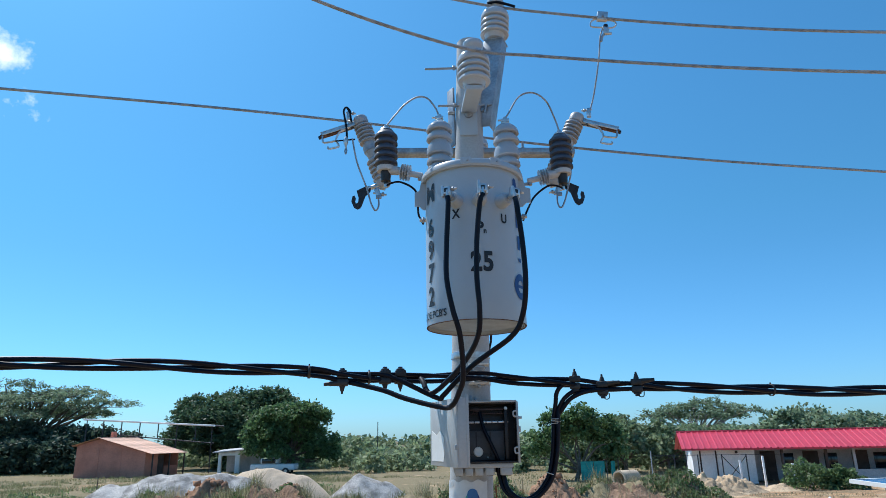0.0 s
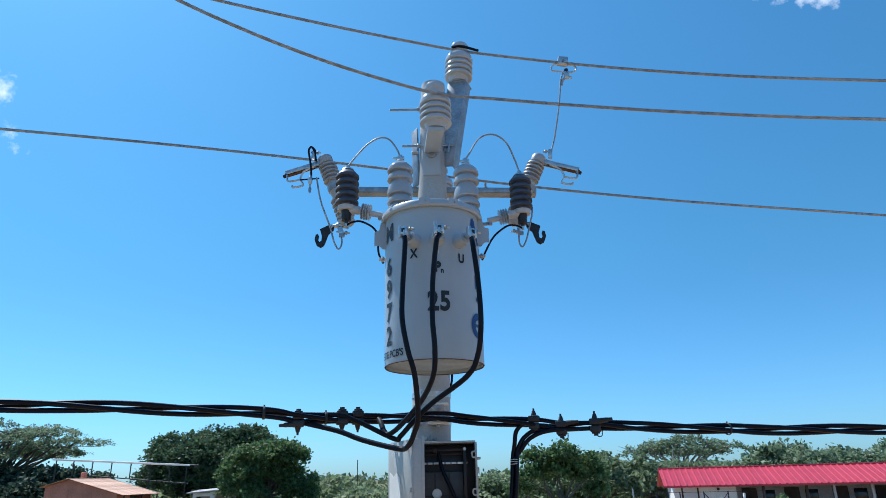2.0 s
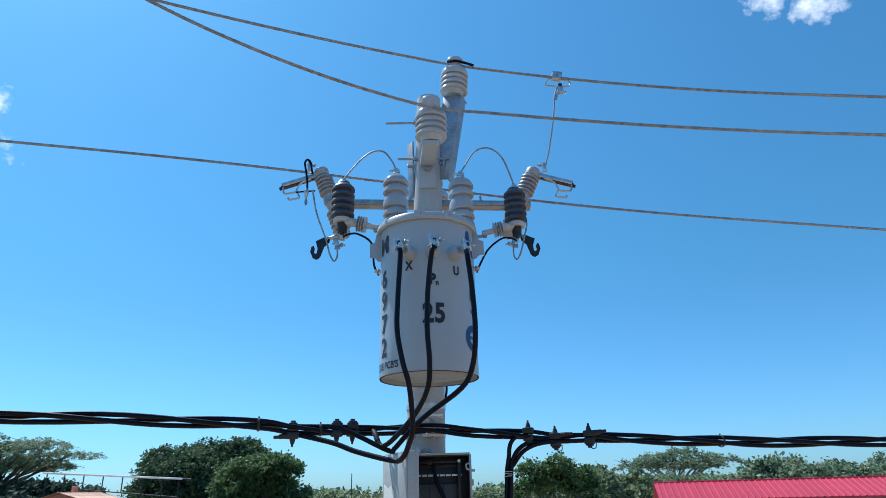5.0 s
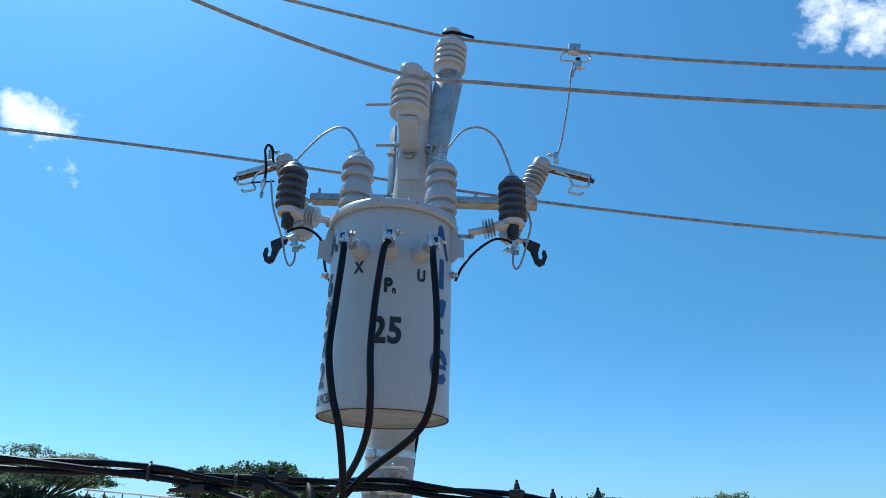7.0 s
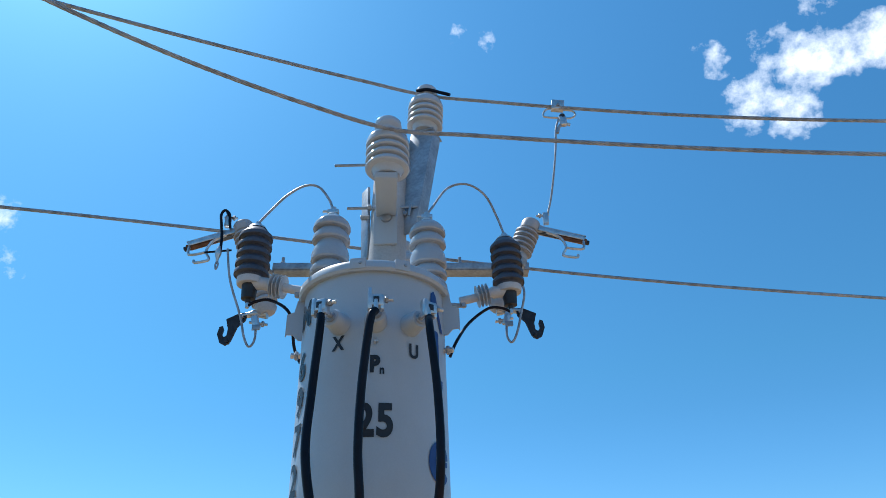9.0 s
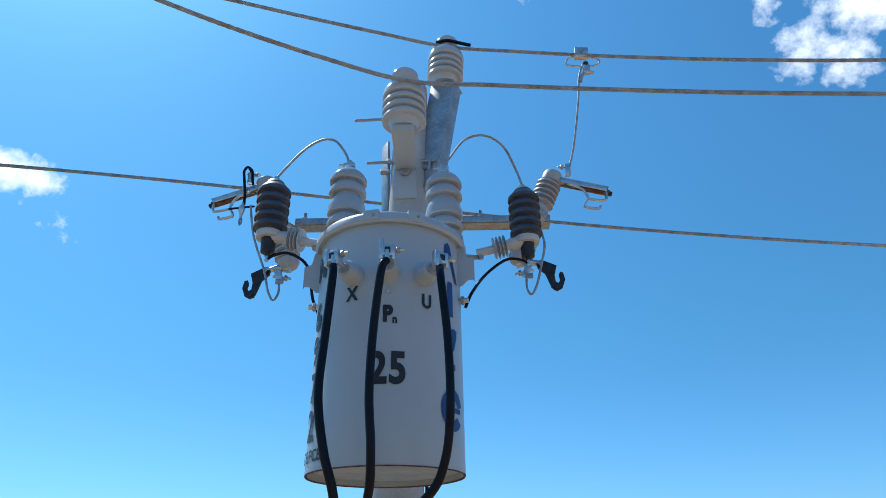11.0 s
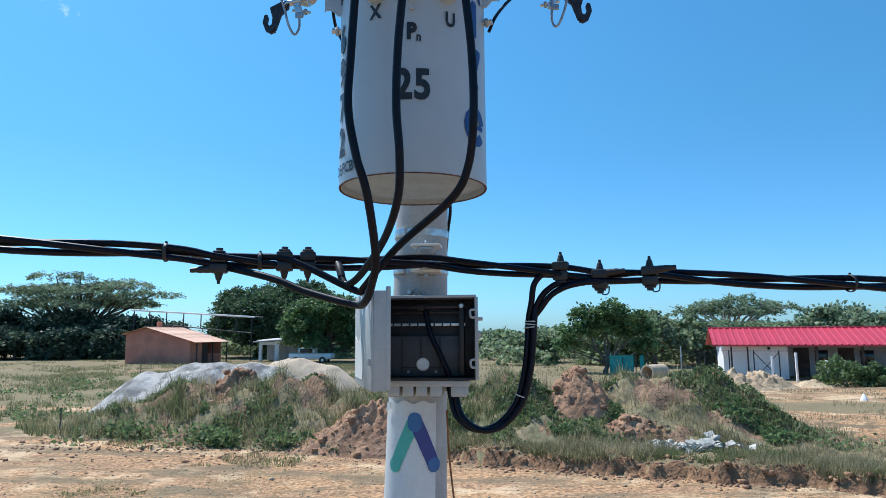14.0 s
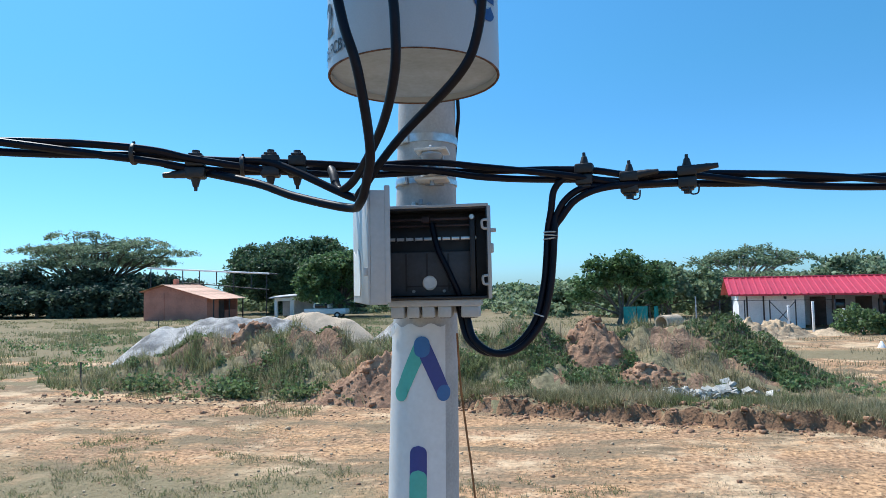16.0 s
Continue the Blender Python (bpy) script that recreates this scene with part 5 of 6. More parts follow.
ridge = thing("spoil_ridge", (-2, 17.6, 0), "long overgrown ridge of dumped soil with grass and weeds", "earth mound")
v, f = sheet(np.arange(-16, 11.5, 0.16), np.arange(13.4, 24, 0.16), lambda x, y: ridge_height(x, y) + base_height(x, y) - 0.09)
c = v[f].mean(1)
scar = worn_flank(c[:, 0], c[:, 1]) | ((wave(c[:, 0], c[:, 1], 1.1, 6) + 0.5 * wave(c[:, 0], c[:, 1], 3.7, 2)) > 0.12)
from_arrays("grassed_soil", v, f[~scar], [TURF], ridge)
from_arrays("bare_scar", v, f[scar], [SCAR], ridge, label="bare brown soil showing through the grass")


def heap(name, x, y, h, rx, ry, material, label, category, rough=0.2, seed=1, extra=(), res=0.09, blunt=0.03):
    """A loose pile on the ground."""
    t = thing(name, (x, y, 0), label, category, "heaps of loose material")
    bumps = [(x, y, h, rx, ry), *extra]
    x0, x1 = min(b[0] - 2.2 * b[3] for b in bumps), max(b[0] + 2.2 * b[3] for b in bumps)
    y0, y1 = min(b[1] - 2.2 * b[4] for b in bumps), max(b[1] + 2.2 * b[4] for b in bumps)

    def zf(X, Y):
        s = 0
        for bx, by, bh, sx, sy in bumps:
            d = np.sqrt(((X - bx) / sx) ** 2 + ((Y - by) / sy) ** 2)
            s = s + np.maximum(0, bh * (1.01 + 0.62 * math.sqrt(blunt) - 0.62 * np.sqrt(d * d + blunt))) ** 3
        z = s ** (1 / 3)
        bumpy = rough * (wave(X, Y, 3.1, seed) * 0.5 + wave(X, Y, 8.0, seed + 1) * 0.35 + wave(X, Y, 19.0, seed + 2) * 0.25)
        return z * (1 + 0.35 * bumpy) + bumpy * 0.25 * np.minimum(1, z) + base_height(X, Y) - 0.06
    v, f = sheet(np.arange(x0, x1, res), np.arange(y0, y1, res), zf)
    from_arrays("heap_body", v, f, [material], t)
    return t, zf


red_at = []
for x, y, h, rx, ry, extra in ((2.00, 17.9, 1.48, 0.72, 0.9, ((2.48, 17.2, 1.35, 0.75, 0.7), (1.95, 17.1, 1.2, 0.6, 0.6))), (-4.3, 16.0, 0.80, 0.75, 0.7, ((-3.4, 15.9, 1.25, 0.8, 0.7), (-4.9, 15.7, 0.42, 0.7, 0.5), (-2.8, 15.7, 0.75, 0.8, 0.6))), (-9.6, 19.7, 1.66, 1.05, 0.7, ((-8.8, 19.9, 1.6, 0.8, 0.6),)), (-6.5, 19.9, 1.95, 0.6, 0.6, ()), (3.4, 15.6, 0.62, 0.75, 0.5, ())):
    t, zf = heap("red_soil_heap", x, y, h, rx, ry, RED_SOIL, "heap of broken reddish clay soil with clods on the ridge", "soil heap", 0.62, int(x * 3) % 7, extra, 0.055, 0.22)
    red_at.append((t, x, y, h, rx, ry, zf, extra))
heap("gravel_heap", -13.8, 25.0, 1.84, 1.2, 1.8, GRAVEL, "long heap of pale grey crushed gravel behind the ridge", "gravel heap", 0.12, 2, ((-15.6, 24.6, 1.55, 1.1, 1.2), (-12.4, 25.2, 1.86, 1.2, 1.8), (-11.0, 25.4, 1.84, 1.2, 1.7), (-9.8, 25.4, 1.6, 1.1, 1.2)), blunt=0.14)
heap("sand_heap", -9.3, 27.0, 1.86, 1.4, 1.3, SAND, "heap of pale building sand behind the ridge", "sand heap", 0.08, 3, ((-10.5, 27.2, 1.80, 1.3, 1.3), (-7.9, 27.1, 1.6, 1.1, 1.1)), blunt=0.2)
heap("gravel_heap", -5.4, 27.0, 1.75, 1.3, 1.2, GRAVEL, "small heap of grey gravel beside the sand", "gravel heap", 0.12, 5, ((-4.2, 27.2, 1.35, 1.2, 1.1),))
for x, y, h in ((12.3, 35.0, 0.85), (14.0, 35.6, 0.98), (17.2, 36.5, 0.35), (12.9, 34.6, 0.4)):
    heap("yellow_soil_heap", x, y, h, 0.75, 0.7, YELLOW_SOIL, "low heap of yellowish soil in front of the red-roofed house", "soil heap", 1.1, int(x), ((x + 0.8, y, h * 0.5, 0.7, 0.6),), 0.08, 0.2)


# ---- loose clods and rubble ----
def chunk(points, sizes):
    """Broken lumps, joined: jittered boxes."""
    n = len(points)
    corner = np.array([[-1, -1, -1], [1, -1, -1], [1, 1, -1], [-1, 1, -1], [-1, -1, 1], [1, -1, 1], [1, 1, 1], [-1, 1, 1]], float)
    quads = np.array([[0, 3, 2, 1], [4, 5, 6, 7], [0, 1, 5, 4], [1, 2, 6, 5], [2, 3, 7, 6], [3, 0, 4, 7]])
    v = corner[None] * (0.5 * sizes)[:, None, None] * rng.uniform(0.45, 1.1, (n, 8, 3))
    a = rng.uniform(0, 6.28, n)
    ca, sa = np.cos(a)[:, None], np.sin(a)[:, None]
    x, y = v[:, :, 0] * ca - v[:, :, 1] * sa, v[:, :, 0] * sa + v[:, :, 1] * ca
    v = np.stack([x, y, v[:, :, 2] * 0.75], 2) + points[:, None, :]
    return v.reshape(-1, 3), (quads[None] + 8 * np.arange(n)[:, None, None]).reshape(-1, 4)


for t, x, y, h, rx, ry, zf, extra in red_at:
    n = 170
    px, py = rng.normal(x + 0.2, rx * 0.95, n), rng.normal(y - 0.35, ry * 0.8, n)
    v, f = chunk(np.stack([px, py, zf(px, py) + 0.01], 1), rng.gamma(0.9, 0.05, n) + 0.02)
    tagged(from_arrays("clod_litter", v, f, [RED_SOIL], t, smoothed=False), kind="stuff")
n = 2600
px = rng.uniform(-14, 12, n)
py = rng.normal(0, 1.1, n) * np.where(px < -2, 1.0, 0.35) + np.where(px < -2, 15.7, bank_line(px) + 0.05)
v, f = chunk(np.stack([px, py, base_height(px, py) + 0.005], 1), rng.gamma(1.2, 0.026, n) + 0.014)
tagged(from_arrays("soil_clods", v, f, [RED_SOIL], smoothed=False), "scattered reddish soil clods along the bank", "soil", kind="stuff")
n = 8000
px, py = rng.uniform(-11, 9.5, n), rng.uniform(4.5, 15, n)
v, f = chunk(np.stack([px, py, base_height(px, py) + 0.002], 1), rng.gamma(0.8, 0.012, n) + 0.008)
v2, f2 = chunk(np.stack([px + 0.1, py[::-1], base_height(px + 0.1, py[::-1]) + 0.001], 1)[:2600], rng.gamma(0.5, 0.016, 2600) + 0.006)
tagged(from_arrays("dark_crumbs", v2, f2, [RED_SOIL], smoothed=False), "dark soil crumbs and litter strewn over the yard", "soil", kind="stuff")
tagged(from_arrays("pebbles", v, f, [YELLOW_SOIL], smoothed=False), "small pebbles and soil crumbs strewn over the yard", "pebbles", kind="stuff")
rubble = thing("rubble_pile", (4.6, 14.2, 0.3), "low pile of pale broken concrete rubble beside the ridge", "rubble")
for k in range(120):
    x, y = 4.50 + rng.normal(0, 0.50), 14.2 + rng.normal(0, 0.17)
    z = float(base_height(np.array(x), np.array(y)) + ridge_height(np.array(x), np.array(y))) - 0.05
    s = float(rng.uniform(0.07, 0.26))
    bm = box(-s / 2, s / 2, -s * 0.36, s * 0.36, -s * 0.14, s * 0.14)
    for vv in bm.verts:
        vv.co *= float(rng.uniform(0.7, 1.25))
    bm.transform(Matrix.Translation((x, y, z + 0.05 + float(rng.uniform(0, 0.08)))) @ pose(0, 0, 0, *[float(a) for a in rng.uniform(-35, 35, 2)], float(rng.uniform(0, 180))))
    part("stone", bm, STONE, rubble, "", True)


# ---- grass and weeds ----
def blades(x, y, z, height, width, lean=0.45):
    n = len(x)
    a = rng.uniform(0, 2 * np.pi, n)
    b = rng.uniform(0, 2 * np.pi, n)
    h = height * rng.uniform(0.5, 1.3, n)
    w = width * rng.uniform(0.6, 1.4, n)
    l = h * lean * rng.uniform(0.1, 1.2, n)
    p = np.stack([x, y, z], 1)
    side = np.stack([np.cos(a) * w, np.sin(a) * w, 0 * a], 1)
    tip = p + np.stack([np.cos(b) * l, np.sin(b) * l, h], 1)
    v = np.stack([p - side, p + side, tip], 1).reshape(-1, 3)
    return v, np.arange(3 * n).reshape(-1, 3)


def leaves(p, size, flat=0.5, long=1.5):
    """Loose leaves or leaf sprays as small bent quads about the points p."""
    n = len(p)
    u = rng.normal(size=(n, 3))
    u[:, 2] *= flat
    u /= np.linalg.norm(u, axis=1)[:, None]
    w = rng.normal(size=(n, 3))
    w[:, 2] *= flat
    w -= u * (w * u).sum(1)[:, None]
    w /= np.linalg.norm(w, axis=1)[:, None]
    s = (size * rng.uniform(0.55, 1.35, n))[:, None]
    v = np.stack([p - u * s * long * 0.5, p + w * s * 0.5 + u * s * 0.05, p + u * s * long * 0.5, p - w * s * 0.5 + u * s * 0.05], 1).reshape(-1, 3)
    return v, np.arange(4 * n).reshape(-1, 4)


def patchy(x, y, f, s, keep):
    return wave(x, y, f, s) + 0.6 * wave(x, y, f * 3.1, s + 1) > keep


def top_height(x, y):
    return base_height(x, y) + np.maximum(0, ridge_height(x, y) - 0.09)


def sow(name, x, y, height, width, material, label, zf=top_height, lean=0.45):
    v, f = blades(x, y, zf(x, y) - 0.02, height, width, lean)
    ob = from_arrays(name, v, f, [material], smoothed=False)
    tagged(ob, label, "grass", kind="stuff")


n = 90000
x, y = rng.uniform(-15, 10.5, n), rng.uniform(13.4, 22, n)
k = (ridge_height(x, y) > 0.12) & patchy(x, y, 1.0, 4, -0.05) & patchy(x, y, 3.3, 7, -0.35) & ((wave(x, y, 1.1, 6) + 0.5 * wave(x, y, 3.7, 2)) < 0.2) & ~worn_flank(x, y)
sow("ridge_grass", x[k], y[k], 0.24, 0.012, GRASS, "rough green grass covering the soil ridge")
n = 26000
x, y = rng.uniform(-15, 10.5, n), rng.uniform(13.4, 22, n)
k = (ridge_height(x, y) > 0.08) & patchy(x, y, 0.8, 9, 0.05) & ~(worn_flank(x, y) & (rng.uniform(0, 1, n) < 0.7))
sow("ridge_straw", x[k], y[k], 0.42, 0.010, STRAW, "tall dry straw grass on the soil ridge", lean=0.6)
n = 30000
x, y = rng.uniform(-12, 0.5, n), rng.uniform(15.6, 19.5, n)
k = (ridge_height(x, y) > 0.25) & patchy(x, y, 2.3, 3, 0.45)
sow("ridge_tussocks", x[k], y[k], 0.50, 0.011, GRASS, "tall arching grass tussocks on the soil ridge", lean=0.75)
n = 42000
x = rng.uniform(-1.5, 13, n)
y = bank_line(x) + 0.04 + rng.gamma(1.1, 0.9, n)
k = patchy(x, y, 1.3, 2, -0.25) & patchy(x, y, 3.7, 6, -0.5)
sow("bank_grass", x[k], y[k], 0.17, 0.009, GRASS, "short green grass along the cut bank")
n = 120000
x, y = rng.uniform(-40, -7, n), 16.5 + 46 * rng.uniform(0, 1, n) ** 1.5
k = patchy(x, y, 0.45, 7, 0.12) & patchy(x, y, 1.9, 2, -0.35) & ((y > 21) | patchy(x, y, 0.9, 4, 0.2)) & ~((x > -20) & (y > 22.5) & (y < 28))
sow("field_grass", x[k], y[k], 0.30, 0.016, GRASS, "patchy field grass beyond the yard", base_height)
n = 70000
x, y = rng.uniform(-62, 34, n), rng.uniform(24, 80, n)
k = patchy(x, y, 0.3, 3, 0.1) & ~((x > 9) & (y > 14) & (y < 42) & patchy(x, y, 0.5, 1, -0.3))
sow("far_grass", x[k], y[k], 0.18, 0.026, GRASS, "pale meadow grass in front of the trees", base_height)
n = 16000
x = rng.uniform(-1.5, 11, n)
y = bank_line(x) + 0.05 + rng.gamma(1.4, 1.0, n)
k = patchy(x, y, 1.1, 12, -0.1)
sow("bank_straw", x[k], y[k], 0.26, 0.008, STRAW, "dry straw grass among the green along the bank", lean=0.8)
n = 14000
x, y = rng.uniform(7.5, 26, n), rng.uniform(11.5, 34, n)
k = patchy(x, y, 0.6, 5, 0.1)
sow("track_grass", x[k], y[k], 0.16, 0.016, STRAW, "thin dry grass beside the sandy track", base_height)
n = 70000
x, y = rng.uniform(-11, 9, n), rng.uniform(4.6, 12.5, n)
k = patchy(x, y, 0.7, 8, 0.30) | ((x < -0.5) & (y < 9.4) & patchy(x, y, 1.4, 3, -0.3))
sow("yard_grass", x[k], y[k], 0.05, 0.006, STRAW, "short trodden dry grass on the yard", base_height, 0.9)
n = 60000
x, y = rng.uniform(-9, 3.5, n), rng.uniform(4.4, 11.0, n)
k = patchy(x, y, 2.1, 5, -0.05) & patchy(x, y, 5.5, 2, -0.15) & (y < 9.6 - 0.35 * (x + 4) + 0.8 * wave(x, y, 1.1, 3))
sow("yard_turf", x[k], y[k], 0.085, 0.008, GRASS, "low dull green grass tufts on the yard", base_height, 0.9)
n = 8000
x, y = rng.uniform(-11.5, -5, n), rng.uniform(13.2, 16.6, n)
k = patchy(x, y, 0.9, 6, 0.2)
sow("low_grass", x[k], y[k], 0.14, 0.010, GRASS, "low green weeds at the foot of the ridge", base_height)

n = 26000
x, y = rng.uniform(-32, -8, n), rng.uniform(15.0, 44, n)
k = patchy(x, y, 0.8, 11, 0.42) & ~((x > -18) & (y > 22.5) & (y < 28)) & (ridge_height(x, y) < 0.1)
x, y = x[k], y[k]
v, f = leaves(np.stack([x, y, base_height(x, y) + rng.uniform(0.0, 0.28, len(x))], 1), 0.11, 0.8, 1.4)
tagged(from_arrays("field_weeds", v, f, [WEED], smoothed=False), "dark green weeds scattered over the field", "weeds", kind="stuff")
n = 120000
x, y = rng.uniform(-14, 10, n), rng.uniform(13.6, 20.5, n)
k = (ridge_height(x, y) > 0.10) & ~worn_flank(x, y) & (((x > -0.3) & (x < 3.3) & (y < 17.8) & patchy(x, y, 1.5, 2, -0.35)) | ((x > 4.9) & (x < 8.2) & patchy(x, y, 1.3, 5, -0.05)) | ((x < 0.3) & patchy(x, y, 1.2, 8, 0.42)))
x, y = x[k], y[k]
z = top_height(x, y) + rng.uniform(0.0, 0.26, len(x)) * (0.6 + 0.4 * wave(x, y, 2.2, 3))
v, f = leaves(np.stack([x, y, z], 1), 0.075, 0.8, 1.3)
tagged(from_arrays("weeds", v, f, [WEED], smoothed=False), "leafy dark green creeping weeds on the ridge", "weeds", kind="stuff")
for cx_, cy_, s in ((-8.6, 15.9, 0.42), (-7.9, 15.8, 0.30), (-6.2, 15.7, 0.36), (-5.6, 15.65, 0.30), (-11.0, 16.6, 0.4), (-12.0, 16.9, 0.35), (8.3, 14.6, 0.4)):
    clump = thing("weed_clump", (cx_, cy_, 0), "leafy dark green weed clump at the foot of the ridge", "weed", "weed clumps")
    n = 420
    p = rng.normal(size=(n, 3)) * np.array([s, s * 0.7, s * 0.42]) + np.array([cx_, cy_, s * 0.55])
    p[:, 2] = np.abs(p[:, 2]) + 0.02
    v, f = leaves(p, 0.085, 0.8, 1.4)
    from_arrays("foliage", v, f, [WEED], clump, smoothed=False)
    part("stem", tube([(cx_, cy_, -0.02), (cx_ + 0.02, cy_, s * 0.4), (cx_ + 0.05, cy_ - 0.02, s * 0.9)], 0.012, 5), BARK, clump)


# ---- trees ----
def limb(bm, a, b, r0, r1, bend=0.15):
    a, b = Vector(a), Vector(b)
    mid = a.lerp(b, 0.5) + Vector([float(q) for q in rng.normal(0, bend, 3)])
    tube([a, mid, b], [r0, r0 * 0.8 + r1 * 0.2, (r0 + r1) / 2, r1 * 0.8 + r0 * 0.2, r1], 7, 4, bm)


def tree(at, lobes, trunk, count, leaf, material, label, name="tree", flat=0.7, shell=0.55, bark=BARK, drop=0.0, bare=0):
    """A tree: tapered trunk and limbs to each lobe; the crown is leaf sprays set on the lobes' uneven shells."""
    t = thing(name, at, label, "tree")
    base = Vector(at)
    fork = base + Vector((float(rng.normal(0, 0.15)), 0, trunk[1]))
    bm = bmesh.new()
    limb(bm, base - Vector((0, 0, 0.3)), fork, trunk[0], trunk[0] * 0.7, 0.08)
    for lx, ly, lz, rx, ry, rz in lobes:
        limb(bm, fork, base + Vector((lx, ly, lz - rz * 0.25)), trunk[0] * 0.5, trunk[0] * 0.12, 0.3)
        for _ in range(bare):
            e = base + Vector((lx + float(rng.normal(0, rx * 0.5)), ly + float(rng.normal(0, ry * 0.5)), lz + rz * float(rng.uniform(0, 1.1))))
            limb(bm, base + Vector((lx, ly, lz - rz * 0.25)), e, trunk[0] * 0.14, trunk[0] * 0.03, 0.15)
    part("trunk", bm, bark, t)
    vol = np.array([rx * ry + rx * rz for _, _, _, rx, ry, rz in lobes])
    vs, fs, off = [], [], 0
    for (lx, ly, lz, rx, ry, rz), m in zip(lobes, (count * vol / vol.sum()).astype(int)):
        # sprays gather in tufts on the lobe
        tufts = max(10, m // 22)
        d = rng.normal(size=(tufts, 3))
        d /= np.linalg.norm(d, axis=1)[:, None]
        d[:, 2] = np.where(d[:, 2] < -0.35, -d[:, 2] * 0.4, d[:, 2])
        d *= (rng.uniform(shell, 1.0, tufts) ** 0.6)[:, None]
        k = rng.integers(0, tufts, m)
        p = d[k] * np.array([rx, ry, rz]) + rng.normal(size=(m, 3)) * np.array([1, 1, 0.7]) * leaf * 1.15
        p += np.array([base.x + lx, base.y + ly, base.z + lz])
        if drop:
            p[:, 2] -= drop * ((p[:, 0] - base.x - lx) ** 2 + (p[:, 1] - base.y - ly) ** 2) / (rx * rx)
        p[:, 2] = np.maximum(p[:, 2], 0.25)
        v, f = leaves(p, leaf, flat, 1.5)
        vs.append(v)
        fs.append(f + off)
        off += len(v)
    from_arrays("crown", np.concatenate(vs), np.concatenate(fs), [material], t, smoothed=False)
    return t


def dome(r, z0, z1, n, squash=1.0, seed=0):
    """Lobes over a rounded crown."""
    q = np.random.default_rng(seed)
    out = [(0, 0, (z0 + z1) / 2, r * 0.62, r * 0.62 * squash, (z1 - z0) * 0.42)]
    for k in range(n):
        a = 2.4 * k + float(q.uniform(-0.3, 0.3))
        h = float(q.uniform(0.12, 0.86))
        rr = r * math.sqrt(max(0.05, 1 - (h - 0.22) ** 2 * 1.5)) * 0.68
        s = float(q.uniform(0.26, 0.42)) * r
        out.append((rr * math.cos(a), rr * math.sin(a) * squash, z0 + (z1 - z0) * (0.10 + 0.76 * h), s, s * squash, s * 0.72))
    return out


def umbrella(r, z0, z1, n, seed=0):
    """Flat layered pads of a thorn tree."""
    q = np.random.default_rng(seed)
    out = []
    for k in range(n):
        a, d = 2.4 * k, r * math.sqrt((k + 0.3) / n) * 0.85
        s = float(q.uniform(0.22, 0.40)) * r
        out.append((d * math.cos(a), d * math.sin(a) * 0.7, z0 + (z1 - z0) * float(q.uniform(0.35, 1.0)) * (1.12 - 0.55 * d / r), s, s * 0.8, 0.62))
    return out


tree((-31.3, 82, 0), dome(9.2, 0.5, 11.4, 30, 0.7, 1), (0.45, 2.2), 62000, 0.27, MANGO, "broad dense dark green mango tree behind the huts")
tree((-20.2, 68, 0), dome(5.2, 0.3, 7.9, 22, 0.9, 2), (0.32, 1.6), 30000, 0.22, MANGO_LIGHT, "rounded mid-green tree beside the larger dark one")
tree((-62.8, 86, 0), umbrella(12.6, 5.2, 12.3, 46, 3), (0.55, 3.0), 42000, 0.19, ACACIA, "wide umbrella-shaped thorn tree with feathery grey-green foliage", flat=0.35, bark=BARK, drop=0.5, bare=2)
for x, y, r, h, s in ((-84, 84, 6.5, 7.6, 4), (-76, 81, 6.5, 7.8, 5), (-69, 80, 6, 7.4, 6), (-61.5, 81, 6, 7.0, 7), (-54.5, 82, 5.5, 6.2, 8), (-48.5, 83, 4.5, 5.6, 9), (-94, 88, 8, 7.6, 14), (-80, 77, 4.6, 4.6, 31), (-72.5, 76, 4.4, 4.8, 32), (-65, 77, 4.6, 4.4, 33), (-58, 77, 4.4, 4.6, 34), (-51.5, 78, 4.2, 4.2, 35)):
    tree((x, y, 0), dome(r, -0.8, h, 16, 0.8, s), (0.25, 1.2), 9000, 0.36, DEEP, "dense dark wood tree at the edge of the field")
tree((7.4, 48, 0), [(-2.2, 0, 3.0, 1.3, 1.2, 0.9), (-1.0, 0.3, 4.2, 1.5, 1.2, 1.0), (0.5, 0, 4.5, 1.4, 1.3, 0.9), (1.9, 0.2, 3.8, 1.5, 1.3, 0.9), (2.9, 0, 2.9, 1.1, 1.0, 0.8), (0.0, 0.6, 3.3, 2.0, 1.5, 1.0), (-2.8, 0.4, 2.0, 1.0, 1.0, 0.7), (3.0, 0.4, 1.9, 1.0, 1.0, 0.7)], (0.22, 0.7), 8500, 0.19, MANGO_LIGHT, "open-branched green tree with several low limbs", bare=2)
for x, y, r, h, s in ((13.0, 58, 3.4, 5.4, 10), (17.6, 60, 3.2, 5.0, 11), (9.0, 62, 3.4, 4.6, 12), (21.0, 64, 3.4, 4.4, 13), (25.5, 66, 3.6, 4.4, 15), (3.0, 66, 3.0, 3.6, 16)):
    tree((x, y, 0), dome(r, 0.2, h, 12, 0.9, s), (0.2, 1.0), 4200, 0.26, SCRUB, "rough grey-green tree in the scrub behind the fence")
tree((28.8, 83, 0), umbrella(7.6, 4.6, 7.3, 18, 21), (0.4, 2.6), 11000, 0.20, ACACIA, "flat-topped thorn tree behind the red-roofed house", flat=0.35, drop=0.5, bare=2, bark=DEADWOOD)
for x, y, r, h, s in ((46, 90, 7, 6.8, 22), (58, 92, 8, 6.4, 23), (38, 94, 5, 4.4, 24), (70, 95, 8, 6.2, 25)):
    tree((x, y, 0), dome(r, 0.2, h, 16, 0.8, s), (0.35, 1.6), 5200, 0.42, ACACIA, "broad pale green tree on the edge of the scrub")
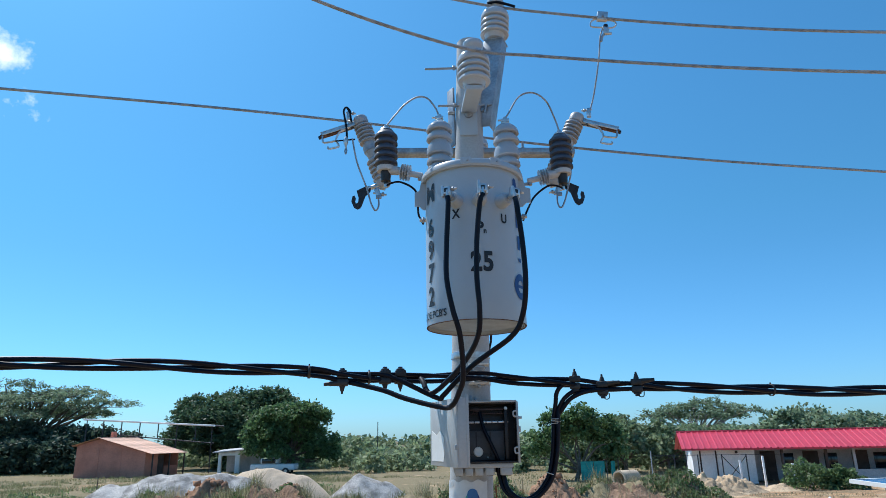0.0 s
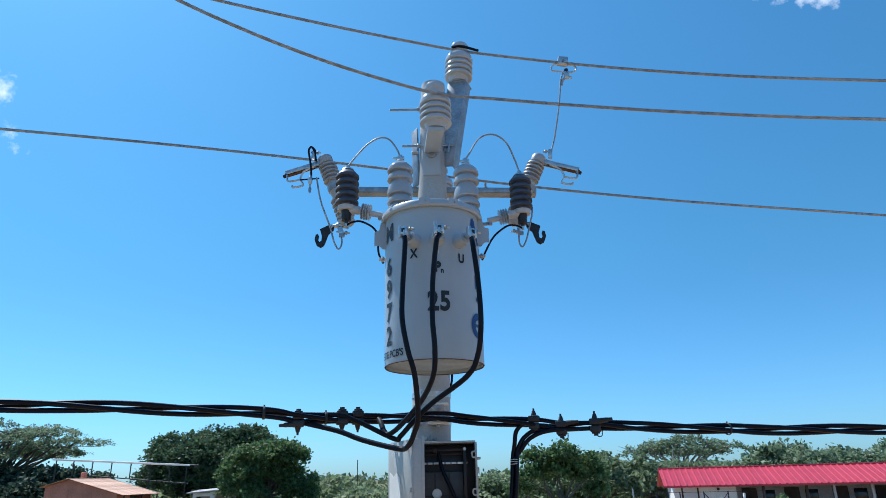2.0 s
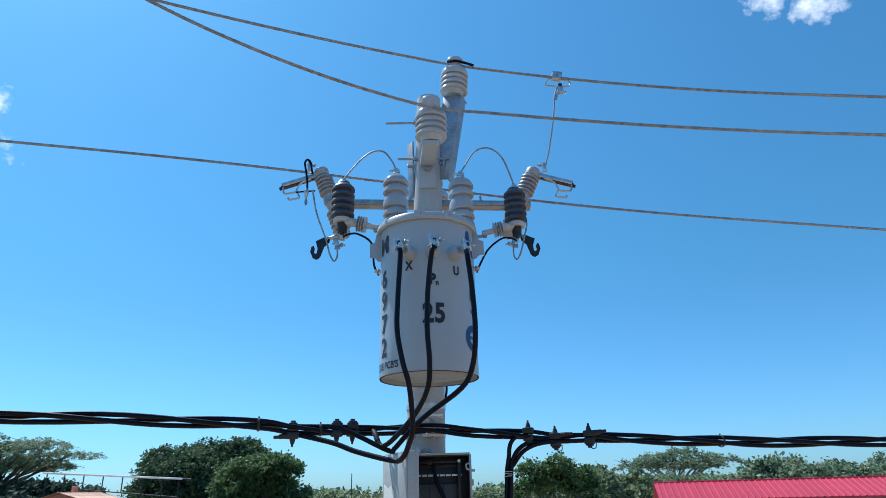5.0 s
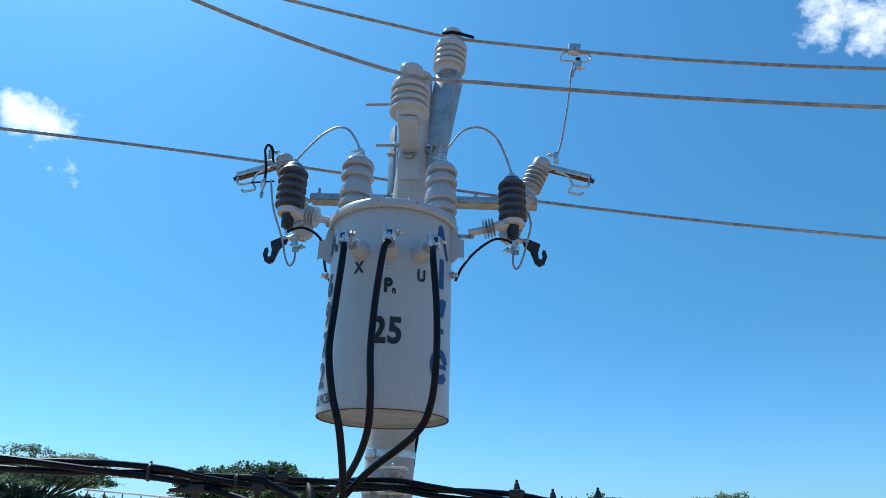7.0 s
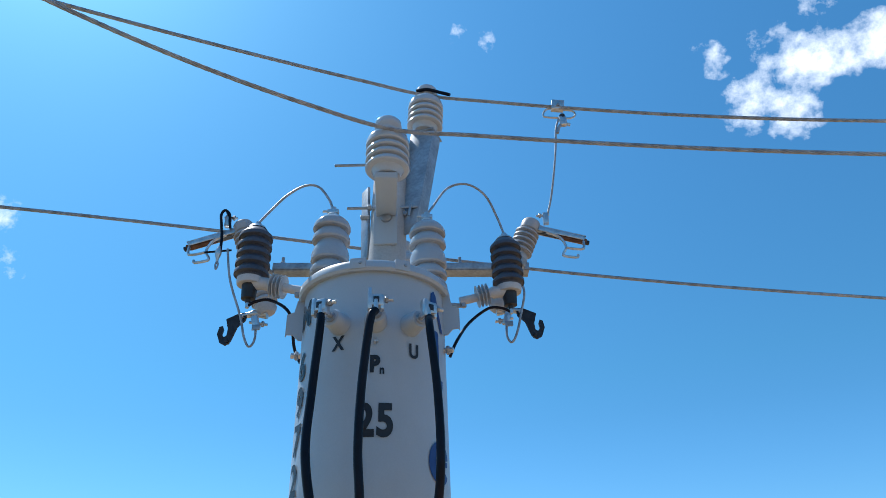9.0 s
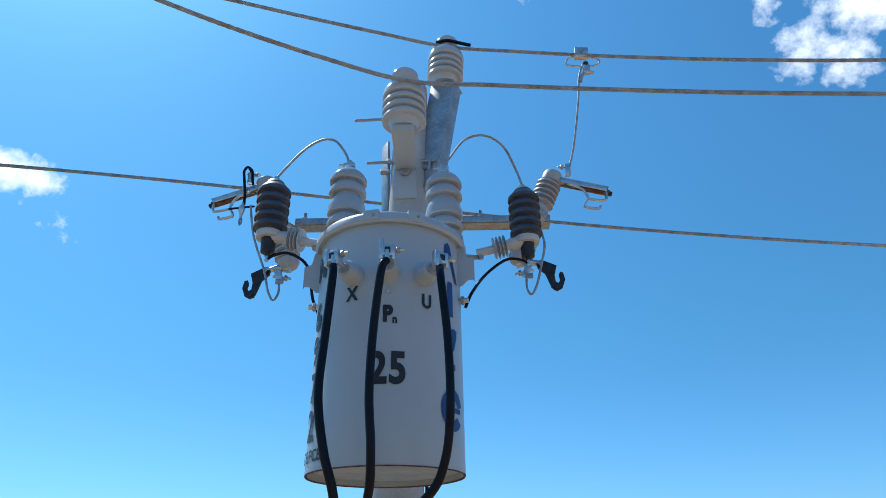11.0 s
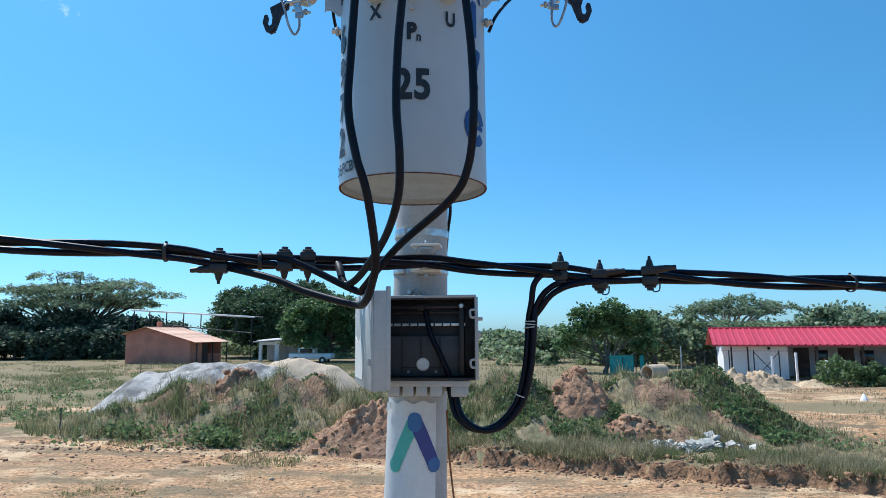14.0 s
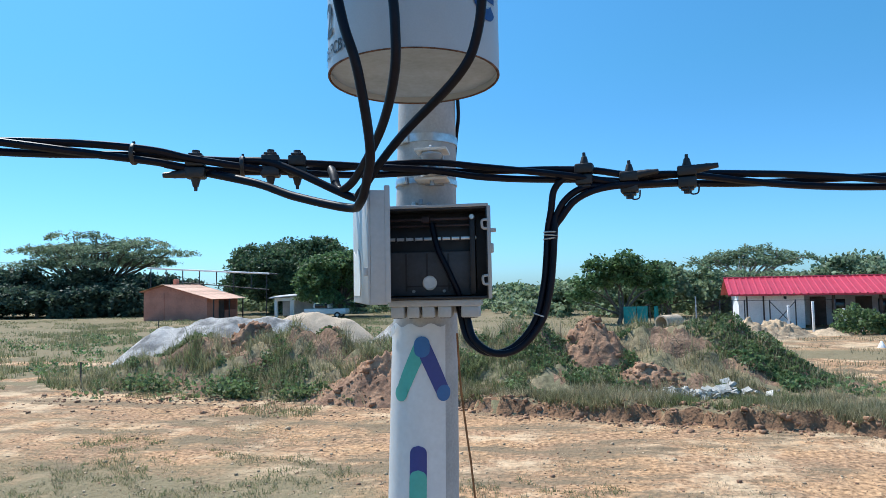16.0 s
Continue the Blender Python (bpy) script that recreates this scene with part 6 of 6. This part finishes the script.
dead = thing("dead_tree", (23.5, 72, 0), "bare bleached branches standing in the scrub", "tree")
bm = bmesh.new()
for k in range(9):
    a = Vector((23.5, 72, 2.2))
    e = a + Vector((float(rng.normal(0, 1.4)), float(rng.normal(0, 0.5)), float(rng.uniform(1.2, 3.4))))
    limb(bm, a, e, 0.07, 0.02, 0.2)
limb(bm, (23.5, 72, -0.2), (23.5, 72, 2.3), 0.14, 0.09, 0.1)
part("branches", bm, DEADWOOD, dead)
# belt of scrub that closes the view
vs, fs, off = [], [], 0
for k in range(150):
    a = radians(float(rng.uniform(-62, 62)))
    d = float(rng.uniform(92, 128)) * (1.25 if abs(a) > radians(25) else 1.0)
    x, y = d * math.sin(a), d * math.cos(a) - 2
    r, h = float(rng.uniform(3.2, 6.0)), float(rng.uniform(2.6, 4.6))
    q = rng.normal(size=(330, 3))
    q /= np.linalg.norm(q, axis=1)[:, None]
    q[:, 2] = np.abs(q[:, 2])
    p = q * np.array([r, r * 0.8, h * 0.9]) * (rng.uniform(0.6, 1, 330) ** 0.5)[:, None] + np.array([x, y, 0.1]) + rng.normal(0, 0.18, (330, 3))
    p[:, 2] = np.abs(p[:, 2])
    v, f = leaves(p, 0.62, 0.7, 1.4)
    vs.append(v)
    fs.append(f + off)
    off += len(v)
for k in range(170):
    x, y = float(rng.uniform(-34, 44)), float(rng.uniform(60, 92))
    if -44 < x < -12 and y < 78:
        continue
    r, h = float(rng.uniform(1.6, 3.2)), float(rng.uniform(1.2, 2.5))
    q = rng.normal(size=(200, 3))
    q /= np.linalg.norm(q, axis=1)[:, None]
    q[:, 2] = np.abs(q[:, 2])
    p = q * np.array([r, r * 0.8, h]) * (rng.uniform(0.6, 1, 200) ** 0.5)[:, None] + np.array([x, y, 0.1]) + rng.normal(0, 0.12, (200, 3))
    p[:, 2] = np.abs(p[:, 2])
    v, f = leaves(p, 0.42, 0.7, 1.4)
    vs.append(v)
    fs.append(f + off)
    off += len(v)
tagged(from_arrays("scrub", np.concatenate(vs), np.concatenate(fs), [SCRUB], smoothed=False), "low grey-green thorn scrub closing the horizon", "scrub", kind="stuff")
bush_at = ((18.9, 36.6, 1.55, 1.5, WEED, "rounded green bush in front of the red-roofed house"), (20.6, 36.2, 1.2, 1.2, WEED, "rounded green bush in front of the red-roofed house"), (10.9, 36.0, 0.75, 0.9, ACACIA, "pale broad-leaved shrub by the fence"))
for x, y, r, h, m_, label in bush_at:
    t = thing("bush", (x, y, 0), label, "bush", "bushes by the house")
    n = 2200
    q = rng.normal(size=(n, 3))
    q /= np.linalg.norm(q, axis=1)[:, None]
    q[:, 2] = np.abs(q[:, 2])
    p = q * np.array([r, r * 0.8, h]) * (rng.uniform(0.3, 1, n) ** 0.4)[:, None] * (1 + 0.22 * np.sin(q[:, 0] * 7) * np.cos(q[:, 2] * 9))[:, None] + np.array([x, y, 0.08])
    v, f = leaves(p, 0.13, 0.8, 1.4)
    from_arrays("foliage", v, f, [m_], t, smoothed=False)
    bm = bmesh.new()
    for k in range(5):
        limb(bm, (x, y, -0.05), (x + float(rng.normal(0, r * 0.4)), y + float(rng.normal(0, r * 0.3)), h * 0.7), 0.03, 0.01, 0.08)
    part("stems", bm, BARK, t)


# ---- red-roofed house ----
def at_house(o, angle):
    return Matrix.Translation(o) @ pose(0, 0, 0, 0, 0, angle)


def roof_sheets(parent, m, x0, count, pitch, y_low, z_low, y_high, z_high, material, ribs=2, rise=0.045):
    """Ribbed sheets side by side on one slope: one mesh, many pieces."""
    prof = []
    for r in range(ribs):
        a = pitch / ribs * r
        w_ = pitch / ribs
        prof += [(a, 0.0), (a + w_ * 0.38, 0.0), (a + w_ * 0.48, rise), (a + w_ * 0.66, rise), (a + w_ * 0.76, 0.0)]
    prof.append((pitch + 0.01, 0.0))
    up = Vector((0, z_low - z_high, y_high - y_low)).normalized() * (1 if y_high > y_low else -1)
    verts, faces = [], []
    for x, h in prof:
        for yy, zz in ((y_low, z_low), (y_high, z_high)):
            for th in (h, h - 0.02):
                verts.append(m @ (Vector((x0 + x, yy, zz)) + up * th))
    for k in range(len(prof) - 1):
        a, b = 4 * k, 4 * k + 4
        faces += [(a, b, b + 2, a + 2), (a + 1, a + 3, b + 3, b + 1), (a, a + 1, b + 1, b), (a + 2, b + 2, b + 3, a + 3)]
    first = solid("roof_sheet", verts, faces, material, parent)
    step = m.to_3x3() @ Vector((pitch, 0, 0))
    for k in range(1, count):
        ob = new("roof_sheet", first.data)
        ob.parent = parent
        ob.location = step * k


house = thing("red_roofed_house", (14.8, 43.1, 0), "long low white house with a red ribbed sheet-metal roof", "house")
m = at_house((14.5, 43.1, -0.17), -12)
part("wall", box(0, 3.9, 0, 0.15, -0.1, 2.52, 0, m), WHITEWASH, house, "whitewashed front wall")
part("wall", box(0, 0.15, 0.15, 4.9, -0.1, 2.6, 0, m), WHITEWASH, house)
solid("gable", [m @ Vector(p) for p in ((0.02, -0.05, 2.5), (0.02, 5.0, 2.5), (0.02, 2.2, 3.42), (0.13, -0.05, 2.5), (0.13, 5.0, 2.5), (0.13, 2.2, 3.42))], [(0, 2, 1), (3, 4, 5), (0, 1, 4, 3), (1, 2, 5, 4), (2, 0, 3, 5)], WHITEWASH, house)
part("wall", box(3.75, 3.9, 0.15, 2.6, -0.1, 2.5, 0, m), WHITEWASH, house)
part("porch_wall", box(3.9, 17.5, 2.6, 2.75, -0.1, 2.6, 0, m), GREY_WALL, house, "bare cement wall under the porch roof")
part("wall", box(0.15, 17.5, 4.75, 4.9, -0.1, 2.5, 0, m), GREY_WALL, house)
part("wall", box(17.35, 17.5, 0, 4.75, -0.1, 2.6, 0, m), GREY_WALL, house)
part("parapet", box(9.6, 17.35, 0.0, 0.14, -0.1, 1.0, 0, m), GREY_WALL, house)
part("floor_slab", box(-0.2, 17.6, -0.5, 4.95, -0.1, 0.10, 0.02, m), GREY_WALL, house)
d = part("door", box(0.55, 1.45, -0.03, 0.02, 0.1, 2.15, 0.01, m), WHITEWASH, house, "pale door in the front wall")
part("door_frame", box(0.45, 0.55, -0.04, 0.03, 0.1, 2.25, 0.01, m), SHADE_WALL, d)
part("door_frame", box(1.45, 1.55, -0.04, 0.03, 0.1, 2.25, 0.01, m), SHADE_WALL, d)
part("wall_lamp", box(2.70, 2.86, -0.14, 0.0, 2.05, 2.22, 0.03, m), FENCE, house)
for x in (4.7, 7.4, 10.4, 13.0):
    # dark slab on the porch wall stands for the shade in a doorway
    dd = part("doorway_shade_slab", box(x, x + 0.95, 2.54, 2.6, 0.1, 2.1, 0.01, m), SHADE_WALL, house, "dark slab painted as the shade of a doorway under the porch")
    part("inner_window", box(x + 1.3, x + 2.1, 2.55, 2.6, 0.95, 1.95, 0.01, m), GLASS_DARK, house)
for x in (5.5, 8.1, 9.7, 11.9, 14.2, 16.6):
    part("porch_post", box(x, x + 0.16, -0.02, 0.14, 0.1, 2.42, 0.01, m), SHADE_WALL if x < 9 else GREY_WALL, house)
part("eave_beam", box(3.9, 17.5, -0.06, 0.12, 2.34, 2.50, 0.01, m), SHADE_WALL, house)
part("fascia", box(-0.7, 17.9, -0.93, -0.90, 2.28, 2.40, 0, m), RED_SHEET, house)
roof = part("roof", box(-0.7, 17.9, 2.08, 2.32, 3.44, 3.56, 0.03, m), RED_SHEET, house, "red ribbed sheet-metal roof")
roof_sheets(roof, m, -0.7, 23, 0.81, -0.95, 2.39, 2.2, 3.49, RED_SHEET)
roof_sheets(roof, m, -0.7, 23, 0.81, 5.5, 2.25, 2.2, 3.49, RED_SHEET)

fence = thing("wire_fence", (11.3, 41.2, 0), "dark steel post-and-wire fence with a braced gate beside the house", "fence")
fm = at_house((11.3, 41.4, 0), -12)
for k in (0, 2, 3, 4, 6, 8, 11):
    h = 2.15 if k == 0 else 1.9
    part("post", box(k * 0.72 - 0.035, k * 0.72 + 0.035, -0.035, 0.035, -0.1, h, 0.01, fm), FENCE if k else GREY_WALL, fence)
for z in (0.12, 1.86):
    part("rail", box(0, 7.92, -0.012, 0.012, z - 0.012, z + 0.012, 0, fm), FENCE, fence)
for k in range(44):
    part("mesh_wire", box(k * 0.05 - 0.003, k * 0.05 + 0.003, -0.003, 0.003, 0.05, 1.86, 0, fm), FENCE, fence)
for a, b in (((4.32, 0.1), (5.76, 1.8)), ((4.32, 1.8), (5.76, 0.1))):
    part("brace", rod(fm @ Vector((a[0], -0.02, a[1])), fm @ Vector((b[0], -0.02, b[1])), 0.025, 8), FENCE, fence)
for x, y, h in ((17.6, 39.4, 1.75), (16.5, 40.2, 1.5), (19.3, 39.3, 1.3), (20.1, 38.9, 0.9)):
    p = thing("white_post", (x, y, 0), "plain white-painted wooden post in front of the house", "post", "white posts")
    part("post", box(x - 0.06, x + 0.06, y - 0.06, y + 0.06, -0.1, h, 0.015), WHITEWASH, p)
    part("post_cap", box(x - 0.07, x + 0.07, y - 0.07, y + 0.07, h, h + 0.03, 0.01), WHITEWASH, p)
marker = thing("white_marker", (16.0, 28.9, 0), "small white pyramid marker on the sandy track", "marker")
part("pyramid", lathe([(0, 0.30), (0.04, 0.28), (0.17, 0.02), (0.18, 0.0), (0, 0)], Matrix.Translation((16.0, 28.9, 0.0)), 8), WHITEWASH, marker)
pipe = thing("concrete_pipe", (9.0, 40.0, 0), "short pale concrete drain pipe lying in the grass", "pipe")
part("ring", lathe([(0.40, 0), (0.50, 0), (0.50, 1.6), (0.40, 1.6), (0.40, 0)], axis((8.7, 39.5, 0.56), (0.75, 0.65, 0)), 28), SAND, pipe)
line2 = thing("clothes_line", (9.0, 47, 0), "turquoise cloths hanging on a wire between posts", "clothes line")
for x in (7.3, 9.45, 10.3):
    part("post", rod((x, 47, -0.1), (x, 47, 1.45), 0.04, 8), BARK, line2)
part("wire", rod((7.3, 47, 1.38), (10.3, 47, 1.38), 0.006, 6), FENCE, line2)
for x0, x1, z0 in ((7.55, 8.45, 0.05), (8.50, 9.30, 0.2), (9.75, 10.05, 0.3)):
    vs = []
    for i in range(13):
        for j in range(9):
            u, w_ = i / 12, j / 8
            vs.append((x0 + (x1 - x0) * u, 47 + 0.06 * math.sin(u * 11 + w_ * 2) * w_, 1.38 - (1.38 - z0) * w_ + 0.03 * math.sin(u * 5) * w_))
    fs = [(i * 9 + j, i * 9 + j + 1, i * 9 + j + 10, i * 9 + j + 9) for i in range(12) for j in range(8)]
    solid("cloth", vs, fs, CLOTH, line2, "", False)

# ---- clay hut, frame and shed on the far side ----
hut = thing("terracotta_hut", (-41.9, 64.8, 0), "small terracotta-rendered hut with a faded clay roof", "hut")
m = at_house((-41.9, 64.8, 0), -7)
out = [(0, -0.1), (8.0, -0.1), (8.0, 2.42), (2.6, 3.86), (0, 3.24)]
bm = prism(out, 0.18, m @ Matrix.Translation((0, 0.09, 0)) @ pose(0, 0, 0, 90, 0, 0))
part("gable_wall", bm, CLAY_WALL, hut)
for x in (2.6, 5.2):
    part("pilaster", box(x - 0.09, x + 0.09, -0.03, 0.0, -0.1, 3.0 if x < 4 else 2.9, 0.01, m), CLAY_WALL, hut)
part("wall", box(0, 0.16, 0.18, 6.0, -0.1, 3.2, 0, m), CLAY_WALL, hut)
part("wall", box(0.16, 8.0, 5.84, 6.0, -0.1, 2.4, 0, m), CLAY_WALL, hut)
part("wall", box(7.84, 8.0, 0.18, 2.2, -0.1, 2.4, 0, m), CLAY_WALL, hut)
part("wall", box(7.84, 8.0, 3.4, 5.84, -0.1, 1.0, 0, m), CLAY_WALL, hut)
# dark sheet across the opening, painted as the hut's shaded inside
part("doorway", box(7.86, 7.92, 2.2, 3.4, 0, 2.1, 0, m), SHADE_WALL, hut)
for y in (0.2, 3.2, 6.0):
    part("porch_post", box(8.6, 8.72, y, y + 0.12, -0.1, 2.32, 0.01, m), SHADE_WALL, hut)
part("roof_ridge", box(2.45, 2.75, -0.4, 6.4, 3.93, 4.00, 0.03, m), CLAY_TILE, hut)
mr = m @ pose(2.6, -0.4, 0, 0, 0, 90)
slope = part("roof", box(-0.35, -0.28, -0.35, 6.3, 3.14, 3.24, 0.01, m), CLAY_TILE, hut, "faded terracotta tile roof")
roof_sheets(slope, mr, 0, 14, 0.485, -6.3, 2.29, 0.0, 3.98, CLAY_TILE, 2, 0.008)
roof_sheets(slope, mr, 0, 14, 0.485, 3.0, 3.22, 0.0, 3.98, CLAY_TILE, 2, 0.008)
part("chimney_pot", rod(m @ Vector((1.9, 3.0, 3.7)), m @ Vector((1.9, 3.0, 4.6)), 0.3, 10), CLAY_WALL, hut)

frame_ = thing("steel_shed_frame", (-38, 71, 0), "unroofed steel shed frame standing behind the terracotta hut", "frame")
A, B = Vector((-46.0, 72, 6.15)), Vector((-29.6, 70.4, 5.10))
for dy in (0, 2.6):
    part("top_beam", rod(A + Vector((0, dy, 0)), B + Vector((0, dy, 0)), 0.10, 8), WHITEWASH if dy == 0 else FENCE, frame_)
part("lower_rail", rod(A.lerp(B, 0.30) - Vector((0, 0, 1.55)), B - Vector((0, 0, 1.9)), 0.06, 8), FENCE, frame_)
for k, u in enumerate((0.03, 0.16, 0.30, 0.44, 0.58, 0.72, 0.86, 0.98)):
    p = A.lerp(B, u)
    part("post", rod((p.x, p.y, -0.1 if k in (2, 5, 7, 0) else p.z - 1.7), (p.x, p.y, p.z), 0.065, 8), FENCE, frame_)
    part("cross_tie", rod((p.x, p.y, p.z), (p.x, p.y + 2.6, p.z), 0.05, 8), FENCE, frame_)
shed = thing("white_shed", (-28.8, 70, 0), "small white open-fronted shed with a sloping roof", "shed")
part("post", box(-28.8, -28.45, 70, 70.3, -0.1, 2.2, 0.02), WHITEWASH, shed)
part("post", box(-26.9, -26.4, 70, 70.3, -0.1, 2.3, 0.02), WHITEWASH, shed)
part("lintel", box(-28.45, -26.9, 70, 70.3, 1.85, 2.2, 0.02), WHITEWASH, shed)
part("back_wall", box(-28.8, -25.0, 72.6, 72.75, -0.1, 2.4), GREY_WALL, shed)
part("roof", box(0, 4.6, -0.5, 3.0, 0, 0.12, 0.02, Matrix.Translation((-29.3, 70, 2.18)) @ pose(0, 0, 0, 4, -4, 0)), GREY_WALL, shed)
truck = thing("white_pickup", (-20.80, 65.0, 0), "white pickup truck parked under the trees", "pickup truck")
part("body", box(-23.20, -18.60, 64.2, 65.9, 0.45, 1.05, 0.12), CAR_WHITE, truck)
cab = part("cab", box(-22.20, -20.40, 64.3, 65.8, 1.05, 1.68, 0.16), CAR_WHITE, truck)
part("side_window", box(-22.00, -20.60, 64.28, 64.32, 1.12, 1.56, 0.01), GLASS_DARK, cab)
part("windscreen", box(-22.23, -22.18, 64.45, 65.65, 1.12, 1.56, 0.01), GLASS_DARK, cab)
for x in (-22.40, -19.50):
    for y in (64.25, 65.85):
        wh = part("wheel", rod((x, y - 0.1, 0.36), (x, y + 0.1, 0.36), 0.36, 20), BLACK_PLASTIC, truck)
        part("rim", rod((x, y - 0.115, 0.36), (x, y + 0.115, 0.36), 0.19, 14), BRIGHT, wh)
mast = thing("thin_mast", (-12.5, 80, 0), "thin dark mast rising from the scrub", "mast")
part("pole", rod((-12.5, 80, -0.2), (-12.5, 80, 5.45), 0.05, 8), FENCE, mast)
solar = thing("solar_panel", (4.12, 4.0, 0), "blue solar panel with a white frame on a thin post", "solar panel")
sm = Matrix(((0.997, 0.27, 0.0, 3.742), (0.07, -0.962, 0.0, 3.929), (0.02, -0.05, 1.0, 2.641), (0, 0, 0, 1)))
part("cells", box(0.03, 1.62, 0.03, 0.95, -0.006, 0.004, 0, sm), SOLAR, solar, "dark blue glazed solar cells")
for b_ in ((0, 1.65, 0, 0.03), (0, 1.65, 0.95, 0.98), (0, 0.03, 0.03, 0.95), (1.62, 1.65, 0.03, 0.95)):
    part("frame_rail", box(*b_, -0.03, 0.008, 0, sm), WHITE_PLASTIC, solar)
for k in range(1, 10):
    part("cell_joint", box(0.03 + k * 0.159 - 0.002, 0.03 + k * 0.159 + 0.002, 0.03, 0.95, 0.004, 0.006, 0, sm), BRIGHT, solar)
part("post", rod((4.30, 3.62, -0.2), (4.30, 3.62, 2.62), 0.03, 10), GALVANISED, solar)
part("support_rail", box(0.1, 1.55, 0.30, 0.34, -0.07, -0.03, 0, sm), GALVANISED, solar)
for x, y, h in ((-20.9, 33, 1.5), (-13.8, 16.9, 0.9)):
    st = thing("fence_stake", (x, y, 0), "thin wooden stake standing in the field", "stake", "stakes in the field")
    part("stake", rod((x, y, -0.1), (x, y, h), 0.025, 7), BARK, st)
